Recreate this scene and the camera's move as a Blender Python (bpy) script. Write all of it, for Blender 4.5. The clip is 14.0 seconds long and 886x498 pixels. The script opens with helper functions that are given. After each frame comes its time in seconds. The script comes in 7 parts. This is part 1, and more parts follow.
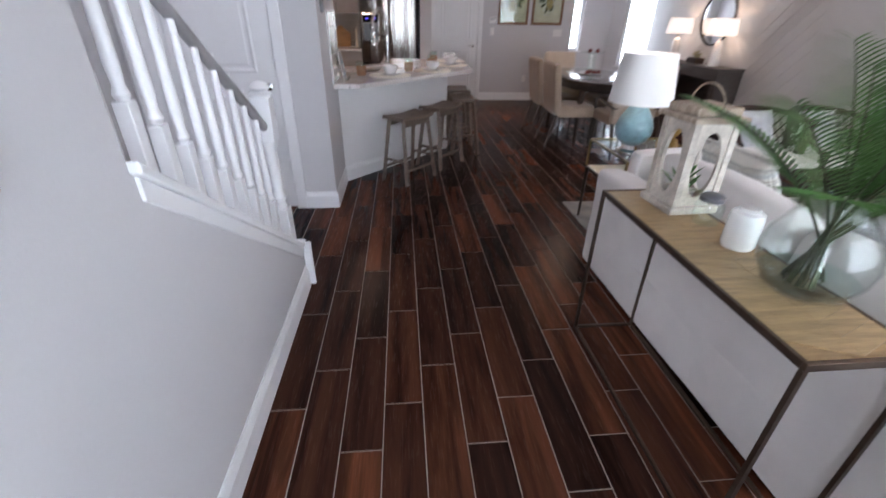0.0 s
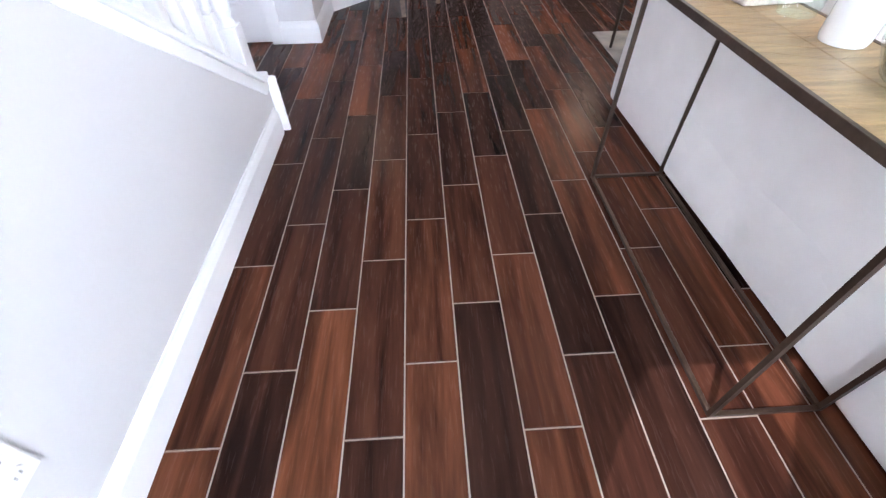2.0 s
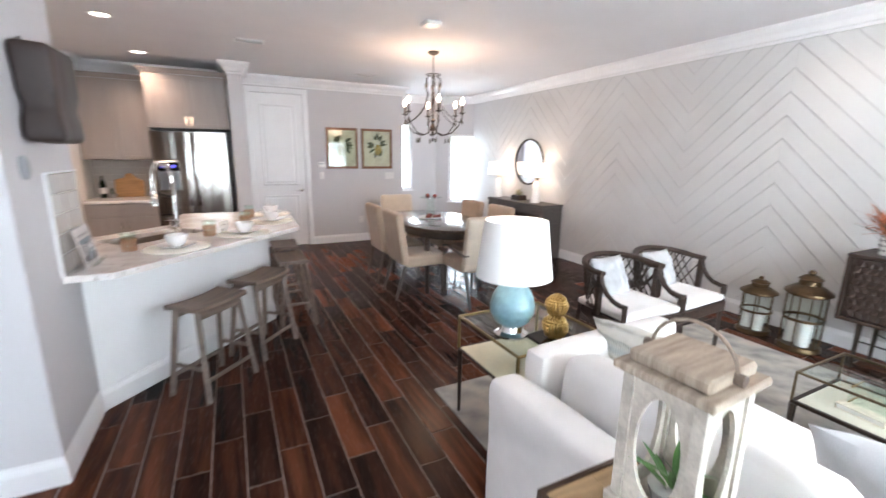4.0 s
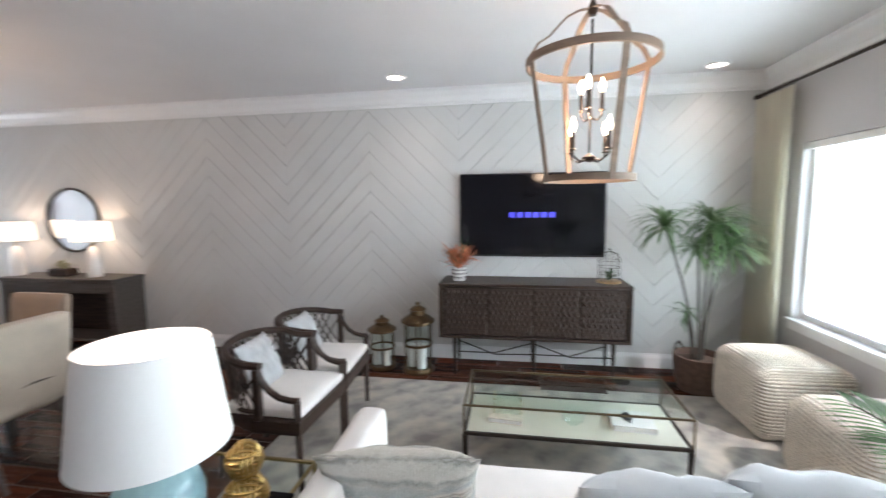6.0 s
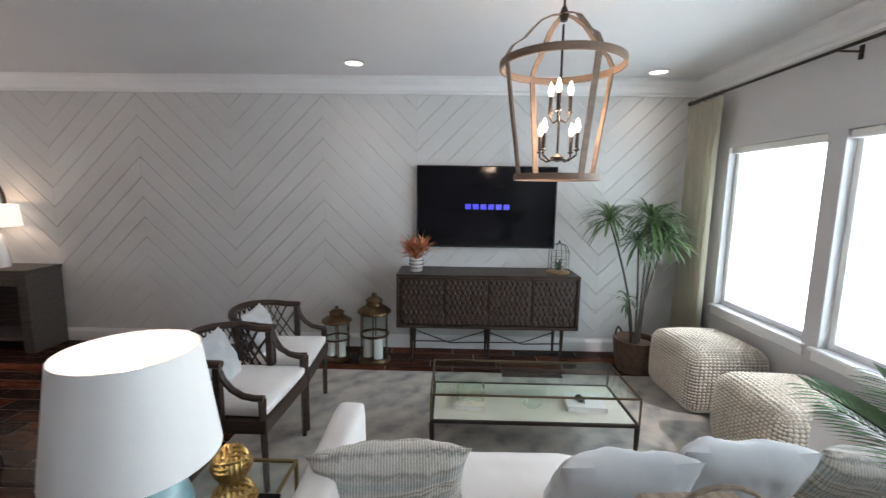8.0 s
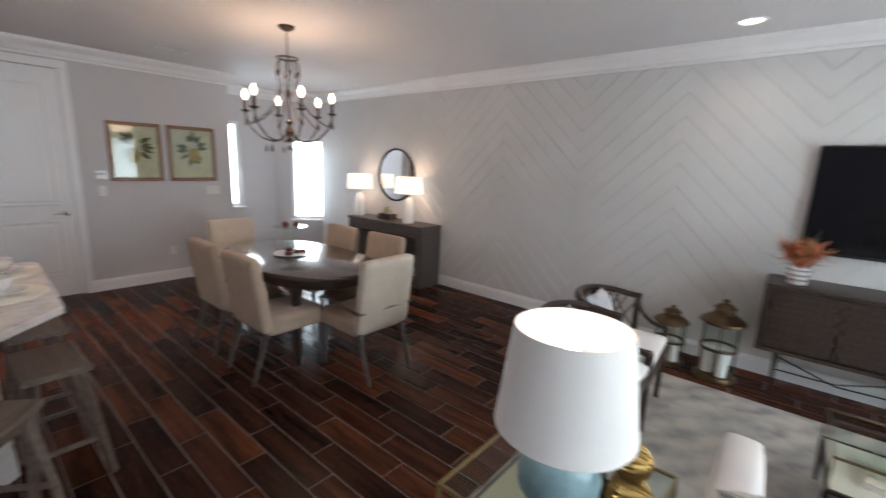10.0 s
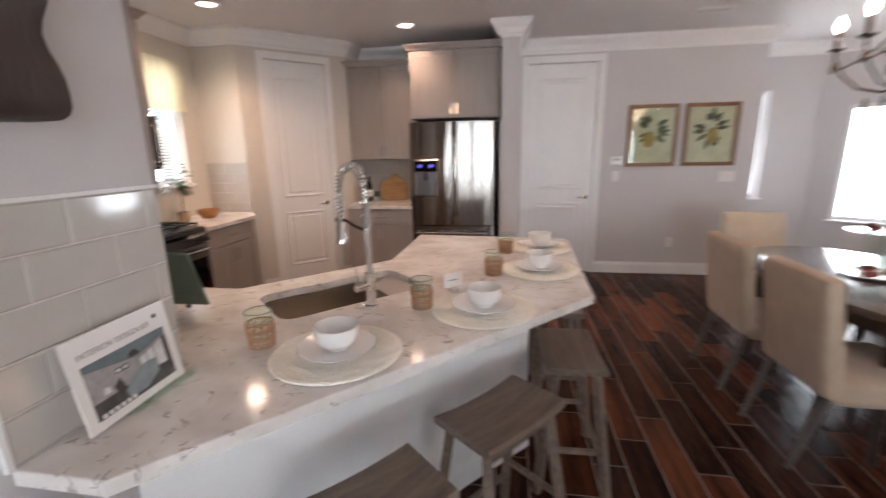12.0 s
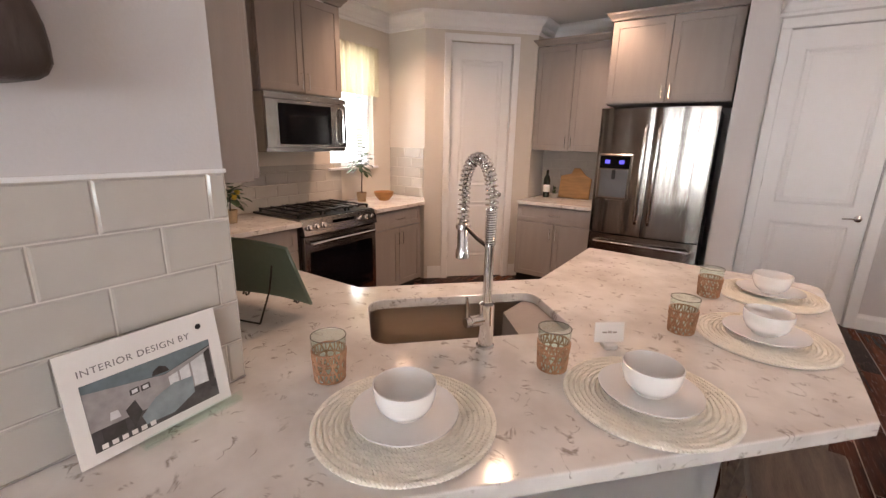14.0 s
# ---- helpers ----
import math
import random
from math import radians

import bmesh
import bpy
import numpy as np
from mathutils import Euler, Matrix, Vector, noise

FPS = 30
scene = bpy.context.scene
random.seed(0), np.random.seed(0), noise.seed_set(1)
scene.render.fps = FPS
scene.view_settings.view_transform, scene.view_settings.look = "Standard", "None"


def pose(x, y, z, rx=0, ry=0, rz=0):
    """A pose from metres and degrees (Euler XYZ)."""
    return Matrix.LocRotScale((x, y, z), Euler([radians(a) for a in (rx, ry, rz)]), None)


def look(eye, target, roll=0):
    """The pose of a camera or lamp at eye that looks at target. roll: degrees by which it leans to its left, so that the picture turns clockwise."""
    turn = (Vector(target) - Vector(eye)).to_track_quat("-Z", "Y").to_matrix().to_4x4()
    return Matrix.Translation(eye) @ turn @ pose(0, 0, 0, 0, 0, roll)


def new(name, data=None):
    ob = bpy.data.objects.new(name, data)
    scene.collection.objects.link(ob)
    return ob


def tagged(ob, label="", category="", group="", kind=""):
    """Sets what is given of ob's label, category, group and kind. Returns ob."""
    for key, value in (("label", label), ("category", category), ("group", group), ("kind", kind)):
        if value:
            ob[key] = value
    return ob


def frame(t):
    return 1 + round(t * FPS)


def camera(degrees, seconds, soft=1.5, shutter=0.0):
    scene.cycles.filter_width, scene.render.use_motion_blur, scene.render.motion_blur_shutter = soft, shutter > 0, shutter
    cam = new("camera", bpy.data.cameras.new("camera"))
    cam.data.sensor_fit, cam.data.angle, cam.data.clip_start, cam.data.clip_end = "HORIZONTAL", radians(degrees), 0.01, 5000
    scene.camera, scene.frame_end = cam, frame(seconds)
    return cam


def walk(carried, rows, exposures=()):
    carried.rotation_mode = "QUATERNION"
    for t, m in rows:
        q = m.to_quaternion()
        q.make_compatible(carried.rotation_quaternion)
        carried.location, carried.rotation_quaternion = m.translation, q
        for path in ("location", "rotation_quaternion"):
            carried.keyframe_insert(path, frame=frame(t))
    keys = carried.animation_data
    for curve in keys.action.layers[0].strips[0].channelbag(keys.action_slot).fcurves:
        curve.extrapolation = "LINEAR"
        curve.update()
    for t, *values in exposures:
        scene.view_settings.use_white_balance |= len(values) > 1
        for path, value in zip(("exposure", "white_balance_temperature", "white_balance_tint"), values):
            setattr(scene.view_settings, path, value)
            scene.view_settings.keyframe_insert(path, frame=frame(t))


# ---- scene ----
cam = camera(92.8, 14.0, soft=1.3, shutter=0.5)
PATH = [
    (0, (-4.749, -8.368, 1.392), (-4.577, -6.625, 0.426), 1.1),
    (0.5, (-4.642, -8.285, 1.262), (-4.632, -6.68, 0.066), 0.0),
    (1, (-4.605, -8.24, 1.133), (-4.567, -6.847, -0.302), 0.8),
    (1.5, (-4.608, -8.197, 1.141), (-4.583, -6.765, -0.255), -0.5),
    (2, (-4.608, -8.174, 1.125), (-4.55, -6.8, -0.328), -1.0),
    (2.5, (-4.604, -8.063, 1.254), (-4.413, -6.342, 0.253), -1.8),
    (2.7, (-4.586, -8.016, 1.318), (-4.344, -6.218, 0.475), -1.1),
    (4.8, (-4.417, -6.997, 1.586), (-2.999, -5.616, 1.296), 0.3),
    (5, (-4.384, -6.929, 1.6), (-2.834, -5.696, 1.319), 0.3),
    (5.5, (-4.255, -6.747, 1.603), (-2.454, -5.902, 1.399), -3.6),
    (6, (-4.197, -6.669, 1.58), (-2.235, -6.341, 1.37), -0.6),
    (6.5, (-4.234, -6.562, 1.604), (-2.253, -6.594, 1.33), -0.6),
    (7, (-4.23, -6.538, 1.624), (-2.254, -6.619, 1.323), -0.2),
    (7.2, (-4.214, -6.547, 1.619), (-2.238, -6.632, 1.323), 0.4),
    (9.5, (-4.295, -6.241, 1.625), (-2.513, -5.392, 1.304), 1.8),
    (10, (-4.289, -6.118, 1.631), (-2.79, -4.855, 1.234), 2.3),
    (10.5, (-4.167, -5.962, 1.604), (-3.013, -4.372, 1.232), 0.5),
    (11, (-4.117, -5.784, 1.565), (-3.339, -3.987, 1.158), -0.4),
    (11.5, (-4.222, -5.527, 1.502), (-3.907, -3.588, 1.124), 0.0),
    (12, (-4.347, -5.267, 1.495), (-4.652, -3.343, 1.042), -1.0),
    (12.5, (-4.389, -5.064, 1.455), (-5.134, -3.296, 0.892), -0.0),
    (13, (-4.336, -4.835, 1.476), (-5.336, -3.195, 0.917), 2.0),
    (13.5, (-4.332, -4.77, 1.481), (-5.39, -3.159, 0.947), 0.4),
    (14, (-4.347, -4.766, 1.491), (-5.433, -3.162, 0.993), 1.2),
]
EXPOSURES = [(0, -0.3, 6250, 26), (0.6, -0.05, 6200, 25), (1.0, 0.38, 6100, 24), (1.5, 0.8, 6100, 24), (2.0, 0.9, 6100, 24), (2.3, 1.08, 6150, 23), (2.7, 1.12, 6200, 21), (5, 0.36, 6250, 19), (6.0, 0.05, 6250, 18), (6.5, -0.2, 6250, 18), (7.2, -0.4, 6250, 18), (9.5, -0.47, 6250, 18), (10.0, -0.17, 6350, 19), (10.5, -0.15, 6400, 20), (12, 0.2, 6700, 24), (13, 0.27, 6950, 26), (14, 0.38, 7150, 27)]
walk(cam, [(t, look(eye, target, roll)) for t, eye, target, roll in PATH], EXPOSURES)

# ---- world and lights ----
world = bpy.data.worlds.new("world")
scene.world = world
world.use_nodes = True
sky = world.node_tree.nodes.new("ShaderNodeTexSky")
sky.sky_type, sky.sun_disc = "NISHITA", False
sky.sun_elevation, sky.sun_rotation = radians(50), radians(120)
world.node_tree.nodes["Background"].inputs["Strength"].default_value = 0.12
world.node_tree.links.new(sky.outputs[0], world.node_tree.nodes["Background"].inputs["Color"])
sun = new("sun", bpy.data.lights.new("sun", "SUN"))
sun.data.energy, sun.data.angle, sun.data.color = 2.5, radians(0.6), (1, 0.95, 0.88)
sun.matrix_world = look((0, 0, 0), (0.45, 0.6, -1.0))


def bulb(name, x, y, z, watts, color, radius=0.03):
    ob = new(name, bpy.data.lights.new(name, "POINT"))
    ob.data.energy, ob.data.color, ob.data.shadow_soft_size = watts, color, radius
    ob.location = (x, y, z)
    return ob


def spot(name, x, y, z, watts, color, degrees=140):
    ob = new(name, bpy.data.lights.new(name, "SPOT"))
    ob.data.energy, ob.data.color, ob.data.shadow_soft_size = watts, color, 0.05
    ob.data.spot_size, ob.data.spot_blend = radians(degrees), 1.0
    ob.location = (x, y, z)
    return ob


DAY = (0.86, 0.94, 1.0)


def daylight(x, y, z, w, h, target, watts):
    ob = new("window_daylight", bpy.data.lights.new("window_daylight", "AREA"))
    ob.data.shape, ob.data.size, ob.data.size_y = "RECTANGLE", w, h
    ob.data.energy, ob.data.color = watts, DAY
    ob.matrix_world = look((x, y, z), target)
    return ob


daylight(-1.31, 0.83, 1.5, 0.24, 1.2, (-1.31, -1.0, 1.3), 4)
daylight(-0.17, 0.475, 1.27, 0.44, 1.2, (-1.4, -1.0, 1.1), 4)
WARM = (1.0, 0.74, 0.5)
H = 2.69                                   # ceiling height
WINDOW_Y = -8.85                           # face of the window wall
PLANK_W, PLANK_L = 0.156, 0.622
CANS = [(-0.49, -5.645), (-0.3, -8.3), (-5.37, -0.9), (-6.8, -1.82), (-5.4, -2.45)]
for cx, cy in CANS:
    kitchen = cx < -4
    spot("downlight", cx, cy, H - 0.03, (30 if cy > -1 else 68) if kitchen else 9, (1, 0.73, 0.5) if kitchen else (1, 0.86, 0.72))
bulb("glow_lantern", -2.07, -7.022, 1.98, 18, WARM, 0.08)
bulb("glow_chandelier", -2.29, -2.65, 2.13, 21, (1, 0.68, 0.42), 0.2)
bulb("glow_lamp", -0.24, -1.03, 1.36, 3, WARM, 0.05)
bulb("glow_lamp", -0.24, -2.07, 1.36, 3, WARM, 0.05)


# ---- materials ----
def mat(name, color, rough=0.5, metal=0.0, var=0.12, scale=3.0, bump=0.05, bscale=90.0, stretch=(1, 1, 1), color2=None, gloss=0.5, emit=None, power=0.0, glass=0.0, sheen=0.0, coat=0.0):
    """Noise at two scales: a broad drift of tone and a fine grain that also drives the relief."""
    m = bpy.data.materials.new(name)
    m.use_nodes = True
    nt = m.node_tree
    n, l = nt.nodes, nt.links
    b = n["Principled BSDF"]
    b.inputs["Roughness"].default_value, b.inputs["Metallic"].default_value = rough, metal
    b.inputs["Specular IOR Level"].default_value = gloss
    b.inputs["Transmission Weight"].default_value = glass
    b.inputs["Sheen Weight"].default_value = sheen
    b.inputs["Coat Weight"].default_value = coat
    co, mp = n.new("ShaderNodeTexCoord"), n.new("ShaderNodeMapping")
    mp.inputs["Scale"].default_value = stretch
    l.new(co.outputs["Object"], mp.inputs["Vector"])
    big, fine = n.new("ShaderNodeTexNoise"), n.new("ShaderNodeTexNoise")
    big.inputs["Scale"].default_value, big.inputs["Detail"].default_value = scale, 4
    fine.inputs["Scale"].default_value, fine.inputs["Detail"].default_value = bscale, 3
    l.new(mp.outputs[0], big.inputs["Vector"]), l.new(mp.outputs[0], fine.inputs["Vector"])
    add = n.new("ShaderNodeMath")
    add.operation = "MULTIPLY_ADD"
    add.inputs[1].default_value = 0.35
    l.new(fine.outputs[0], add.inputs[0]), l.new(big.outputs[0], add.inputs[2])
    ramp = n.new("ShaderNodeValToRGB")
    lo = color2 or tuple(c * (1 - var) for c in color)
    hi = tuple(min(1, c * (1 + var * 0.6)) for c in color)
    ramp.color_ramp.elements[0].position, ramp.color_ramp.elements[1].position = 0.45, 0.9
    ramp.color_ramp.elements[0].color, ramp.color_ramp.elements[1].color = (*lo, 1), (*hi, 1)
    l.new(add.outputs[0], ramp.inputs[0]), l.new(ramp.outputs[0], b.inputs["Base Color"])
    if bump:
        bp = n.new("ShaderNodeBump")
        bp.inputs["Strength"].default_value, bp.inputs["Distance"].default_value = min(1, bump * 4), 0.004
        l.new(fine.outputs[0], bp.inputs["Height"]), l.new(bp.outputs[0], b.inputs["Normal"])
    rr = n.new("ShaderNodeMapRange")
    rr.inputs["To Min"].default_value, rr.inputs["To Max"].default_value = max(0.02, rough * 0.85), min(1, rough * 1.15)
    l.new(big.outputs[0], rr.inputs["Value"]), l.new(rr.outputs[0], b.inputs["Roughness"])
    if emit:
        b.inputs["Emission Color"].default_value, b.inputs["Emission Strength"].default_value = (*emit, 1), power
    return m


def clear_glass(name, tint=(0.95, 1, 0.98), rough=0.0):
    """Thin clear glass: sees straight through, mirrors at a slant."""
    m = bpy.data.materials.new(name)
    m.use_nodes = True
    n, l = m.node_tree.nodes, m.node_tree.links
    out = n["Material Output"]
    n.remove(n["Principled BSDF"])
    t, g, mix, lw = n.new("ShaderNodeBsdfTransparent"), n.new("ShaderNodeBsdfGlossy"), n.new("ShaderNodeMixShader"), n.new("ShaderNodeLayerWeight")
    t.inputs[0].default_value, g.inputs["Roughness"].default_value = (*tint, 1), rough
    pw, fr = n.new("ShaderNodeMath"), n.new("ShaderNodeMath")
    pw.operation, pw.inputs[1].default_value = "POWER", 4.5
    fr.operation, fr.inputs[1].default_value, fr.inputs[2].default_value = "MULTIPLY_ADD", 0.75, 0.035
    l.new(lw.outputs["Facing"], pw.inputs[0]), l.new(pw.outputs[0], fr.inputs[0])
    l.new(fr.outputs[0], mix.inputs[0]), l.new(t.outputs[0], mix.inputs[1]), l.new(g.outputs[0], mix.inputs[2]), l.new(mix.outputs[0], out.inputs[0])
    return m


def plank_material():
    """Glazed wood-look tile: every tile its own tone, streaks along its length."""
    m = bpy.data.materials.new("wood_look_tile")
    m.use_nodes = True
    n, l = m.node_tree.nodes, m.node_tree.links
    b = n["Principled BSDF"]
    b.inputs["Specular IOR Level"].default_value = 0.07
    geo, info, co = n.new("ShaderNodeNewGeometry"), n.new("ShaderNodeObjectInfo"), n.new("ShaderNodeNewGeometry")
    rnd = n.new("ShaderNodeMath")
    rnd.operation = "ADD"
    l.new(geo.outputs["Random Per Island"], rnd.inputs[0]), l.new(info.outputs["Random"], rnd.inputs[1])
    fract = n.new("ShaderNodeMath")
    fract.operation = "FRACT"
    l.new(rnd.outputs[0], fract.inputs[0])
    mul = n.new("ShaderNodeVectorMath")
    mul.operation = "MULTIPLY_ADD"
    mul.inputs[1].default_value = (17, 1.3, 1)
    off = n.new("ShaderNodeCombineXYZ")
    k = n.new("ShaderNodeMath")
    k.operation, k.inputs[1].default_value = "MULTIPLY", 57
    l.new(fract.outputs[0], k.inputs[0]), l.new(k.outputs[0], off.inputs[2]), l.new(k.outputs[0], off.inputs[0])
    l.new(co.outputs["Position"], mul.inputs[0]), l.new(off.outputs[0], mul.inputs[2])
    streak, fine = n.new("ShaderNodeTexNoise"), n.new("ShaderNodeTexNoise")
    streak.inputs["Scale"].default_value, streak.inputs["Detail"].default_value, streak.inputs["Distortion"].default_value = 1.0, 5, 0.5
    fine.inputs["Scale"].default_value, fine.inputs["Detail"].default_value = 9, 4
    l.new(mul.outputs[0], streak.inputs["Vector"]), l.new(mul.outputs[0], fine.inputs["Vector"])
    base = n.new("ShaderNodeValToRGB")
    e = base.color_ramp.elements
    e[0].position, e[0].color = 0.0, (0.029, 0.0136, 0.0103, 1)
    e[1].position, e[1].color = 1.0, (0.142, 0.051, 0.0265, 1)
    for p, c in ((0.35, (0.048, 0.0197, 0.0138, 1)), (0.7, (0.092, 0.0344, 0.02, 1))):
        e.new(p).color = c
    l.new(fract.outputs[0], base.inputs[0])
    ramp = n.new("ShaderNodeValToRGB")
    ramp.color_ramp.elements[0].position, ramp.color_ramp.elements[0].color = 0.36, (0.42, 0.4, 0.42, 1)
    ramp.color_ramp.elements[1].position, ramp.color_ramp.elements[1].color = 0.64, (1.5, 1.36, 1.25, 1)
    l.new(streak.outputs[0], ramp.inputs[0])
    mx = n.new("ShaderNodeMix")
    mx.data_type, mx.blend_type = "RGBA", "MULTIPLY"
    mx.inputs["Factor"].default_value = 1
    l.new(base.outputs[0], mx.inputs["A"]), l.new(ramp.outputs[0], mx.inputs["B"])
    mx2 = n.new("ShaderNodeMix")
    mx2.data_type, mx2.blend_type = "RGBA", "MULTIPLY"
    mx2.inputs["Factor"].default_value = 0.35
    l.new(mx.outputs["Result"], mx2.inputs["A"]), l.new(fine.outputs[0], mx2.inputs["B"])
    l.new(mx2.outputs["Result"], b.inputs["Base Color"])
    rr = n.new("ShaderNodeMapRange")
    rr.inputs["To Min"].default_value, rr.inputs["To Max"].default_value = 0.17, 0.34
    l.new(fine.outputs[0], rr.inputs["Value"]), l.new(rr.outputs[0], b.inputs["Roughness"])
    bp = n.new("ShaderNodeBump")
    bp.inputs["Strength"].default_value, bp.inputs["Distance"].default_value = 0.12, 0.002
    l.new(fine.outputs[0], bp.inputs["Height"]), l.new(bp.outputs[0], b.inputs["Normal"])
    return m


def quartz_material():
    """Pale quartz with short grey-brown veins."""
    m = bpy.data.materials.new("quartz")
    m.use_nodes = True
    n, l = m.node_tree.nodes, m.node_tree.links
    b = n["Principled BSDF"]
    b.inputs["Roughness"].default_value = 0.12
    co = n.new("ShaderNodeNewGeometry")
    cloud, vein, gate = n.new("ShaderNodeTexNoise"), n.new("ShaderNodeTexNoise"), n.new("ShaderNodeTexNoise")
    cloud.inputs["Scale"].default_value, cloud.inputs["Detail"].default_value = 6, 5
    vein.inputs["Scale"].default_value, vein.inputs["Detail"].default_value, vein.inputs["Distortion"].default_value = 12, 6, 1.2
    gate.inputs["Scale"].default_value, gate.inputs["Detail"].default_value = 21, 3
    for t in (cloud, vein, gate):
        l.new(co.outputs["Position"], t.inputs["Vector"])
    r1 = n.new("ShaderNodeValToRGB")
    e = r1.color_ramp.elements
    e[0].position, e[0].color, e[1].position, e[1].color = 0.468, (0, 0, 0, 1), 0.532, (0, 0, 0, 1)
    e.new(0.5).color = (1, 1, 1, 1)
    l.new(vein.outputs[0], r1.inputs[0])
    r2 = n.new("ShaderNodeMapRange")
    r2.inputs["From Min"].default_value, r2.inputs["From Max"].default_value = 0.53, 0.62
    l.new(gate.outputs[0], r2.inputs["Value"])
    mm = n.new("ShaderNodeMath")
    mm.operation = "MULTIPLY"
    l.new(r1.outputs[0], mm.inputs[0]), l.new(r2.outputs[0], mm.inputs[1])
    r3 = n.new("ShaderNodeValToRGB")
    r3.color_ramp.elements[0].position, r3.color_ramp.elements[0].color = 0.35, (0.62, 0.575, 0.54, 1)
    r3.color_ramp.elements[1].position, r3.color_ramp.elements[1].color = 0.65, (0.8, 0.765, 0.73, 1)
    l.new(cloud.outputs[0], r3.inputs[0])
    mx = n.new("ShaderNodeMix")
    mx.data_type = "RGBA"
    mx.inputs["B"].default_value = (0.33, 0.285, 0.25, 1)
    l.new(mm.outputs[0], mx.inputs["Factor"]), l.new(r3.outputs[0], mx.inputs["A"])
    l.new(mx.outputs["Result"], b.inputs["Base Color"])
    return m


M_WALL = mat("wall_paint", (0.59, 0.575, 0.58), 0.7, var=0.03, scale=1.5, bump=0.03, bscale=140)
# kitchen wall paint: the warm tint of tungsten light is mixed into it
M_WARM_WALL = mat("lamp_tinted_wall_paint", (0.64, 0.595, 0.535), 0.7, var=0.03, scale=1.5, bump=0.03, bscale=140)
M_TVWALL = mat("panel_paint", (0.62, 0.62, 0.61), 0.55, var=0.05, scale=2, bump=0.02, bscale=60)
M_GROOVE = mat("panel_groove", (0.4, 0.39, 0.375), 0.8, var=0.1, scale=4, bump=0)
M_WHITE = mat("white_trim", (0.82, 0.82, 0.82), 0.35, var=0.03, scale=3, bump=0.01)
M_CEIL = mat("ceiling_paint", (0.74, 0.73, 0.73), 0.85, var=0.03, scale=2, bump=0.06, bscale=120)
M_TILE = plank_material()
M_GROUT = mat("grout", (0.3, 0.24, 0.205), 0.85, var=0.15, scale=6, bump=0.05)
M_QUARTZ = quartz_material()
M_GLASS = clear_glass("clear_glass")
M_SINK = mat("brushed_sink_steel", (0.5, 0.45, 0.4), 0.3, 1.0, var=0.08, scale=3, bump=0.01, bscale=120, stretch=(0.1, 1, 1))
M_STEEL = mat("stainless_steel", (0.4, 0.372, 0.345), 0.19, 1.0, var=0.06, scale=2, bump=0.008, bscale=120, stretch=(1, 1, 0.05))
M_CHROME = mat("chrome", (0.75, 0.74, 0.73), 0.08, 1.0, var=0.03, bump=0)
M_BLACK = mat("black_plastic", (0.012, 0.012, 0.013), 0.3, var=0.2, bump=0.01)
M_SCREEN = mat("dark_screen", (0.004, 0.004, 0.006), 0.08, gloss=0.22, var=0.1, bump=0)
M_IRON = mat("dark_bronze", (0.05, 0.038, 0.03), 0.4, 0.7, var=0.25, scale=9, bump=0.03)
M_BRASS = mat("brass", (0.5, 0.36, 0.16), 0.28, 1.0, var=0.2, scale=9, bump=0.02)
M_DULLBRASS = mat("dull_brass", (0.3, 0.235, 0.11), 0.32, 1.0, var=0.25, scale=9, bump=0.02)
M_GOLD = mat("antique_gold", (0.42, 0.28, 0.1), 0.38, 1.0, var=0.25, scale=12, bump=0.03)
M_CABINET = mat("taupe_cabinet", (0.335, 0.29, 0.265), 0.42, var=0.07, scale=3, bump=0.02, stretch=(6, 6, 0.7))
M_WALNUT = mat("dark_walnut", (0.05, 0.032, 0.024), 0.42, gloss=0.28, var=0.35, scale=4, bump=0.05, bscale=50, stretch=(9, 1, 9), color2=(0.021, 0.014, 0.011))
M_STOOL = mat("weathered_wood", (0.17, 0.125, 0.095), 0.5, var=0.35, scale=4, bump=0.08, bscale=40, stretch=(1, 9, 9), color2=(0.09, 0.062, 0.047))
M_GREYWOOD = mat("grey_oak", (0.1, 0.084, 0.074), 0.45, gloss=0.3, var=0.3, scale=4, bump=0.06, bscale=50, stretch=(9, 1, 9))
M_OAK = mat("herringbone_oak", (0.42, 0.27, 0.13), 0.4, var=0.3, scale=5, bump=0.04, stretch=(2, 12, 4))
M_BEIGE = mat("beige_linen", (0.42, 0.315, 0.23), 0.9, var=0.12, scale=8, bump=0.1, bscale=260, sheen=0.2)
M_SOFA = mat("white_linen", (0.77, 0.73, 0.7), 0.9, var=0.07, scale=5, bump=0.025, bscale=420, sheen=0.2)
M_GREYFAB = mat("pale_grey_velvet", (0.46, 0.47, 0.48), 0.75, var=0.15, scale=5, bump=0.025, bscale=300, sheen=0.4)
M_SHADE = mat("lamp_shade", (0.85, 0.83, 0.8), 0.85, var=0.04, scale=8, bump=0.02, bscale=300, stretch=(1, 1, 0.08))
M_LITSHADE = mat("lit_lamp_shade", (0.85, 0.8, 0.72), 0.85, var=0.03, bump=0.03, emit=(1, 0.86, 0.68), power=1.2)
M_TEAL = mat("teal_glaze", (0.19, 0.33, 0.37), 0.3, var=0.3, scale=9, bump=0.12, bscale=38, coat=0.3)
M_CERAMIC = mat("white_ceramic", (0.8, 0.78, 0.76), 0.18, var=0.03, bump=0, coat=0.4)
M_WOVEN = mat("woven_cream", (0.72, 0.65, 0.55), 0.9, var=0.22, scale=30, bump=0.2, bscale=170)
M_GREEN = mat("leaf_green", (0.085, 0.21, 0.05), 0.45, var=0.4, scale=12, bump=0.02)
M_DARKGREEN = mat("dark_leaf", (0.05, 0.1, 0.04), 0.45, var=0.4, scale=12, bump=0.02)
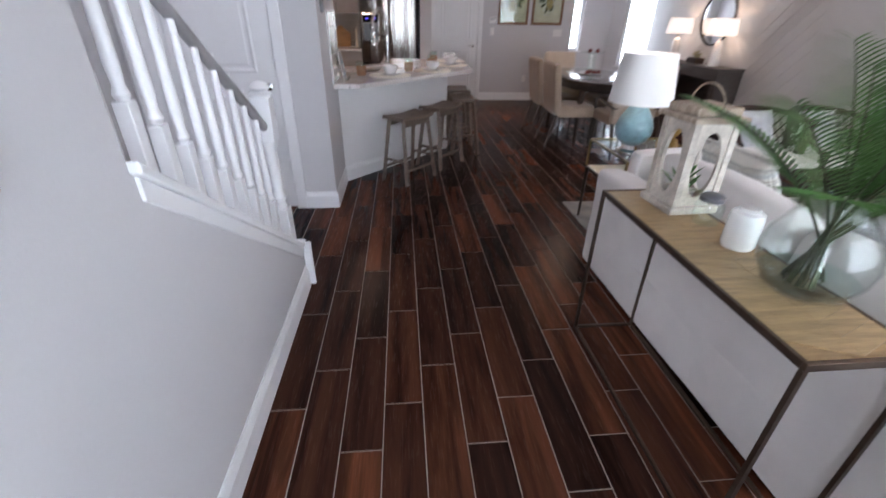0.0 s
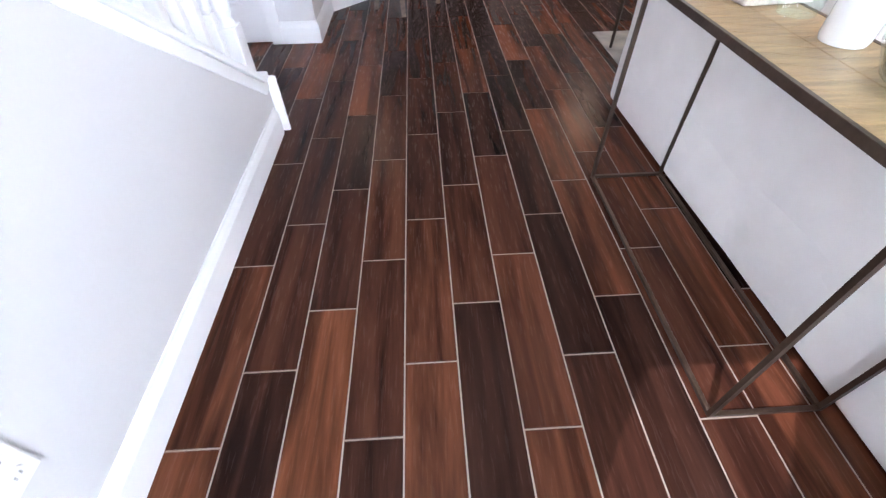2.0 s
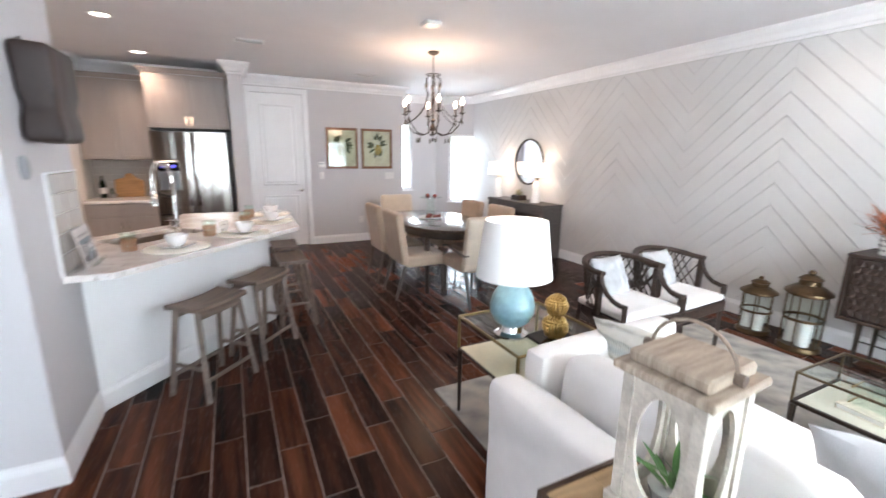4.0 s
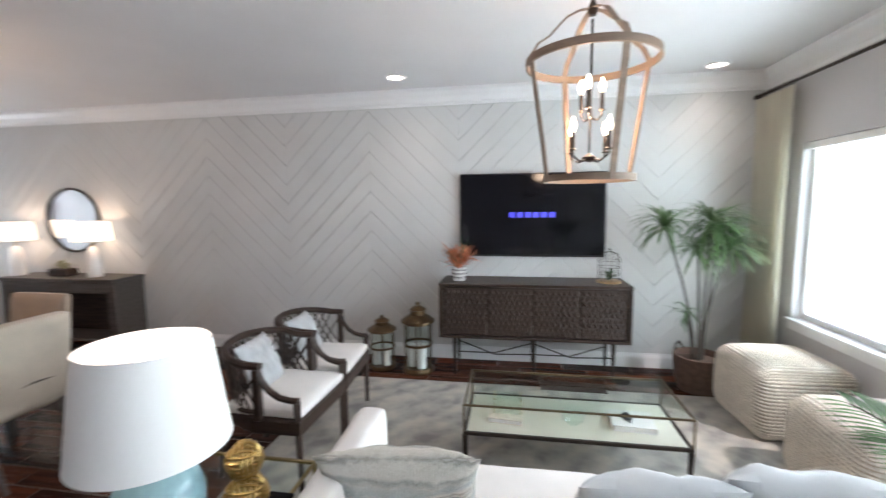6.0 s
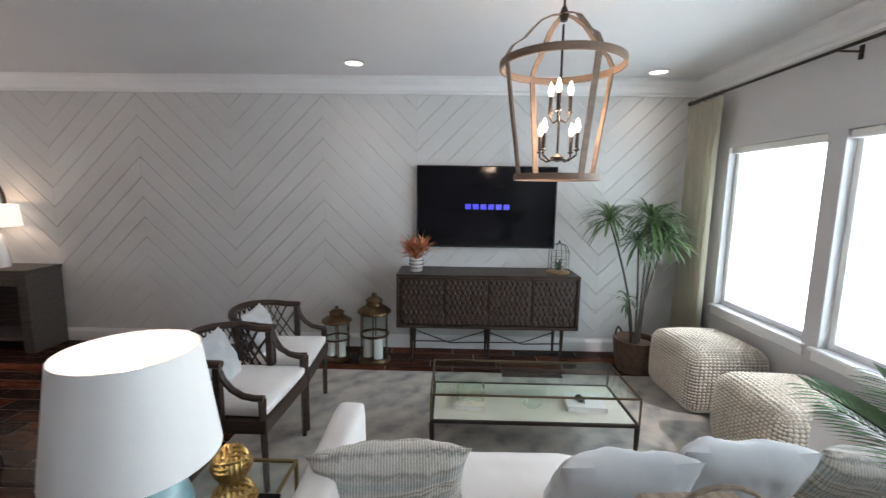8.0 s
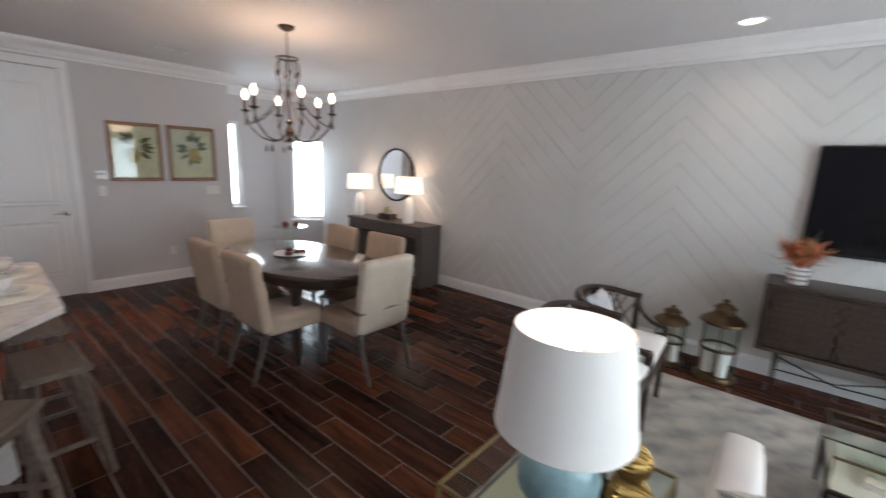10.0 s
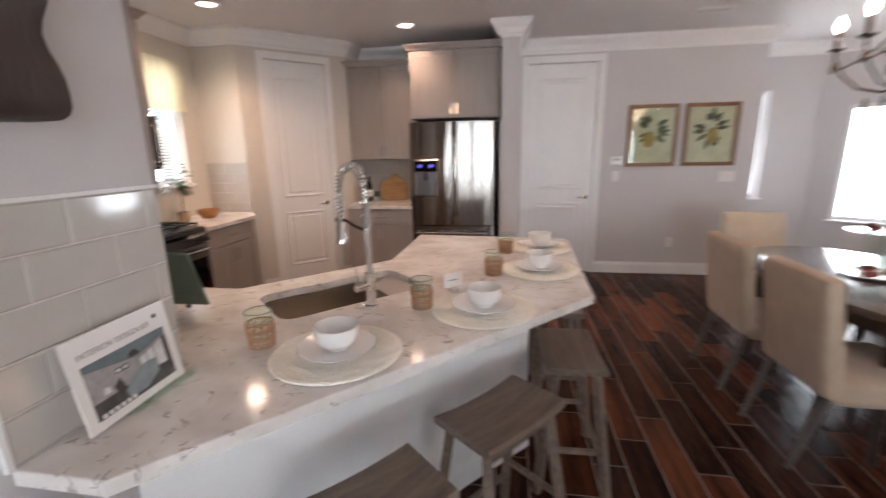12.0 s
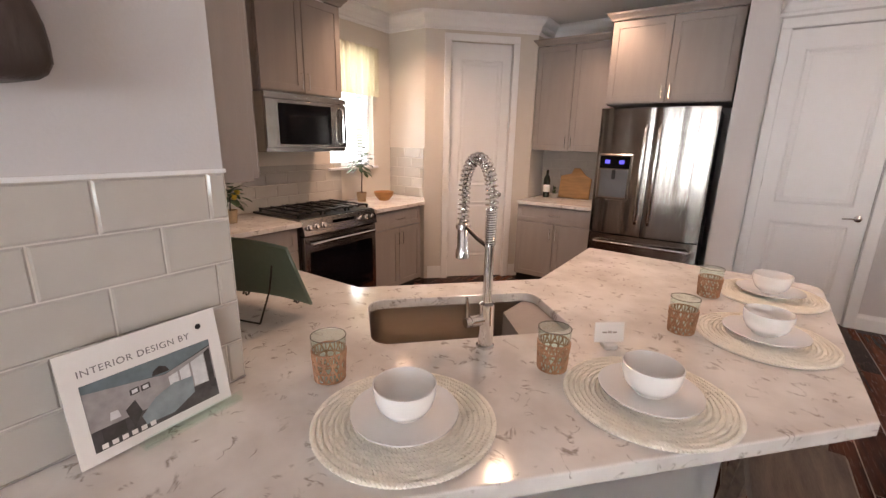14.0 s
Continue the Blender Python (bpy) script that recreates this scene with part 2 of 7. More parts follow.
M_BULB = mat("lit_bulb", (1, 0.9, 0.75), 0.4, var=0.02, bump=0, emit=(1, 0.8, 0.55), power=14)
M_CAN = mat("lit_lens", (1, 0.95, 0.85), 0.4, var=0.02, bump=0, emit=(1, 0.9, 0.75), power=9)


# ---- mesh helpers ----
def part(name, bm, material, parent=None, label="", smooth=False, m=None):
    me = bpy.data.meshes.new(name)
    bmesh.ops.recalc_face_normals(bm, faces=bm.faces)
    bm.to_mesh(me)
    bm.free()
    me.materials.append(material)
    if smooth:
        me.shade_smooth()
        me.set_sharp_from_angle(angle=radians(40))
    ob = new(name, me)
    if parent:
        ob.parent = parent
    if m is not None:
        ob.matrix_basis = m
    if label:
        ob["label"] = label
    return ob


def thing(name, label, category, x=0, y=0, z=0, turn=0, group="", kind=""):
    ob = new(name)
    ob.empty_display_size = 0.1
    ob.matrix_basis = pose(x, y, z, 0, 0, turn)
    return tagged(ob, label, category, group, kind)


def add_box(bm, x0, x1, y0, y1, z0, z1, bevel=0.0, seg=1):
    r = bmesh.ops.create_cube(bm, size=1, matrix=Matrix.LocRotScale(((x0 + x1) / 2, (y0 + y1) / 2, (z0 + z1) / 2), None, (abs(x1 - x0), abs(y1 - y0), abs(z1 - z0))))
    if bevel:
        bmesh.ops.bevel(bm, geom=list({e for v in r["verts"] for e in v.link_edges}), offset=bevel, segments=seg, affect="EDGES", profile=0.5)


def box(x0, x1, y0, y1, z0, z1, bevel=0.0, seg=1):
    bm = bmesh.new()
    add_box(bm, x0, x1, y0, y1, z0, z1, bevel, seg)
    return bm


def boxes(rows, bevel=0.0):
    bm = bmesh.new()
    for r in rows:
        add_box(bm, *r, bevel=bevel)
    return bm


def add_lathe(bm, profile, seg=24, x=0, y=0, z=0, closed=True):
    rings = []
    for r, h in profile:
        rings.append([bm.verts.new((x + r * math.cos(2 * math.pi * i / seg), y + r * math.sin(2 * math.pi * i / seg), z + h)) for i in range(seg)] if r > 1e-5 else [bm.verts.new((x, y, z + h))])
    for a, b in zip(rings, rings[1:]):
        for i in range(seg):
            j = (i + 1) % seg
            if len(a) == 1 and len(b) == 1:
                continue
            if len(a) == 1:
                bm.faces.new((a[0], b[i], b[j]))
            elif len(b) == 1:
                bm.faces.new((a[i], a[j], b[0]))
            else:
                bm.faces.new((a[i], a[j], b[j], b[i]))
    if closed:
        for ring in (rings[0], rings[-1]):
            if len(ring) > 2:
                bm.faces.new(ring)


def lathe(profile, seg=24, x=0, y=0, z=0, closed=True):
    bm = bmesh.new()
    add_lathe(bm, profile, seg, x, y, z, closed)
    return bm


def add_tube(bm, pts, r, seg=8, loop=False, taper=None, flat=1.0):
    """A bar of round section (flattened by flat) along the points."""
    pts = [Vector(p) for p in pts]
    n = len(pts)
    rings, up = [], None
    for i, p in enumerate(pts):
        a = pts[i - 1] if (i or loop) else p
        b = pts[(i + 1) % n] if (i < n - 1 or loop) else p
        d = (b - a).normalized()
        if up is None:
            up = d.orthogonal().normalized()
            if abs(d.z) < 0.9:
                up = (Vector((0, 0, 1)) - d * d.z).normalized()
        up = (up - d * up.dot(d)).normalized()
        side = d.cross(up)
        rr = r if taper is None else r + (taper - r) * i / (n - 1)
        rings.append([bm.verts.new(p + side * (rr * math.cos(2 * math.pi * k / seg + math.pi / seg)) + up * (rr * flat * math.sin(2 * math.pi * k / seg + math.pi / seg))) for k in range(seg)])
    for a, b in (zip(rings, rings[1:] + rings[:1]) if loop else zip(rings, rings[1:])):
        for k in range(seg):
            j = (k + 1) % seg
            bm.faces.new((a[k], a[j], b[j], b[k]))
    if not loop:
        bm.faces.new(rings[0]), bm.faces.new(rings[-1])


def tube(pts, r, seg=8, loop=False, taper=None, flat=1.0):
    bm = bmesh.new()
    add_tube(bm, pts, r, seg, loop, taper, flat)
    return bm


def prism(poly, z0, z1, bevel=0.0):
    """A flat outline in x, y raised from z0 to z1."""
    bm = bmesh.new()
    f = bm.faces.new([bm.verts.new((x, y, z0)) for x, y in poly])
    up = bmesh.ops.extrude_face_region(bm, geom=[f])
    bmesh.ops.translate(bm, verts=[v for v in up["geom"] if isinstance(v, bmesh.types.BMVert)], vec=(0, 0, z1 - z0))
    bmesh.ops.recalc_face_normals(bm, faces=bm.faces)
    if bevel:
        bmesh.ops.bevel(bm, geom=list(bm.edges), offset=bevel, segments=2, affect="EDGES", profile=0.5)
    return bm


def moulding(points, profile, loop=False):
    """Sweeps a section (offset to the left of the way, height) along a level polyline with mitred corners."""
    bm = bmesh.new()
    pts = [Vector((x, y)) for x, y in points]
    n = len(pts)
    rings = []
    for i, p in enumerate(pts):
        d0 = (p - pts[i - 1]).normalized() if (i or loop) else (pts[1] - p).normalized()
        d1 = (pts[(i + 1) % n] - p).normalized() if (i < n - 1 or loop) else d0
        n0, n1 = Vector((-d0.y, d0.x)), Vector((-d1.y, d1.x))
        mid = (n0 + n1).normalized()
        k = 1 / max(0.3, mid.dot(n0))
        rings.append([bm.verts.new((p.x + mid.x * o * k, p.y + mid.y * o * k, z)) for o, z in profile])
    for a, b in zip(rings, rings[1:]):
        for k in range(len(profile)):
            j = (k + 1) % len(profile)
            bm.faces.new((a[k], a[j], b[j], b[k]))
    bm.faces.new(rings[0]), bm.faces.new(rings[-1])
    return bm


def pillow_mesh(w, d, h, seed=0, puff=0.55, n=14, wrinkle=0.006):
    """A soft cushion, lying flat, with pinched corners and a few folds."""
    bm = bmesh.new()
    off = Vector((seed * 3.1, seed * 1.7, 0))
    sides = []
    for s in (1, -1):
        grid = []
        for i in range(n + 1):
            row = []
            for j in range(n + 1):
                u, v = 2 * i / n - 1, 2 * j / n - 1
                t = max(0, (1 - abs(u) ** 2.6) * (1 - abs(v) ** 2.6)) ** puff
                pull = 1 - 0.06 * (1 - abs(u) ** 3) * abs(v) ** 4 - 0.06 * (1 - abs(v) ** 3) * abs(u) ** 4
                w3 = noise.noise(Vector((u * 2.2, v * 2.2, s)) + off) * wrinkle * 2 + noise.noise(Vector((u * 7 + v * 2, v * 2.5, s)) + off) * wrinkle
                row.append(bm.verts.new((u * w / 2 * pull, v * d / 2 * pull, s * h / 2 * t + w3 * t)))
            grid.append(row)
        for i in range(n):
            for j in range(n):
                bm.faces.new((grid[i][j], grid[i + 1][j], grid[i + 1][j + 1], grid[i][j + 1]))
        sides.append(grid)
    bmesh.ops.remove_doubles(bm, verts=bm.verts, dist=0.0015)
    return bm


def soft_box(w, d, h, r=0.05, seed=0, n=10, wrinkle=0.006, crown=0.02):
    """An upholstered block, base at z 0, with rounded edges and a slightly crowned top."""
    bm = bmesh.new()
    bmesh.ops.create_cube(bm, size=2)
    bmesh.ops.subdivide_edges(bm, edges=bm.edges, cuts=n, use_grid_fill=True)
    off = Vector((seed * 2.3, seed * 5.1, seed))
    half = Vector((w / 2, d / 2, h / 2))
    for v in bm.verts:
        p = Vector((v.co.x * half.x, v.co.y * half.y, v.co.z * half.z))
        q = Vector([max(-half[k] + r, min(half[k] - r, p[k])) for k in range(3)])
        e = p - q
        p = q + (e.normalized() * r if e.length > 1e-6 else e)
        if v.co.z > 0.9:
            p.z += crown * (1 - v.co.x ** 2) * (1 - v.co.y ** 2)
        p += v.co.normalized() * (noise.noise(p * 5 + off) * wrinkle + noise.noise(p * 14 + off) * wrinkle * 0.4)
        v.co = p + Vector((0, 0, h / 2))
    return bm


def wall_with_holes(length, height, thick, holes):
    """A wall along x from 0, from y 0 back to thick, with openings (x0, x1, z0, z1) that go right through."""
    xs = sorted({0, length, *[h[0] for h in holes], *[h[1] for h in holes]})
    rows = []
    for a, b in zip(xs, xs[1:]):
        cut = sorted([(h[2], h[3]) for h in holes if h[0] <= a + 1e-6 and h[1] >= b - 1e-6])
        z = 0
        for z0, z1 in cut:
            if z0 > z + 1e-6:
                rows.append((a, b, 0, thick, z, z0))
            z = z1
        if z < height - 1e-6:
            rows.append((a, b, 0, thick, z, height))
    return boxes(rows)


# ---- the structure ----
def structure(name, label, category, bm, material):
    return tagged(part(name, bm, material), label, category, "", "structure")


structure("floor_bed", "grey-brown grout bed under the floor tiles", "floor", box(-7.75, 0.15, -9.1, 1.2, -0.12, -0.0022), M_GROUT)
structure("ceiling", "flat off-white painted ceiling", "ceiling", box(-7.75, 0.3, -9.15, 1.3, H, H + 0.1), M_CEIL)
wall_east = structure("wall_east", "pale grey wall clad in chevron boards", "wall", box(0.004, 0.15, -9.0, 0.3, 0, H), M_GROOVE)
# first two openings are for the unseen windows added for daylight
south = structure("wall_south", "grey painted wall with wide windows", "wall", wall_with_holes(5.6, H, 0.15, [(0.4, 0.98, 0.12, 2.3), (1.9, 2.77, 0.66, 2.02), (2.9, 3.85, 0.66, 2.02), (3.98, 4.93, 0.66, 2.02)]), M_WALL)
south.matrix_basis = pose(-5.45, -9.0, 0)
structure("wall_entry", "pale painted wall beside the stairs", "wall", box(-5.45, -5.325, -9.0, -7.46, 0, H), M_WALL)


def side_prism(poly, x0, x1, bevel=0.0):
    """An outline in y, z drawn out along x."""
    bm = prism(poly, x0, x1, bevel)
    bmesh.ops.transform(bm, matrix=Matrix(((0, 0, 1, 0), (1, 0, 0, 0), (0, 1, 0, 0), (0, 0, 0, 1))), verts=bm.verts)
    return bm


def front_prism(poly, y0, y1, bevel=0.0):
    """An outline in x, z drawn out along y."""
    bm = prism(poly, y0, y1, bevel)
    bmesh.ops.transform(bm, matrix=Matrix(((1, 0, 0, 0), (0, 0, 1, 0), (0, 1, 0, 0), (0, 0, 0, 1))), verts=bm.verts)
    return bm


STAIR_SLOPE = 0.7
structure("wall_stair", "low sloping white knee wall under the balustrade", "wall", side_prism([(-7.46, 0), (-6.24, 0), (-6.24, 0.28), (-6.3, 0.28), (-7.46, 0.28 + 1.16 * STAIR_SLOPE)], -5.45, -5.325), M_WALL)
structure("wall_west", "pale painted wall behind the stairs", "wall", box(-6.72, -6.6, -9.0, -4.42, 0, H), M_WALL)
closet = structure("wall_closet", "white painted wall with a panelled door", "wall", wall_with_holes(1.3, H, 0.12, [(0.1, 0.98, 0, 2.44)]), M_WALL)
closet.matrix_basis = pose(-6.6, -5.09, 0)
structure("wall_partition", "white painted wall end beside the counter", "wall", box(-5.42, -5.3, -4.97, -4.25, 0, H), M_WALL)
structure("wall_kitchen_south", "kitchen wall painted with a warm lamplight tint", "wall", box(-7.5, -5.42, -4.42, -4.3, 0, H), M_WARM_WALL)
kw = structure("wall_kitchen_west", "kitchen wall with a small window and a lamplight tint in its paint", "wall", wall_with_holes(3.3, H, 0.15, [(2.4, 2.98, 1.22, 2.3)]), M_WARM_WALL)
kw.matrix_basis = pose(-7.5, -4.42, 0, 0, 0, 90)
structure("wall_kitchen_return", "short painted wall beside the pantry", "wall", box(-7.65, -7.03, -1.18, -1.05, 0, H), M_WARM_WALL)
DIAG = math.degrees(math.atan2(0.795, 0.83))
pantry = structure("wall_pantry", "slanting painted wall with the pantry door", "wall", wall_with_holes(1.149, H, 0.12, [(0.26, 0.89, 0, 2.44)]), M_WARM_WALL)
pantry.matrix_basis = pose(-7.03, -1.18, 0, 0, 0, DIAG)
structure("wall_fridge_return", "short painted wall beside the cabinets", "wall", box(-6.32, -6.2, -0.385, 0.0, 0, H), M_WARM_WALL)
north = structure("wall_north", "greige painted wall with a white door", "wall", wall_with_holes(4.66, H, 0.15, [(2.18, 2.94, 0, 2.44)]), M_WALL)
north.matrix_basis = pose(-6.32, 0, 0)
structure("wall_stub", "narrow painted wall end beside the refrigerator", "wall", box(-4.44, -4.26, -0.85, 0, 0, H), M_WALL)
structure("wall_bay_side", "pale blue-lit painted bay wall", "wall", box(-1.81, -1.66, 0.15, 0.95, 0, H), M_WALL)
bay = structure("wall_bay_back", "pale painted bay wall with a narrow window", "wall", wall_with_holes(1.2, H, 0.15, [(0.2, 0.5, 0.83, 2.15)]), M_WALL)
bay.matrix_basis = pose(-1.66, 0.8, 0)
BAYA = math.degrees(math.atan2(-0.5, 0.6))
bay2 = structure("wall_bay_slant", "slanting painted bay wall with a window", "wall", wall_with_holes(0.9, H, 0.15, [(0.27, 0.81, 0.58, 1.95)]), M_WALL)
bay2.matrix_basis = pose(-0.6, 0.8, 0, 0, 0, BAYA)
for nm, r in (("wall_behind_door", (-4.3, -3.2, 0.5, 0.55)), ("wall_behind_closet", (-6.6, -5.42, -4.5, -4.46))):
    structure(nm, "plain wall closing the space behind a door", "wall", box(*r, 0, H), M_WALL)
structure("ground", "pale sunlit ground outside the windows", "ground", box(-60, 60, -60, 60, -0.4, -0.2), mat("pale_ground", (0.5, 0.5, 0.46), 0.9, var=0.3, scale=0.6, bump=0.1))

CROWN = [(0, H - 0.15), (0.012, H - 0.15), (0.016, H - 0.128), (0.03, H - 0.118), (0.05, H - 0.075), (0.085, H - 0.045), (0.098, H - 0.03), (0.1, H - 0.001), (0, H - 0.001)]
BASE = [(0, 0.001), (0.016, 0.001), (0.016, 0.1), (0.011, 0.118), (0.006, 0.128), (0.005, 0.14), (0, 0.14)]
ROOM = [(-0.012, -8.85), (-0.012, 0.3), (-0.6, 0.8), (-1.66, 0.8), (-1.66, 0), (-4.26, 0), (-4.26, -0.85), (-4.44, -0.85), (-4.44, 0), (-6.2, 0), (-6.2, -0.385), (-7.03, -1.18), (-7.5, -1.18), (-7.5, -4.3), (-5.42, -4.3), (-5.42, -4.25), (-5.3, -4.25), (-5.3, -5.09), (-6.6, -5.09)]
structure("crown_trim", "white stepped crown moulding", "moulding", moulding(ROOM, CROWN), M_WHITE)
structure("crown_trim", "white stepped crown moulding", "moulding", moulding([(-5.325, -7.47), (-5.325, -8.85), (-0.013, -8.85)], CROWN), M_WHITE)
for run in ([(-0.012, -8.85), (-0.012, 0.3), (-0.6, 0.8), (-1.66, 0.8), (-1.66, 0), (-3.3, 0)], [(-5.3, -4.47), (-5.3, -5.09), (-5.545, -5.09)],
            [(-5.325, -6.26), (-5.325, -8.85), (-0.012, -8.85)], [(-4.22, 0), (-4.26, 0), (-4.26, -0.85), (-4.44, -0.85)], [(-6.33, -0.51), (-6.2, -0.385)], [(-7.0, -1.155), (-6.88, -1.04)]):
    structure("baseboard", "tall white baseboard with a moulded top", "baseboard", moulding(run, BASE), M_WHITE)


def panel_door(name, label, w, h, m, lever=True, hinge_left=True, casing=0.08, thick=0.12):
    """A two-panel door in its casing: along x from 0 to w, face towards -y, in a wall that starts at y 0."""
    d = tagged(new(name), label, "door", "", "structure")
    d.matrix_basis = m
    bm = boxes([(0.004, w - 0.004, 0.02, 0.055, 0.006, h - 0.004)], 0.002)
    part("leaf", bm, M_WHITE, d)
    for z0, z1 in ((0.24, 0.86), (1.02, h - 0.16)):
        bm = bmesh.new()
        x0, x1 = w * 0.15, w - w * 0.15
        ring = [(0.0, 0.019), (0.012, 0.013), (0.026, 0.017), (0.034, 0.023), (0.042, 0.022), (0.058, 0.016)]
        loops = [[bm.verts.new((a, y, b)) for a, b in ((x0 + o, z0 + o), (x1 - o, z0 + o), (x1 - o, z1 - o), (x0 + o, z1 - o))] for o, y in ring]
        for a, b in zip(loops, loops[1:]):
            for k in range(4):
                bm.faces.new((a[k], a[(k + 1) % 4], b[(k + 1) % 4], b[k]))
        bm.faces.new(loops[-1])
        part("raised_panel", bm, M_WHITE, d)
    c = casing
    for nm, bm in (("casing", boxes([(-c, -0.002, -0.018, -0.001, 0, h + 0.002)], 0.004)), ("casing", boxes([(w + 0.002, w + c, -0.018, -0.001, 0, h + 0.002)], 0.004)), ("casing", boxes([(-c, w + c, -0.018, -0.001, h + 0.0025, h + c)], 0.004)),
                   ("jamb", boxes([(-0.001, 0.003, 0, thick, 0, h), (w - 0.003, w + 0.001, 0, thick, 0, h)]))):
        part(nm, bm, M_WHITE, d)
    kx, s = (w - 0.07, -1) if hinge_left else (0.07, 1)
    bm = lathe([(0.028, 0), (0.026, 0.008), (0.012, 0.012), (0.011, 0.045), (0.0, 0.047)], 16)
    bmesh.ops.transform(bm, matrix=pose(kx, 0.019, 0.93, 90), verts=bm.verts)
    add_tube(bm, [(kx, -0.026, 0.93), (kx + s * 0.05, -0.032, 0.932), (kx + s * 0.105, -0.03, 0.926)], 0.0085, 8, taper=0.006)
    part("lever_handle", bm, M_CHROME, d, "polished lever handle", True)
    hx = 0.0 if hinge_left else w
    for z in (0.22, 1.2, h - 0.22):
        part("hinge", lathe([(0.007, -0.045), (0.007, 0.045)], 8, hx, 0.012, z), M_CHROME, d, "steel hinge")
    return d


panel_door("door_1", "closed white two-panel interior door", 0.76, 2.44, pose(-4.14, 0, 0))
panel_door("door_2", "closed white pantry door with two panels", 0.63, 2.44, pose(-7.03, -1.18, 0, 0, 0, DIAG) @ pose(0.26, 0, 0), casing=0.07)
panel_door("door_3", "closed white closet door under the stairs", 0.88, 2.44, pose(-6.5, -5.09, 0))


def window(name, label, w, h, m, thick=0.15, casing=False, bars=0):
    """A window in an opening along x from 0 to w; the room is towards -y."""
    d = tagged(new(name), label, "window", "", "structure")
    d.matrix_basis = m
    f = 0.045
    part("window_frame", boxes([(0, f, 0.06, 0.11, 0, h), (w - f, w, 0.06, 0.11, 0, h), (f, w - f, 0.06, 0.11, 0, f), (f, w - f, 0.06, 0.11, h - f, h)], 0.003), M_WHITE, d)
    pane = part("pane", box(f - 0.005, w - f + 0.005, 0.082, 0.086, f - 0.005, h - f + 0.005), M_GLASS, d, "clear glass pane")
    pane.visible_shadow = False
    part("window_sill", box(-0.04, w + 0.04, -0.035, 0.058, -0.025, -0.001, 0.006, 2), M_WHITE, d)
    if casing:
        part("window_apron", box(-0.03, w + 0.03, -0.014, -0.001, -0.09, -0.027, 0.003), M_WHITE, d)
    return d


window("window_1", "bright living room window in a white frame", 0.95, 1.36, pose(-0.52, WINDOW_Y, 0.66, 0, 0, 180), casing=True)
window("window_2", "bright living room window in a white frame", 0.95, 1.36, pose(-1.6, WINDOW_Y, 0.66, 0, 0, 180), casing=True)
# unseen third window, added beneath the rod for more daylight
window("added_window_6", "bright living room window in a white frame", 0.87, 1.36, pose(-2.68, WINDOW_Y, 0.66, 0, 0, 180), casing=True)
# unseen window, added to bring daylight into the entry hall
window("added_entry_window", "unseen tall window added to light the entry", 0.58, 2.18, pose(-4.47, WINDOW_Y, 0.12, 0, 0, 180))
window("window_3", "narrow bright bay window with a white sill", 0.3, 1.32, pose(-1.46, 0.8, 0.83))
window("window_4", "bright bay window with a white sill", 0.54, 1.37, pose(-0.6, 0.8, 0.58, 0, 0, BAYA) @ pose(0.27, 0, 0))
window("window_5", "small kitchen window with white blinds", 0.58, 1.08, pose(-7.5, -2.02, 1.22, 0, 0, 90))


# ---- stairs ----
def balustrade():
    """White turned balusters on the sloping knee wall, with a grey rail and a newel post."""
    t = thing("balustrade", "white turned balusters under a sloping grey handrail", "railing", -5.387, -6.3, 0.28)
    top = lambda y: 0.30 + (-6.3 - y) * STAIR_SLOPE - 0.28
    part("wall_cap", side_prism([(0.05, -0.002), (0.05, 0.03), (0.0, 0.03), (-1.155, 0.03 + 1.155 * STAIR_SLOPE), (-1.155, 1.155 * STAIR_SLOPE - 0.002), (0.0, -0.002)], -0.085, 0.085, 0.006), M_WHITE, t)
    part("skirt_trim", side_prism([(0.05, -0.05), (0.05, -0.004), (0.0, -0.004), (-1.15, 1.15 * STAIR_SLOPE - 0.004), (-1.15, 1.15 * STAIR_SLOPE - 0.06), (0.0, -0.06)], 0.061, 0.072, 0.003), M_WHITE, t)
    part("end_board", box(-0.075, 0.105, 0.061, 0.078, -0.279, -0.002, 0.004), M_WHITE, t)
    prof = [(0.019, 0), (0.019, 0.19), (0.012, 0.2), (0.02, 0.215), (0.013, 0.235), (0.0165, 0.28), (0.015, 0.38), (0.0115, 0.55), (0.0105, 0.64)]
    for k in range(10):
        y = -0.13 - k * 0.108
        bm = boxes([(-0.019, 0.019, -0.019, 0.019, -0.03, 0.2)], 0.003)
        add_lathe(bm, prof[1:], 12)
        part("baluster", bm, M_WHITE, t, m=pose(0, y, 0.033 - y * STAIR_SLOPE), smooth=True)
    z0 = 0.67
    rail = bmesh.new()
    add_tube(rail, [(0, -0.03, z0 - 0.02), (0, -1.155, z0 + 1.125 * STAIR_SLOPE)], 0.021, 10, flat=0.9)
    part("handrail", rail, mat("grey_rail", (0.3, 0.29, 0.29), 0.4, var=0.1), t, "grey painted handrail", True)
    bm = boxes([(-0.042, 0.042, -0.042, 0.042, 0.031, 0.24), (-0.042, 0.042, -0.042, 0.042, 0.58, 0.78)], 0.004)
    add_lathe(bm, [(0.036, 0.24), (0.026, 0.27), (0.04, 0.3), (0.03, 0.33), (0.034, 0.38), (0.028, 0.54), (0.04, 0.56), (0.036, 0.59)], 16)
    add_lathe(bm, [(0.05, 0.78), (0.052, 0.792), (0.03, 0.805), (0.045, 0.82), (0.03, 0.84), (0.0, 0.85)], 16)
    part("newel_post", bm, M_WHITE, t, smooth=True)
    return t


balustrade()


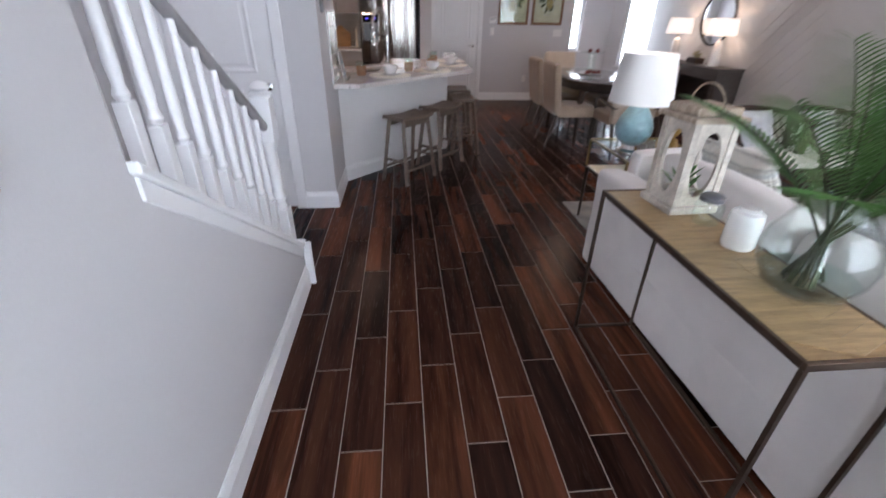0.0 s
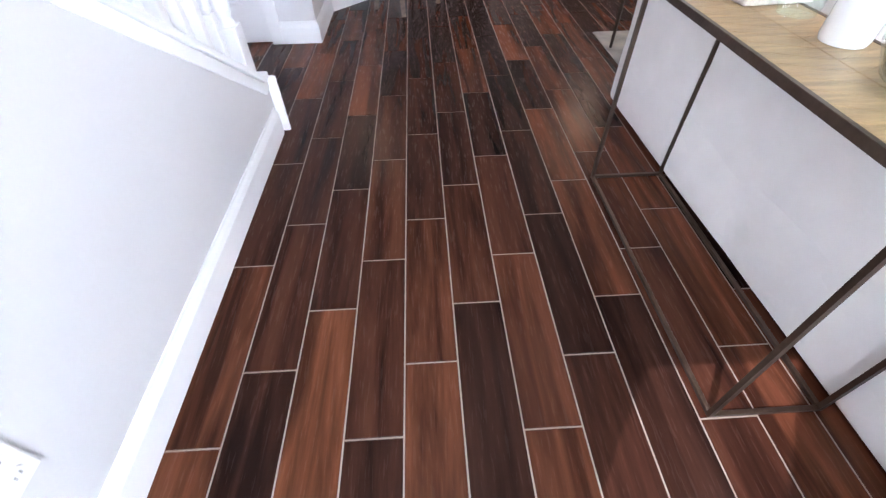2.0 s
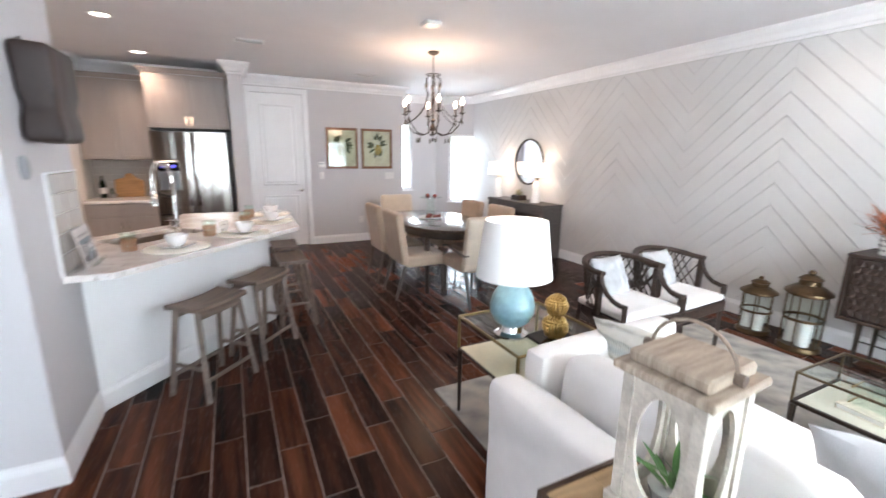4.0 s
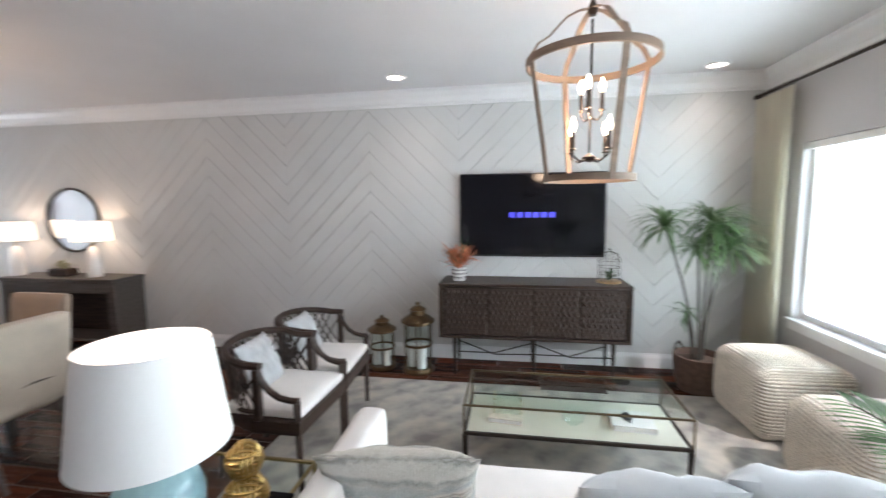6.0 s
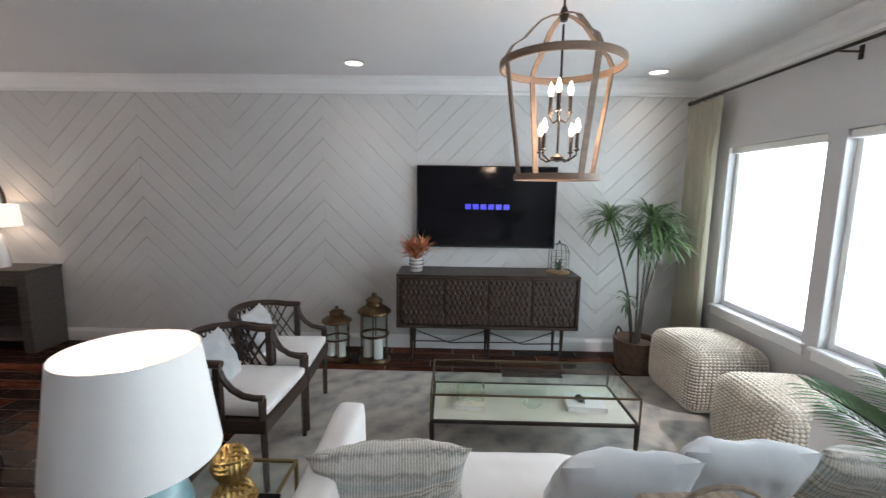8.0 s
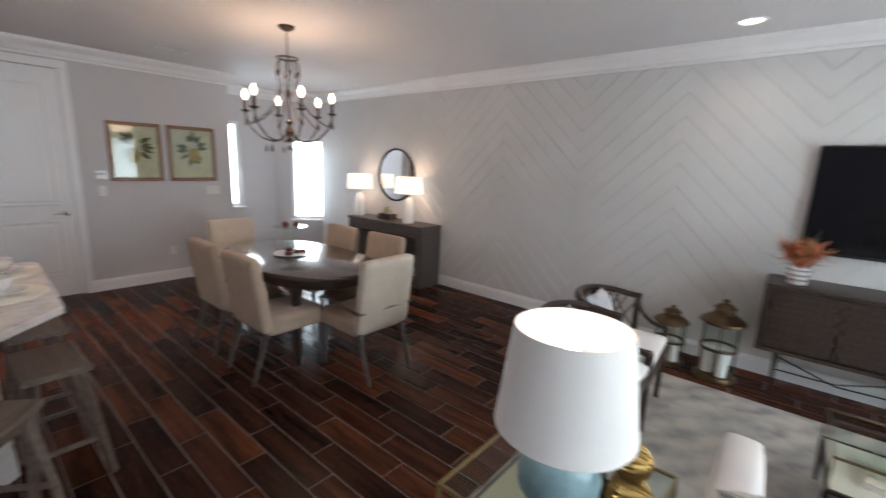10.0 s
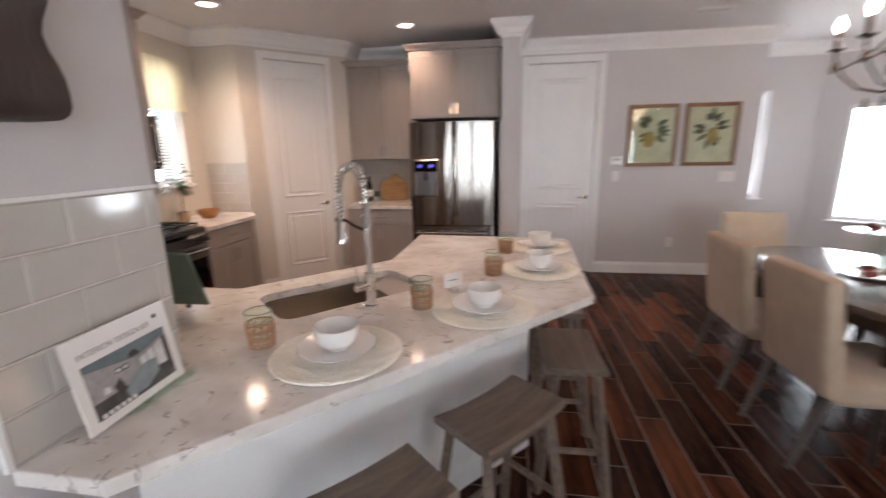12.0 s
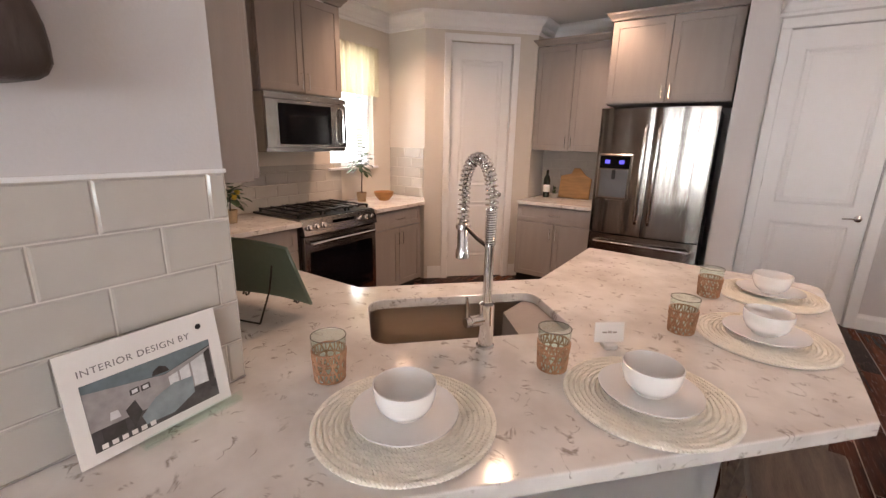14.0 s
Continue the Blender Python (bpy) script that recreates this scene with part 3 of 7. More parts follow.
def outlet(x, y, z, turn, name="wall_outlet", label="white double power outlet on the wall"):
    t = thing(name, label, "outlet", x, y, z, turn)
    part("cover_plate", box(-0.036, 0.036, -0.007, -0.001, -0.058, 0.058, 0.003), M_CERAMIC, t)
    for dz in (-0.024, 0.024):
        bm = lathe([(0.017, 0), (0.016, 0.003), (0, 0.003)], 14)
        bmesh.ops.transform(bm, matrix=pose(0, -0.007, dz, 90), verts=bm.verts)
        part("socket", bm, M_CERAMIC, t)
        part("slot", boxes([(-0.007, -0.005, -0.0112, -0.0102, dz - 0.004, dz + 0.005), (0.005, 0.007, -0.0112, -0.0102, dz - 0.004, dz + 0.005)]), M_BLACK, t)
    return t


def rocker(x, y, z, turn, gangs=1):
    t = thing("light_switch", "white rocker light switch on the wall", "switch", x, y, z, turn)
    w = 0.036 + 0.023 * (gangs - 1)
    part("cover_plate", box(-w, w, -0.006, -0.001, -0.058, 0.058, 0.003), M_CERAMIC, t)
    for k in range(gangs):
        cx = (k - (gangs - 1) / 2) * 0.046
        part("rocker", box(cx - 0.016, cx + 0.016, -0.011, -0.0062, -0.033, 0.033, 0.002), M_CERAMIC, t)


outlet(-5.325, -7.925, 0.385, 90)
outlet(-2.46, 0, 0.39, 0)
outlet(-0.012, -4.6, 0.4, -90)
rocker(-3.12, 0, 1.17, 0)
rocker(-1.92, 0, 1.16, 0, 3)
keypad = thing("alarm_keypad", "small white alarm keypad on the wall", "keypad", -3.12, 0, 1.35)
part("housing", box(-0.06, 0.06, -0.022, -0.001, -0.045, 0.045, 0.006, 2), M_CERAMIC, keypad)
part("display", box(-0.04, 0.04, -0.024, -0.0222, 0.0, 0.028), M_GREYFAB, keypad)
sensor = thing("wall_sensor", "small grey oval sensor on the wall", "sensor", -5.3, -4.92, 1.45, 90)
bm = lathe([(0.04, 0), (0.04, 0.014), (0.028, 0.022), (0, 0.022)], 20)
bmesh.ops.transform(bm, matrix=pose(0, -0.001, 0, 90) @ Matrix.Diagonal((0.8, 1.3, 1, 1)), verts=bm.verts)
part("sensor_body", bm, mat("sensor_grey", (0.25, 0.26, 0.27), 0.4), sensor, "", True)


# ---- living room ----
def downlight(x, y):
    t = thing("recessed_light", "lit round recessed ceiling light with white trim", "ceiling light", x, y, H, 0, "ceiling downlights")
    part("trim_ring", lathe([(0.068, -0.001), (0.095, -0.001), (0.095, -0.008), (0.078, -0.012), (0.068, -0.004)], 28, closed=False), M_WHITE, t, smooth=True)
    part("lens", lathe([(0.0, -0.003), (0.067, -0.003), (0.067, -0.0015), (0, -0.0015)], 24), M_CAN, t, "glowing lens")


for cx, cy in CANS:
    downlight(cx, cy)


def vent(x, y, w, d, name="ceiling_vent"):
    t = thing(name, "white slatted air vent in the ceiling", "vent", x, y, H)
    part("vent_frame", boxes([(-w / 2, w / 2, -d / 2, -d / 2 + 0.02, -0.01, -0.001), (-w / 2, w / 2, d / 2 - 0.02, d / 2, -0.01, -0.001), (-w / 2, -w / 2 + 0.02, -d / 2 + 0.02, d / 2 - 0.02, -0.01, -0.001), (w / 2 - 0.02, w / 2, -d / 2 + 0.02, d / 2 - 0.02, -0.01, -0.001)], 0.002), M_WHITE, t)
    part("backing", box(-w / 2 + 0.01, w / 2 - 0.01, -d / 2 + 0.01, d / 2 - 0.01, -0.003, -0.0012), M_BLACK, t)
    for k in range(5):
        y0 = -d / 2 + 0.03 + k * (d - 0.06) / 4
        bm = box(-w / 2 + 0.02, w / 2 - 0.02, -0.008, 0.008, -0.001, 0.001)
        part("slat", bm, M_WHITE, t, m=pose(0, y0, -0.007, 35))


vent(-2.56, -0.78, 0.32, 0.16)
vent(-4.2, -2.12, 0.3, 0.16)
smoke = thing("smoke_alarm", "white square smoke alarm on the ceiling", "smoke alarm", -2.78, -3.65, H)
part("alarm_body", box(-0.075, 0.075, -0.075, 0.075, -0.04, -0.001, 0.012, 2), M_CERAMIC, smoke)

tv = thing("television", "large black flat television mounted on the wall", "television", -0.013, -6.835, 1.47)
part("housing", box(-0.06, -0.03, -0.685, 0.685, -0.4, 0.4, 0.006, 2), M_BLACK, tv)
part("wall_bracket", box(-0.031, 0, -0.2, 0.2, -0.15, 0.15), M_BLACK, tv)
part("screen", box(-0.0625, -0.0605, -0.67, 0.67, -0.38, 0.388), M_SCREEN, tv)
blue = mat("blue_glow", (0.05, 0.05, 0.4), 0.5, var=0.02, bump=0, emit=(0.08, 0.08, 0.75), power=1.1)
part("logo_bar", boxes([(-0.0655, -0.0635, -0.225 + k * 0.075, -0.168 + k * 0.075, -0.022, 0.028) for k in range(6)]), blue, tv, "row of glowing blue bars")


def carved_door(x0, x1, y0, y1, z0, z1, parent):
    """A cabinet door with rows of carved scales, facing -x."""
    d = part("carved_door", box(x0, x1, y0, y1, z0, z1, 0.002), M_WALNUT, parent)
    rows, cols = 9, 8
    dy, dz = (y1 - y0 - 0.02) / cols, (z1 - z0 - 0.02) / rows
    for side in (-1, 1):
        if ("scale", side) not in SCALES:
            bm = bmesh.new()
            o = dy * 0.25 * side
            v = [bm.verts.new(p) for p in ((-0.001, -dy * 0.5, dz * 0.48), (-0.001, dy * 0.5, dz * 0.48), (-0.013, o + dy * 0.12, -dz * 0.42), (-0.013, o - dy * 0.12, -dz * 0.42), (-0.001, o + dy * 0.4, -dz * 0.5), (-0.001, o - dy * 0.4, -dz * 0.5))]
            for q in ((0, 1, 2, 3), (0, 3, 5), (1, 4, 2), (3, 2, 4, 5)):
                bm.faces.new([v[k] for k in q])
            bmesh.ops.recalc_face_normals(bm, faces=bm.faces)
            me = bpy.data.meshes.new("scale")
            bm.to_mesh(me)
            bm.free()
            me.materials.append(M_WALNUT)
            SCALES["scale", side] = me
    for r in range(rows):
        for c in range(cols):
            ob = new("scale", SCALES["scale", 1 if r % 2 else -1])
            ob.parent = d
            ob.matrix_basis = pose(x0, y0 + 0.01 + (c + 0.5) * dy, z0 + 0.01 + (r + 0.5) * dz)


SCALES = {}


def sideboard():
    t = thing("sideboard", "dark brown sideboard with carved scale doors", "sideboard", -0.02, -6.84, 0)
    part("top", box(-0.45, -0.01, -0.84, 0.84, 0.842, 0.867, 0.004), M_WALNUT, t)
    part("body", boxes([(-0.42, -0.01, -0.825, 0.825, 0.36, 0.38), (-0.42, -0.01, -0.825, -0.805, 0.381, 0.841), (-0.42, -0.01, 0.805, 0.825, 0.381, 0.841), (-0.03, -0.01, -0.804, 0.804, 0.381, 0.841)]), M_WALNUT, t)
    part("face_frame", boxes([(-0.448, -0.421, -0.838, -0.815, 0.36, 0.84), (-0.448, -0.421, 0.815, 0.838, 0.36, 0.84), (-0.448, -0.421, -0.814, 0.814, 0.36, 0.385)], 0.002), M_WALNUT, t)
    for k in range(4):
        carved_door(-0.425, -0.405, -0.808 + k * 0.405, -0.412 + k * 0.405, 0.39, 0.835, t)
    for y in (-0.7, -0.02, 0.7):
        for x in (-0.4, -0.08):
            part("leg", tube([(x, y, 0.359), (x, y, 0)], 0.019, 8, taper=0.011), M_IRON, t)
    for a, b in ((-0.7, -0.02), (-0.02, 0.7)):
        part("cross_brace", tube([(-0.4, a, 0.22), (-0.24, (a + b) / 2, 0.15), (-0.08, b, 0.22)], 0.006, 6), M_IRON, t)
        part("cross_brace", tube([(-0.08, a, 0.22), (-0.24, (a + b) / 2, 0.163), (-0.4, b, 0.22)], 0.006, 6), M_IRON, t)


sideboard()


def leaf_strip(bm, base, d, up, length, width, droop, n=5, fold=0.15):
    """One narrow drooping leaf."""
    side = d.cross(Vector((0, 0, 1)))
    side = side.normalized() if side.length > 0.05 else d.orthogonal().normalized()
    p, prev = base.copy(), None
    v = (d + Vector((0, 0, up))).normalized()
    for i in range(n + 1):
        s = i / n
        w = width * (math.sin(math.pi * min(1, 0.12 + s * 0.88)) ** 0.8) * 0.5
        a, c, b = bm.verts.new(p - side * w), bm.verts.new(p + Vector((0, 0, -w * fold))), bm.verts.new(p + side * w)
        if prev:
            bm.faces.new((prev[0], prev[1], c, a)), bm.faces.new((prev[1], prev[2], b, c))
        prev = (a, c, b)
        v = (v + Vector((0, 0, -droop / n))).normalized()
        p = p + v * (length / n)


def spiky_head(cx, cy, cz, count, length, width, droop, seed, lo=-0.2, hi=1.2):
    rnd = random.Random(seed)
    bm = bmesh.new()
    for k in range(count):
        a = k * 2.4 + rnd.random() * 0.4
        up = rnd.uniform(lo, hi)
        leaf_strip(bm, Vector((cx, cy, cz + rnd.uniform(-0.03, 0.05))), Vector((math.cos(a), math.sin(a), 0)), up, length * rnd.uniform(0.75, 1.1), width, droop * rnd.uniform(0.7, 1.3))
    return bm


def house_plant():
    t = thing("potted_plant", "tall spiky-leaved house plant in a brown basket", "plant", -0.45, -8.22, 0)
    bm = lathe([(0.0, 0.004), (0.15, 0.0), (0.185, 0.12), (0.195, 0.24), (0.2, 0.3), (0.185, 0.3), (0.178, 0.24), (0.0, 0.23)], 28)
    for v in bm.verts:
        v.co.x *= 1 + 0.012 * math.sin(v.co.z * 160)
        v.co.y *= 1 + 0.012 * math.sin(v.co.z * 160)
    part("basket", bm, mat("brown_wicker", (0.12, 0.075, 0.055), 0.8, var=0.4, scale=25, bump=0.25, bscale=120), t, "brown woven basket", True)
    for a in (0.6, 3.7):
        part("basket_handle", tube([(0.19 * math.cos(a + k * 0.14), 0.19 * math.sin(a + k * 0.14), 0.29 + 0.07 * math.sin(math.pi * (k + 2) / 4)) for k in (-2, -1, 0, 1, 2)], 0.011, 6), M_WALNUT, t)
    part("soil", lathe([(0.0, 0.255), (0.17, 0.25), (0.17, 0.235)], 20), mat("soil", (0.07, 0.045, 0.03), 0.95, var=0.4, scale=30, bump=0.3), t)
    bark = mat("grey_bark", (0.06, 0.05, 0.04), 0.85, var=0.3, scale=14, bump=0.15)
    leaf = mat("dracaena_leaf", (0.09, 0.165, 0.06), 0.4, var=0.45, scale=14, bump=0.03, stretch=(1, 1, 1))
    canes = [((0.02, 0.03), (-0.04, 0.33), 1.38, 0.34, 80), ((-0.02, 0.0), (-0.06, -0.02), 1.4, 0.37, 110), ((0.04, -0.02), (-0.03, -0.17), 1.2, 0.33, 90), ((-0.03, 0.02), (-0.1, 0.09), 1.18, 0.3, 60), ((0.01, -0.03), (-0.02, -0.1), 1.32, 0.34, 70), ((0.0, 0.05), (-0.06, 0.14), 0.66, 0.19, 16)]
    for k, (b, e, h, ln, count) in enumerate(canes):
        pts = [(b[0] + (e[0] - b[0]) * s ** 1.6, b[1] + (e[1] - b[1]) * s ** 1.6, 0.24 + (h - 0.24) * s) for s in (0, 0.2, 0.4, 0.6, 0.8, 0.92, 1)]
        part("cane", tube(pts, 0.0105, 8, taper=0.007), bark, t, smooth=True)
        part("leaf_crown", spiky_head(e[0], e[1], h, count, ln, 0.021, 1.55, k, -0.1, 2.2), leaf, t, "arching narrow green leaves")


house_plant()


M_YARN = mat("cream_yarn", (0.74, 0.68, 0.59), 0.95, var=0.14, scale=20, bump=0.15, bscale=200)
# darker yarn for the body: shade between stitches is in this colour
M_YARN_SHADE = mat("shaded_yarn", (0.4, 0.34, 0.27), 0.95, var=0.25, scale=30, bump=0.2, bscale=170)


def woven_pouf(x, y, turn, w=0.62, d=0.58, h=0.475):
    t = thing("pouf", "chunky cream knitted square pouf on the rug", "pouf", x, y, 0.011, turn, "cream poufs")
    bm = soft_box(w, d, h, 0.085, x, 19, 0.004, 0.025)
    bmesh.ops.recalc_face_normals(bm, faces=bm.faces)
    for v in bm.verts:
        bulge = math.sin(math.pi * min(1, max(0, v.co.z / h))) * 0.045
        if v.co.z < h * 0.93:
            v.co.x *= 1 + bulge
            v.co.y *= 1 + bulge
    bm.normal_update()
    knots, rnd = bmesh.new(), random.Random(int(-x * 100))
    for f in bm.faces:
        c, nrm = f.calc_center_median(), f.normal
        if c.z < 0.012:
            continue
        r = 0.48 * math.sqrt(f.calc_area()) * rnd.uniform(0.92, 1.06)
        axis = nrm.cross(Vector((0, 0, 1)))
        axis = axis.normalized() if axis.length > 0.1 else Vector((1, 0, 0))
        other = nrm.cross(axis)
        c = c + axis * rnd.uniform(-0.002, 0.002)
        rings = []
        for k, lift in ((1.0, -0.004), (0.86, 0.006), (0.45, 0.0115)):
            rings.append([knots.verts.new(c + axis * (r * 1.02 * k * math.cos(a)) + other * (r * 0.9 * k * math.sin(a)) + nrm * lift) for a in [2 * math.pi * i / 7 + 0.3 for i in range(7)]])
        for a, b in zip(rings, rings[1:]):
            for i in range(7):
                knots.faces.new((a[i], a[(i + 1) % 7], b[(i + 1) % 7], b[i]))
        knots.faces.new(rings[-1])
    part("body", bm, M_YARN_SHADE, t, smooth=True)
    k = part("knitting", knots, M_YARN, t, "rows of chunky cream stitches", True)
    k["kind"] = "stuff"


woven_pouf(-0.975, -8.535, 2)
woven_pouf(-1.875, -8.52, -2)


def curtain(x0, x1, y, z0, z1, label, material, name="curtain"):
    t = thing(name, label, "curtain", 0, 0, 0)
    bm = bmesh.new()
    n, rows = 60, 10
    grid = []
    for j in range(rows + 1):
        s = j / rows
        row = []
        for i in range(n + 1):
            u = i / n
            pinch = 1 - 0.12 * math.sin(math.pi * s)
            x = (x0 + x1) / 2 + (x0 + (x1 - x0) * u - (x0 + x1) / 2) * pinch
            row.append(bm.verts.new((x, y + 0.032 * math.sin(u * 2 * math.pi * 5.5 + 0.4 * math.sin(s * 3)) * (0.6 + 0.4 * s), z1 + (z0 - z1) * s)))
        grid.append(row)
    for a, b in zip(grid, grid[1:]):
        for i in range(n):
            bm.faces.new((a[i], a[i + 1], b[i + 1], b[i]))
    bmesh.ops.solidify(bm, geom=list(bm.faces), thickness=0.004)
    part("drape", bm, material, t, smooth=True)
    return t


M_DRAPE = mat("cream_drape", (0.68, 0.65, 0.55), 0.9, var=0.1, scale=3, bump=0.06, bscale=240, stretch=(3, 3, 0.4))
drape = curtain(-0.07, -0.56, -8.73, 0.02, 2.44, "pleated cream curtain hanging from a rod", M_DRAPE)
for k in range(6):
    part("curtain_ring", tube([(-0.1 - k * 0.086, -8.73 + 0.02 * math.cos(a), 2.468 + 0.02 * math.sin(a)) for a in [i * math.pi / 4 for i in range(8)]], 0.003, 5, True), M_IRON, drape)
rod = thing("curtain_rod", "thin dark metal curtain rod above the windows", "curtain rod", 0, -8.73, 2.468)
part("pole", tube([(-0.07, 0, 0), (-3.2, 0, 0)], 0.011, 8), M_IRON, rod, smooth=True)
part("finial", lathe([(0.0, -0.02), (0.019, -0.012), (0.019, 0.012), (0, 0.02)], 12, -0.055, 0, 0), M_IRON, rod)
for bx in (-0.12, -1.62, -3.1):
    part("wall_bracket", boxes([(bx - 0.008, bx + 0.008, -0.119, 0.004, -0.02, -0.012), (bx - 0.014, bx + 0.014, -0.119, -0.112, -0.06, 0.02)]), M_IRON, rod)
blind = thing("roller_shades", "white raised roller shade at the window head", "blind", 0, -8.86, 0)
for bx in (-0.995, -2.075):
    part("cassette", box(bx - 0.465, bx + 0.465, -0.05, 0.0, 1.965, 2.018, 0.006), M_SHADE, blind)


def cage_lantern():
    t = thing("pendant_lantern", "hanging weathered-wood cage lantern with lit candle bulbs", "pendant light", -2.07, -7.022, 1.681)
    wood = mat("grey_wash_wood", (0.24, 0.165, 0.115), 0.6, var=0.3, scale=6, bump=0.06, stretch=(1, 1, 6))

    def hoop(r, z, h, name):
        bm = bmesh.new()
        add_lathe(bm, [(r - 0.012, z), (r, z), (r, z + h), (r - 0.012, z + h), (r - 0.012, z)], 40, closed=False)
        part(name, bm, wood, t, smooth=True)
    hoop(0.3, 0.535, 0.034, "upper_hoop")
    hoop(0.212, 0.0, 0.03, "lower_hoop")
    for k in range(4):
        a = radians(18 + 90 * k)
        ca, sa = math.cos(a), math.sin(a)
        path = [(0.205, 0.0), (0.23, 0.17), (0.26, 0.36), (0.292, 0.57), (0.26, 0.62), (0.205, 0.655), (0.165, 0.7), (0.12, 0.745), (0.06, 0.775), (0.012, 0.785)]
        bm = bmesh.new()
        prev = None
        for r, z in path:
            ring = [bm.verts.new((r2 * ca - w * sa, r2 * sa + w * ca, z)) for r2, w in ((r - 0.004, -0.014), (r + 0.006, -0.014), (r + 0.006, 0.014), (r - 0.004, 0.014))]
            if prev:
                for i in range(4):
                    bm.faces.new((prev[i], prev[(i + 1) % 4], ring[(i + 1) % 4], ring[i]))
            else:
                bm.faces.new(ring)
            prev = ring
        bm.faces.new(prev)
        part("strap", bm, wood, t)
    part("hub", lathe([(0, 0.75), (0.016, 0.755), (0.024, 0.78), (0.018, 0.8), (0.01, 0.82), (0, 0.825)], 16), M_IRON, t, smooth=True)
    part("stem", tube([(0, 0, 0.74), (0, 0, 0.1)], 0.006, 8), M_IRON, t)
    part("down_rod", tube([(0, 0, 0.82), (0, 0, 0.99)], 0.006, 8), M_IRON, t)
    part("canopy", lathe([(0.062, 1.008), (0.06, 0.994), (0.02, 0.981), (0, 0.979)], 24), M_IRON, t, smooth=True)
    part("bobeche", lathe([(0, 0.09), (0.03, 0.1), (0.035, 0.115), (0.01, 0.13), (0, 0.14)], 16), M_IRON, t, smooth=True)
    for k in range(7):
        a = radians(40 + (90 * k if k < 4 else 120 * (k - 4)))
        r, z = (0.11, 0.14) if k < 4 else (0.055, 0.33)
        x, y = r * math.cos(a), r * math.sin(a)
        part("arm", tube([(0, 0, z - 0.03), (x * 0.6, y * 0.6, z - 0.045), (x, y, z - 0.02), (x, y, z)], 0.005, 6), M_IRON, t)
        part("candle_sleeve", lathe([(0.012, 0), (0.016, 0.005), (0.009, 0.012), (0.009, 0.085), (0, 0.086)], 12, x, y, z), M_IRON, t)
        part("bulb", lathe([(0.006, 0.087), (0.014, 0.105), (0.013, 0.12), (0.005, 0.145), (0, 0.155)], 12, x, y, z), M_BULB, t, "glowing candle bulb", True)


cage_lantern()


def lattice_chair(x, y, turn):
    t = thing("armchair", "brown wooden barrel armchair with lattice back", "armchair", x, y, 0.011, turn, "lattice armchairs")
    W, D = 0.3, 0.27
    for sx in (-1, 1):
        part("front_leg", tube([(sx * 0.262, -D + 0.025, 0), (sx * 0.272, -D + 0.025, 0.42), (sx * 0.275, -D + 0.025, 0.535)], 0.017, 4, taper=0.024), M_WALNUT, t)
        part("rear_leg", tube([(sx * 0.22, D + 0.03, 0), (sx * 0.22, D - 0.05, 0.42)], 0.018, 4, taper=0.025), M_WALNUT, t)
        arm = [(sx * 0.276, -D + 0.012, 0.535), (sx * 0.28, -D + 0.06, 0.535), (sx * 0.285, -D + 0.12, 0.548), (sx * 0.29, -D + 0.175, 0.585), (sx * 0.295, -D + 0.215, 0.64), (sx * 0.298, -D + 0.235, 0.7)]
        part("arm", tube(arm, 0.021, 8, flat=0.8), M_WALNUT, t, smooth=True)
        part("arm_post", box(sx * 0.3 - 0.02, sx * 0.3 + 0.02, -0.05, -0.012, 0.42, 0.704, 0.004), M_WALNUT, t)
    bend = [math.pi * k / 16 for k in range(17)]
    rail = [(0.3, -0.055, 0.72)] + [(0.3 * math.cos(a), 0.04 + 0.26 * math.sin(a), 0.722 + 0.045 * math.sin(a)) for a in bend] + [(-0.3, -0.055, 0.72)]
    part("top_rail", tube(rail, 0.025, 8, flat=0.85), M_WALNUT, t, smooth=True)
    low = [(0.29, -0.03, 0.455)] + [(0.285 * math.cos(a), 0.03 + 0.225 * math.sin(a), 0.455) for a in bend] + [(-0.29, -0.03, 0.455)]
    part("lower_rail", tube(low, 0.014, 6), M_WALNUT, t, smooth=True)
    bm = bmesh.new()
    for k in range(19):
        for dk in (-3, 3):
            if 0 <= k + dk <= 18:
                a, b = Vector(low[k]), Vector(rail[k + dk])
                add_tube(bm, [a, a.lerp(b, 0.5) + Vector((0, 0.012 if dk > 0 else 0.006, 0)), b], 0.006, 5)
    part("lattice", bm, M_WALNUT, t)
    for k in (6, 12):
        for o in (-0.02, 0.02):
            a, b = Vector(low[k]), Vector(rail[k])
            q = Vector((o, 0, 0))
            part("back_post", tube([a + q, b + q], 0.012, 4), M_WALNUT, t)
    part("seat_frame", prism([(-0.29, -D), (0.29, -D), (0.3, 0.02), (0.22, 0.22), (-0.22, 0.22), (-0.3, 0.02)], 0.34, 0.42, 0.008), M_WALNUT, t)
    part("seat_cushion", soft_box(0.55, 0.47, 0.06, 0.025, x, 8, 0.003, 0.02), M_SOFA, t, "cream upholstered seat", True, pose(0, -0.03, 0.421))


lattice_chair(-1.36, -5.29, 4)
lattice_chair(-1.92, -5.3, -2)


def pillow(x, y, z, w, d, h, rx, ry, rz, material, label, seed, name="throw_pillow"):
    t = thing(name, label, "pillow", x, y, z)
    part("cover", pillow_mesh(w, d, h, seed, n=26, wrinkle=0.011), material, t, smooth=True, m=pose(0, 0, 0, rx, ry, rz))
    return t


for cx in (-1.36, -1.92):
    pillow(cx, -5.15, 0.628, 0.34, 0.32, 0.12, 66, 0, 4, M_GREYFAB, "small pale grey pillow propped on the armchair", 3 + cx)


M_AGED = mat("aged_bronze", (0.13, 0.085, 0.045), 0.35, 0.9, var=0.45, scale=10, bump=0.06)


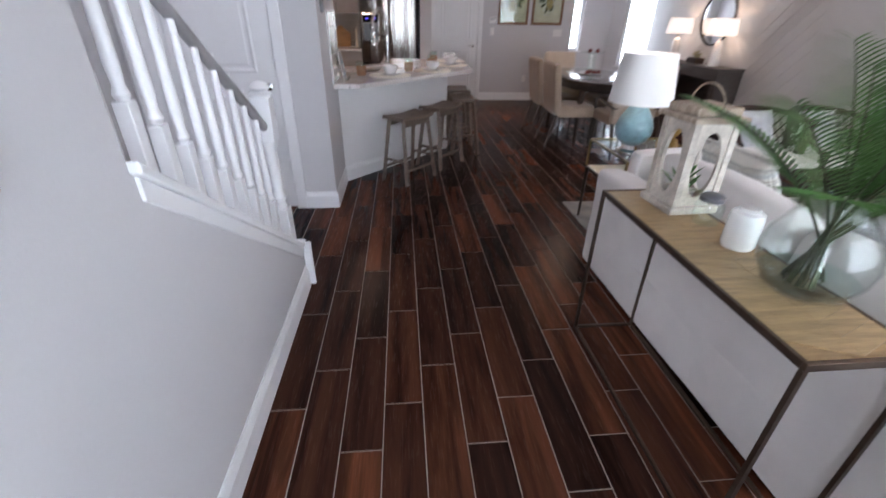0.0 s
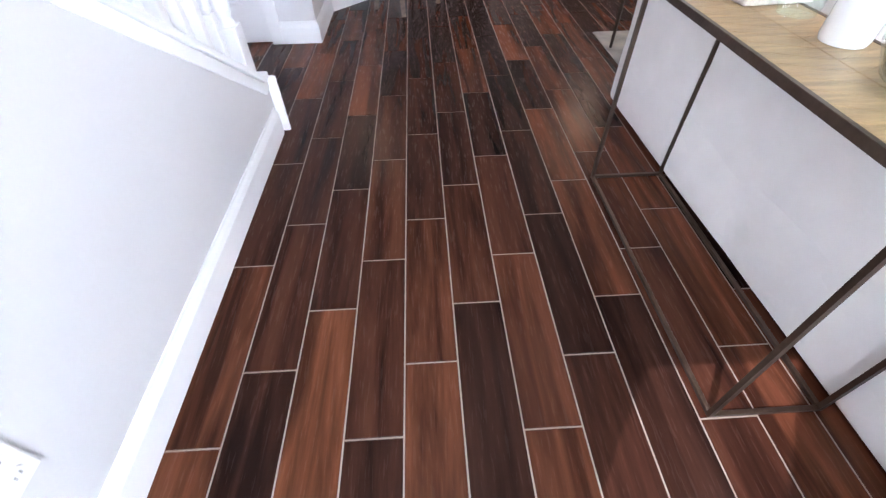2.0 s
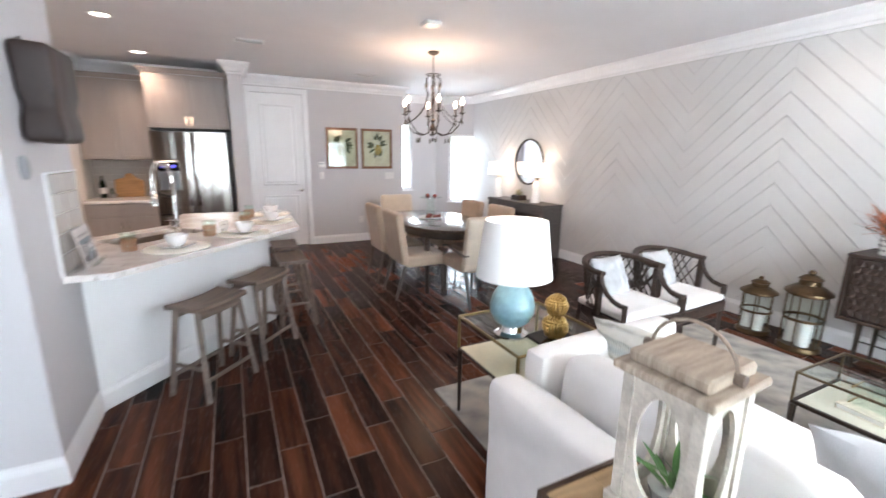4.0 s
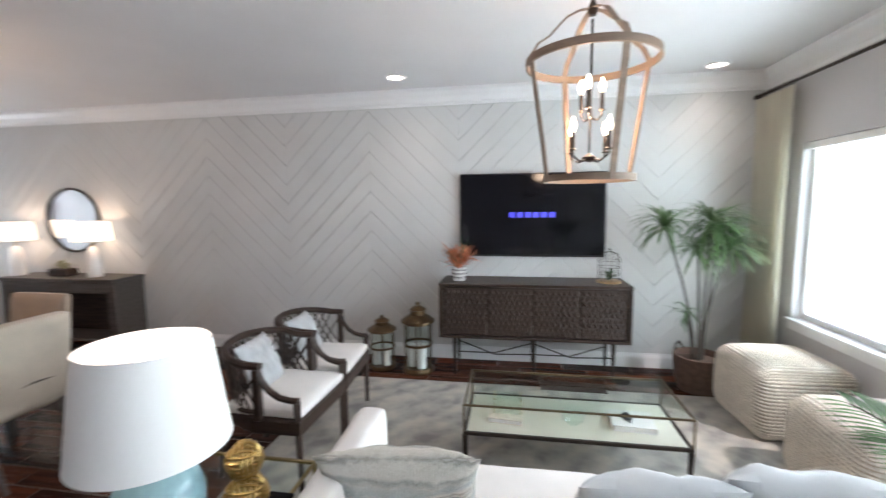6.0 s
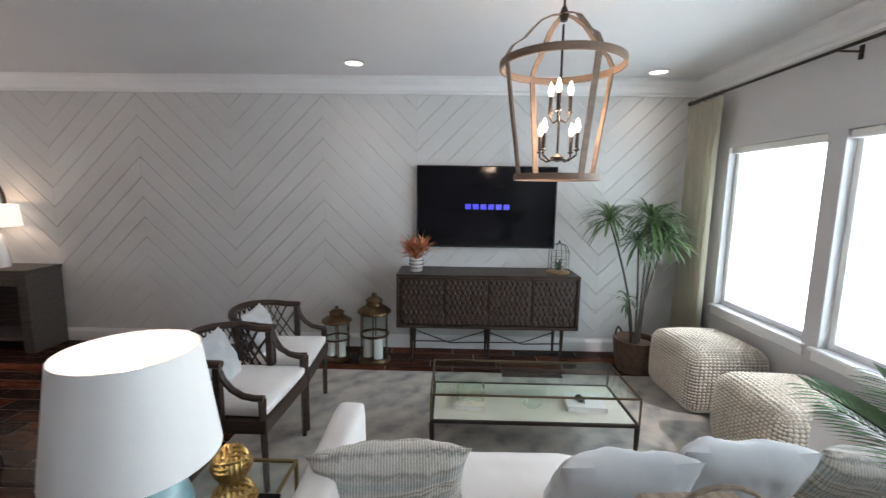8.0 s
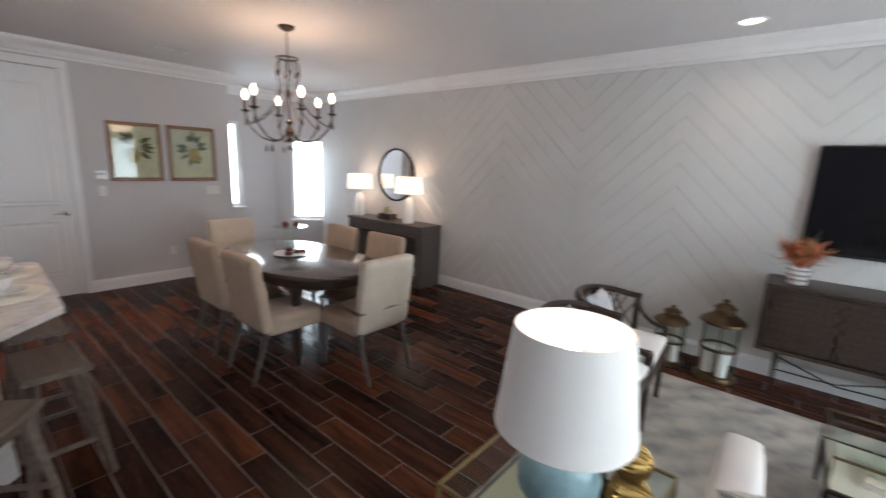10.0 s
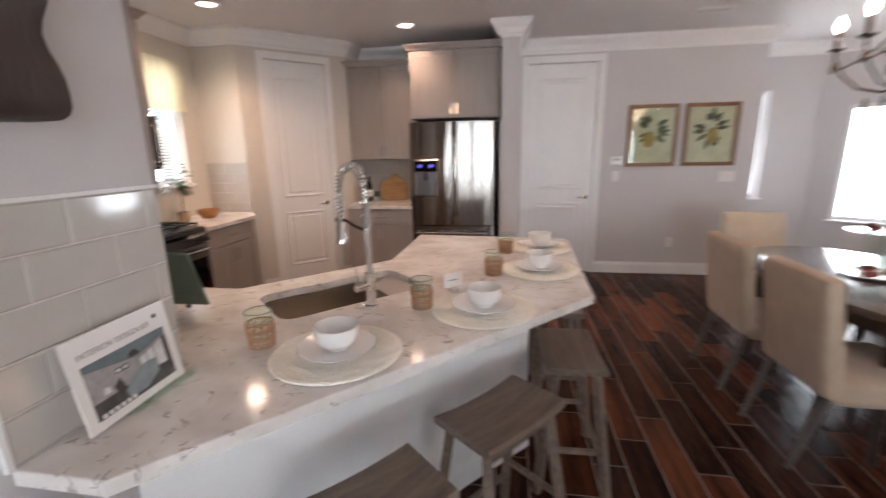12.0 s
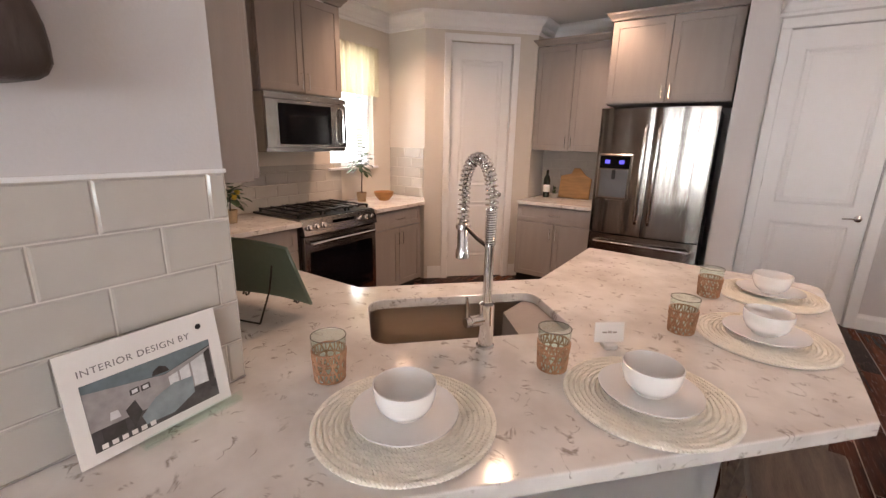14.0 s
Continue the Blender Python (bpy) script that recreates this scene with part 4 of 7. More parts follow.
def floor_lantern(x, y, s, r, turn):
    t = thing("floor_lantern", "aged bronze metal lantern with glass sides and candles", "lantern", x, y, 0, turn, "pair of bronze lanterns")
    part("base", lathe([(0, 0), (r, 0), (r, 0.02 * s), (r * 0.9, 0.035 * s), (0, 0.035 * s)], 28), M_AGED, t, smooth=True)
    part("glass", lathe([(r * 0.83, 0.036 * s), (r * 0.83, 0.39 * s)], 28, closed=False), M_GLASS, t, "clear glass cylinder", True)
    for z in (0.21, 0.385):
        part("band", lathe([(r * 0.85, z * s), (r * 0.92, z * s), (r * 0.92, (z + 0.018) * s), (r * 0.85, (z + 0.018) * s), (r * 0.85, z * s)], 28, closed=False), M_AGED, t)
    for k in range(6):
        a = k * math.pi / 3
        q = r * 0.895
        part("upright", tube([(q * math.cos(a), q * math.sin(a), 0.03 * s), (q * math.cos(a), q * math.sin(a), 0.4 * s)], 0.0055, 6), M_AGED, t)
    part("cap", lathe([(r * 1.08, 0.4 * s), (r * 1.06, 0.412 * s), (r * 0.66, 0.448 * s), (r * 0.5, 0.455 * s), (r * 0.48, 0.488 * s), (r * 0.56, 0.495 * s), (r * 0.3, 0.52 * s), (0.0, 0.525 * s)], 28), M_AGED, t, smooth=True)
    part("finial", lathe([(0.008 * s, 0.52 * s), (0.022 * s, 0.535 * s), (0.018 * s, 0.55 * s), (0, 0.558 * s)], 12), M_AGED, t, smooth=True)
    for cx, cy, ch in ((-0.35, -0.25, 0.17), (0.35, -0.1, 0.12), (0.0, 0.4, 0.15)):
        part("candle", lathe([(0, 0.037 * s), (r * 0.32, 0.037 * s), (r * 0.32, (0.037 + ch) * s), (0, (0.034 + ch) * s)], 16), M_CERAMIC, t, "ivory pillar candle", True, pose(cx * r, cy * r, 0))


floor_lantern(-0.33, -5.41, 0.93, 0.135, 20)
floor_lantern(-0.37, -5.78, 1.2, 0.15, 5)


def lamp_table():
    t = thing("side_table", "brass and glass side table with a mirrored lower shelf", "table", -3.09, -5.655, 0.011)
    w = 0.29
    bars = []
    for z in (0.409, 0.609):
        r = 0.006
        bars += [(-w, w, -w, -w + 2 * r, z - r, z + r), (-w, w, w - 2 * r, w, z - r, z + r), (-w, -w + 2 * r, -w + 2 * r, w - 2 * r, z - r, z + r), (w - 2 * r, w, -w + 2 * r, w - 2 * r, z - r, z + r)]
    part("lower_frame", boxes(bars[:4], 0.002), M_IRON, t)
    part("upper_frame", boxes(bars[4:], 0.002), M_DULLBRASS, t, "dull brass frame")
    for sx in (-1, 1):
        for sy in (-1, 1):
            part("leg", tube([(sx * (w - 0.012), sy * (w - 0.012), 0), (sx * (w - 0.012), sy * (w - 0.012), 0.4)], 0.009, 6, taper=0.015), M_IRON, t)
            part("upright", box(sx * w - sx * 0.012, sx * w, sy * w - sy * 0.012, sy * w, 0.4155, 0.6025), M_DULLBRASS, t)
    part("glass_top", box(-w + 0.013, w - 0.013, -w + 0.013, w - 0.013, 0.604, 0.61), M_GLASS, t, "clear glass top")
    part("shelf", box(-w + 0.013, w - 0.013, -w + 0.013, w - 0.013, 0.404, 0.414), mat("antique_mirror", (0.62, 0.59, 0.45), 0.35, 0.3, var=0.12, scale=6, bump=0.01), t, "pale antiqued shelf")


lamp_table()


def table_lamp(x, y, z):
    t = thing("table_lamp", "teal scalloped ceramic lamp with a white shade", "lamp", x, y, z)
    part("foot", lathe([(0, 0), (0.085, 0), (0.085, 0.012), (0.06, 0.024), (0.05, 0.05), (0, 0.05)], 28), M_CHROME, t, "clear and chrome foot", True)
    bm = lathe([(0.05, 0.05), (0.088, 0.08), (0.112, 0.125), (0.115, 0.165), (0.1, 0.215), (0.072, 0.262), (0.046, 0.3), (0.034, 0.318), (0, 0.32)], 48)
    bmesh.ops.subdivide_edges(bm, edges=[e for e in bm.edges if abs(e.verts[0].co.z - e.verts[1].co.z) > 0.01], cuts=3)
    for v in bm.verts:
        a, hz = math.atan2(v.co.y, v.co.x), v.co.z
        k = 1 + 0.012 * abs(math.sin(a * 9 + (math.pi / 2) * (int(hz / 0.022) % 2))) * (1 if 0.06 < hz < 0.3 else 0)
        v.co.x, v.co.y = v.co.x * k, v.co.y * k
    part("body", bm, M_TEAL, t, "teal glazed egg-shaped body", True)
    part("neck", lathe([(0.016, 0.318), (0.016, 0.35), (0.01, 0.36), (0.01, 0.5), (0, 0.5)], 12), M_CHROME, t)
    part("shade", lathe([(0.192, 0.315), (0.19, 0.315), (0.153, 0.598), (0.155, 0.598), (0.192, 0.315)], 48, closed=False), M_SHADE, t, "white drum shade", True)
    part("light_bulb", lathe([(0, 0.5), (0.012, 0.5), (0.014, 0.52), (0.026, 0.555), (0.02, 0.58), (0, 0.588)], 14), M_CAN, t, "glowing bulb", True)


table_lamp(-3.255, -5.71, 0.6235)
bulb("glow_lamp", -3.255, -5.71, 1.16, 5, (1, 0.85, 0.68), 0.03)


def rope_knot(x, y, z, r):
    """A decorative ball of thick gold rope."""
    t = thing("rope_ball", "round antique-gold knotted rope ornament", "ornament", x, y, z, 25, "gold rope balls")
    bm = bmesh.new()
    for ax in range(3):
        for k in (-2, -1, 0, 1, 2):
            pts = []
            for i in range(20):
                a = 2 * math.pi * i / 20
                o = k * 0.24 * r
                rr = math.sqrt(max(0, r * r - o * o)) * (0.9 + 0.07 * math.sin(3 * a + ax + k))
                p = [rr * math.cos(a), rr * math.sin(a), o]
                pts.append(Vector((p[ax % 3], p[(ax + 1) % 3], p[(ax + 2) % 3] + r)))
            add_tube(bm, pts, r * 0.105, 6, True)
    part("rope", bm, M_GOLD, t, smooth=True)


tray = thing("small_tray", "dark glass coaster tray under a gold ornament", "tray", -3.1, -5.86, 0.6225)
part("tray_base", box(-0.11, 0.11, -0.1, 0.1, 0, 0.012, 0.004), M_SCREEN, tray)
rope_knot(-3.1, -5.865, 0.6355, 0.064)
rope_knot(-3.095, -5.86, 0.752, 0.056)


def sofa():
    t = thing("sofa", "white slipcovered sofa with loose cushions on the rug", "sofa", -2.993, -7.11, 0.0, 1.5)
    L = 1.09
    bm = soft_box(1.16, 2 * L - 0.02, 0.3, 0.03, 1, 12, 0.004, 0)
    part("base_skirt", bm, M_SOFA, t, smooth=True, m=pose(-0.01, 0, 0.012))
    part("back_frame", soft_box(0.18, 2 * L, 0.62, 0.05, 2, 12, 0.006, 0.01), M_SOFA, t, smooth=True, m=pose(-0.5, 0, 0.012))
    for s in (-1, 1):
        part("arm", soft_box(0.88, 0.135, 0.73, 0.04, 3 + s, 10, 0.005, 0.01), M_SOFA, t, smooth=True, m=pose(0.02, s * L - 0.085 * s, 0.012))
    for k in (-1, 1):
        part("seat_cushion", soft_box(0.78, 0.9, 0.17, 0.05, 5 + k, 10, 0.007, 0.03), M_SOFA, t, smooth=True, m=pose(0.16, k * 0.46, 0.3))
        part("back_cushion", soft_box(0.88, 0.2, 0.36, 0.07, 8 + k, 12, 0.012, 0.03), M_SOFA, t, smooth=True, m=pose(-0.32, k * 0.455, 0.41, 0, 0, 90) @ pose(0, 0, 0, 9, 0, 0))


sofa()
M_STRIPE = bpy.data.materials.new("banded_weave")
M_STRIPE.use_nodes = True
_n, _l = M_STRIPE.node_tree.nodes, M_STRIPE.node_tree.links
_co, _w, _v, _r, _mx, _bp = _n.new("ShaderNodeTexCoord"), _n.new("ShaderNodeTexWave"), _n.new("ShaderNodeTexWave"), _n.new("ShaderNodeValToRGB"), _n.new("ShaderNodeMix"), _n.new("ShaderNodeBump")
_w.bands_direction, _w.wave_profile = "Y", "SAW"
_w.inputs["Scale"].default_value, _w.inputs["Distortion"].default_value, _w.inputs["Detail"].default_value, _w.inputs["Detail Scale"].default_value = 2.6, 0.5, 3, 14
_v.bands_direction = "X"
_v.inputs["Scale"].default_value, _v.inputs["Distortion"].default_value, _v.inputs["Detail Scale"].default_value = 34, 2.5, 5
_r.color_ramp.elements[0].color, _r.color_ramp.elements[1].color = (0.52, 0.5, 0.45, 1), (0.5, 0.5, 0.46, 1)
for _p, _c in ((0.12, (0.36, 0.36, 0.33, 1)), (0.2, (0.62, 0.59, 0.53, 1)), (0.36, (0.57, 0.55, 0.49, 1)), (0.42, (0.3, 0.29, 0.26, 1)), (0.47, (0.64, 0.61, 0.55, 1)), (0.56, (0.38, 0.35, 0.3, 1)), (0.62, (0.63, 0.6, 0.54, 1)), (0.82, (0.42, 0.45, 0.44, 1))):
    _r.color_ramp.elements.new(_p).color = _c
_mx.data_type, _mx.blend_type = "RGBA", "SOFT_LIGHT"
_mx.inputs["Factor"].default_value = 0.55
_l.new(_co.outputs["Object"], _w.inputs["Vector"]), _l.new(_co.outputs["Object"], _v.inputs["Vector"]), _l.new(_w.outputs["Fac"], _r.inputs[0])
_l.new(_r.outputs[0], _mx.inputs["A"]), _l.new(_v.outputs["Color"], _mx.inputs["B"])
_l.new(_mx.outputs["Result"], _n["Principled BSDF"].inputs["Base Color"])
_bp.inputs["Strength"].default_value, _bp.inputs["Distance"].default_value = 0.4, 0.003
_l.new(_v.outputs["Fac"], _bp.inputs["Height"]), _l.new(_bp.outputs[0], _n["Principled BSDF"].inputs["Normal"])
_n["Principled BSDF"].inputs["Roughness"].default_value = 0.9
pillow(-2.94, -6.31, 0.66, 0.52, 0.36, 0.17, 60, 0, 97, M_STRIPE, "grey and cream striped lumbar pillow on the sofa", 1)
pillow(-2.84, -7.1, 0.575, 0.5, 0.42, 0.2, 55, 0, 96, M_GREYFAB, "soft pale grey pillow lying on the sofa", 2)
pillow(-2.8, -8.0, 0.6, 0.42, 0.38, 0.16, 60, 0, 84, M_STRIPE, "cream and grey patterned pillow by the sofa arm", 7)
pillow(-2.78, -7.54, 0.585, 0.48, 0.42, 0.2, 57, 0, 92, M_GREYFAB, "pale blue-grey pillow lying on the sofa", 5)



M_CONSOLE = mat("console_bronze", (0.11, 0.075, 0.055), 0.38, 0.8, var=0.3, scale=9, bump=0.03)


def console():
    t = thing("console_table", "slim metal-framed console with a herringbone wood top", "console table", -3.745, -7.245, 0)
    X, Y, h, r = 0.155, 0.525, 0.75, 0.0065
    for sx in (-1, 1):
        for sy in (-1, 1):
            part("post", box(sx * X - sx * 2 * r, sx * X, sy * Y - sy * 2 * r, sy * Y, 0.0135, h - 0.0225), M_CONSOLE, t)
    for z in (0.0, h - 0.022):
        top = z > 0.1
        hh = 0.022 if top else 0.013
        part("top_rim" if top else "bottom_frame", boxes([(-X, X, -Y, -Y + 2 * r, z, z + hh), (-X, X, Y - 2 * r, Y, z, z + hh), (-X, -X + 2 * r, -Y + 2 * r, Y - 2 * r, z, z + hh), (X - 2 * r, X, -Y + 2 * r, Y - 2 * r, z, z + hh)], 0.001), M_CONSOLE, t)
    part("top_panel", box(-X + 0.0135, X - 0.0135, -Y + 0.0135, Y - 0.0135, h - 0.02, h - 0.006), M_OAK, t, "wooden top panel")
    n = 17
    for side in (-1, 1):
        for k in range(n):
            y0 = -Y + 0.02 + k * (2 * Y - 0.04) / n
            y1 = y0 + (2 * Y - 0.04) / n - 0.0015
            sl = 0.06
            pts = [(0.001 * side, y0), (side * (X - 0.0138), y0 + sl), (side * (X - 0.0138), y1 + sl), (0.001 * side, y1)]
            pts = [(x, max(-Y + 0.0195, min(Y - 0.0195, y))) for x, y in pts]
            if abs(pts[1][1] - pts[2][1]) < 0.002:
                pts = [pts[0], pts[1], pts[3]]
            part("herringbone_strip", prism(pts, h - 0.0055, h - 0.001), M_OAK_STRIP, t)


M_OAK_STRIP = mat("oak_strip", (0.45, 0.3, 0.15), 0.42, var=0.3, scale=7, bump=0.05, bscale=60, stretch=(1, 10, 2))
console()


M_DRIFT = mat("driftwood", (0.44, 0.36, 0.28), 0.75, var=0.3, scale=9, bump=0.1, bscale=60, stretch=(1, 9, 1), color2=(0.28, 0.21, 0.155))


def candle_lantern(x, y, z):
    t = thing("wooden_lantern", "distressed white wooden lantern with oval openings", "lantern", x, y, z, 4)
    paint = mat("distressed_white", (0.56, 0.5, 0.43), 0.7, var=0.35, scale=14, bump=0.12)
    w, h = 0.088, 0.335
    part("base", box(-w - 0.012, w + 0.012, -w - 0.012, w + 0.012, 0, 0.028, 0.004), paint, t)
    for sx in (-1, 1):
        for sy in (-1, 1):
            part("corner_post", box(sx * w - sx * 0.024, sx * w, sy * w - sy * 0.024, sy * w, 0.0285, h), paint, t)
    for k in range(4):
        bm = bmesh.new()
        n = 24
        out, inn = [], []
        for i in range(n):
            a = 2 * math.pi * i / n
            ex, ez = 0.05 * math.cos(a), 0.12 * math.sin(a)
            m = max(abs(math.cos(a)), abs(math.sin(a)))
            qx, qz = 0.064 * math.cos(a) / m, 0.153 * math.sin(a) / m
            out.append([bm.verts.new((qx, yy, qz)) for yy in (0, 0.01)])
            inn.append([bm.verts.new((ex, yy, ez)) for yy in (0, 0.01)])
        for i in range(n):
            j = (i + 1) % n
            for q in (0, 1):
                bm.faces.new((out[i][q], out[j][q], inn[j][q], inn[i][q]))
            bm.faces.new((inn[i][0], inn[j][0], inn[j][1], inn[i][1]))
        part("oval_panel", bm, paint, t, m=pose(0, 0, 0, 0, 0, 90 * k) @ pose(0, -w + 0.006, 0.1815))
    part("roof", box(-w - 0.018, w + 0.018, -w - 0.018, w + 0.018, h + 0.0005, h + 0.02, 0.004), M_DRIFT, t, "weathered brown roof board")
    part("roof_step", box(-0.085, 0.085, -0.085, 0.085, h + 0.0205, h + 0.05, 0.006), M_DRIFT, t)
    for s in (-1, 1):
        part("rope_boss", tube([(0, s * 0.102, h + 0.036), (0, s * 0.08, h + 0.036)], 0.012, 10), M_STOOL, t)
    part("handle", tube([(0, 0.088 * math.cos(a), h + 0.035 + 0.085 * math.sin(a)) for a in [math.pi * k / 12 for k in range(13)]], 0.004, 8), mat("rope", (0.33, 0.26, 0.2), 0.9, var=0.3, scale=40, bump=0.3), t, "bent rope handle", True)
    part("inner_plant", spiky_head(0, 0, 0.06, 16, 0.11, 0.018, 0.5, 9, 0.6, 2.2), M_GREEN, t, "small green succulent")
    part("plant_bowl", lathe([(0, 0.03), (0.04, 0.03), (0.05, 0.065), (0, 0.06)], 16), M_CERAMIC, t)


candle_lantern(-3.675, -6.9, 0.751)
jar = thing("glass_jar", "small glass jar with a grey metal lid", "jar", -3.665, -7.065, 0.751)
part("jar_glass", lathe([(0, 0.002), (0.042, 0), (0.048, 0.02), (0.048, 0.07), (0.036, 0.085), (0.036, 0.095)], 24, closed=False), M_GLASS, jar, "clear glass", True)
part("lid", lathe([(0.04, 0.085), (0.041, 0.1), (0.03, 0.108), (0, 0.11)], 24), mat("pewter", (0.22, 0.23, 0.26), 0.4, 0.8), jar, "grey metal lid", True)
cand = thing("white_canister", "plain white ceramic canister with rounded shoulders", "canister", -3.675, -7.245, 0.751)
part("body", lathe([(0, 0), (0.046, 0), (0.05, 0.012), (0.05, 0.1), (0.046, 0.118), (0.03, 0.125), (0.03, 0.135), (0, 0.135)], 28), M_CERAMIC, cand, smooth=True)


def palm_frond(bm, stem, base, azim, length, rise, droop, n, leaf):
    d = Vector((math.cos(azim), math.sin(azim), 0))
    v = (d * 0.45 + Vector((0, 0, rise))).normalized()
    p = Vector(base)
    pts = [p.copy()]
    for i in range(n):
        v = (v + Vector((0, 0, -droop / n)) + d * (0.35 * droop / n)).normalized()
        p = p + v * (length / n)
        pts.append(p.copy())
    add_tube(stem, pts, 0.0045, 5, taper=0.0015)
    side = v.cross(Vector((0, 0, 1))).normalized()
    for i in range(int(n * 0.44), n + 1):
        s = (i / n - 0.44) / 0.56
        ln = leaf * (0.45 + 0.55 * math.sin(math.pi * min(1, 0.15 + s * 0.8))) * (1.0 if s < 0.92 else 0.7)
        fwd = (pts[min(n, i + 1)] - pts[i - 1]).normalized()
        for sg in (-1, 1):
            leaf_strip(bm, pts[i] - fwd * (0.006 if sg > 0 else 0), (side * sg * 0.85 + fwd * 0.75).normalized(), 0.18, ln, 0.0085, 0.45, 4, 0.3)


def vase_of_palms():
    t = thing("palm_vase", "clear bulbous glass vase with long palm fronds", "vase", -3.68, -7.5, 0.751)
    glass = clear_glass("vase_glass", (0.955, 0.98, 0.975))
    part("vase", lathe([(0, 0.004), (0.07, 0.0), (0.1, 0.02), (0.125, 0.07), (0.132, 0.115), (0.122, 0.165), (0.09, 0.215), (0.066, 0.245), (0.062, 0.262), (0.072, 0.285), (0.068, 0.286), (0.058, 0.262), (0.062, 0.242), (0.086, 0.212), (0.118, 0.163), (0.128, 0.115), (0.121, 0.072), (0.097, 0.024), (0.068, 0.005), (0, 0.007)], 40, closed=False), glass, t, "clear glass", True)
    part("water", lathe([(0, 0.01), (0.066, 0.008), (0.094, 0.026), (0.112, 0.055), (0, 0.055)], 32), clear_glass("water", (0.9, 0.97, 0.95)), t, "shallow water", True)
    rnd = random.Random(12)
    dark = mat("dark_stem", (0.05, 0.06, 0.025), 0.5, var=0.3, scale=12)
    for k in range(15):
        east = k < 7
        az = (2 + k * 12 if east else 165 + (k - 7) * 26) + rnd.uniform(-6, 6)
        ln, rise, droop = rnd.uniform(0.52, 0.68), rnd.uniform(1.3, 2.6) if east else rnd.uniform(1.0, 1.9), rnd.uniform(0.7, 1.2)
        leaves, stem = bmesh.new(), bmesh.new()
        a = radians(az)
        palm_frond(leaves, stem, (-0.05 * math.cos(a), -0.05 * math.sin(a), 0.03), a, ln, rise, droop, 46, 0.16)
        part("stem", stem, dark, t)
        part("frond", leaves, M_PALM, t, "feathery green palm frond")


M_PALM = mat("palm_green", (0.075, 0.2, 0.045), 0.42, var=0.45, scale=10, bump=0.02)
vase_of_palms()


M_SLIM = mat("dull_bronze", (0.16, 0.12, 0.07), 0.35, 0.9, var=0.25, scale=9, bump=0.02)


def coffee_table():
    t = thing("coffee_table", "long glass-topped table with a cream lower shelf", "coffee table", -1.63, -7.01, 0.011)
    X, Y = 0.265, 0.62
    for z, nm, mt in ((0.25, "lower_frame", M_IRON), (0.42, "upper_frame", M_SLIM)):
        r = 0.01 if z < 0.3 else 0.006
        part(nm, boxes([(-X, X, -Y, -Y + 2 * r, z - r, z + r), (-X, X, Y - 2 * r, Y, z - r, z + r), (-X, -X + 2 * r, -Y + 2 * r, Y - 2 * r, z - r, z + r), (X - 2 * r, X, -Y + 2 * r, Y - 2 * r, z - r, z + r)], 0.002), mt, t)
    for sx in (-1, 1):
        for sy in (-1, 1):
            part("leg", tube([(sx * (X - 0.014), sy * (Y - 0.014), 0), (sx * (X - 0.012), sy * (Y - 0.012), 0.24)], 0.009, 6, taper=0.018), M_IRON, t)
            part("upright", box(sx * X - sx * 0.01, sx * X, sy * Y - sy * 0.01, sy * Y, 0.2605, 0.4135), M_SLIM, t)
    part("shelf", box(-X + 0.021, X - 0.021, -Y + 0.021, Y - 0.021, 0.244, 0.256), mat("cream_lacquer", (0.6, 0.575, 0.49), 0.35, var=0.06, scale=4, bump=0.01), t, "cream lacquered shelf")
    part("glass_top", box(-X + 0.021, X - 0.021, -Y + 0.021, Y - 0.021, 0.417, 0.4245), M_GLASS, t, "clear glass top")


coffee_table()


def book(x, y, z, w, d, h, turn, cover, label):
    t = thing("book", label, "book", x, y, z, turn)
    part("cover", boxes([(-w / 2, w / 2, -d / 2, d / 2, 0, 0.003), (-w / 2, w / 2, -d / 2, d / 2, h - 0.003, h), (-w / 2, -w / 2 + 0.004, -d / 2, d / 2, 0.003, h - 0.003)]), cover, t)
    part("pages", box(-w / 2 + 0.005, w / 2 - 0.006, -d / 2 + 0.005, d / 2 - 0.005, 0.0035, h - 0.0035), M_SHADE, t, "pale page block")
    return t


zs = 0.011 + 0.2565
book(-1.64, -6.64, zs, 0.2, 0.26, 0.03, 84, M_WOVEN, "cream covered book on the table shelf")
box1 = thing("glass_box", "small lit glass trinket box with brass edges", "box", -1.64, -6.64, zs + 0.0305)
part("glass_body", box(-0.06, 0.06, -0.09, 0.09, 0, 0.085), M_GLASS, box1, "clear glass")
part("brass_edges", boxes([(-0.063, 0.063, s * 0.08 - 0.003, s * 0.08 + 0.003, z, z + 0.005) for s in (-1, 1) for z in (0, 0.085)]), M_BRASS, box1)
ztop = 0.011 + 0.4255
wt = thing("wire_tray", "dark wire tray lying on the glass top", "tray", -1.57, -7.04, ztop, 0)
part("rim", tube([(-0.07, -0.2, 0.035), (0.07, -0.2, 0.035), (0.07, 0.2, 0.035), (-0.07, 0.2, 0.035)], 0.004, 6, True), M_IRON, wt)
part("wire_side", tube([(sx * 0.068, -0.19 + k * 0.0275, 0.002 + 0.033 * (k % 2)) for sx in (-1,) for k in range(15)] + [(0.068, 0.19 - k * 0.0275, 0.002 + 0.033 * (k % 2)) for k in range(15)], 0.003, 5, True), M_IRON, wt)
part("base", box(-0.066, 0.066, -0.195, 0.195, 0, 0.003), M_IRON, wt)
bk = book(-1.66, -7.37, zs, 0.24, 0.2, 0.035, 86, M_CERAMIC, "thick white book on the table shelf")
fan = thing("coral_print", "dark fan-shaped coral ornament lying on a book", "ornament", -1.66, -7.37, zs + 0.036)
bm = bmesh.new()
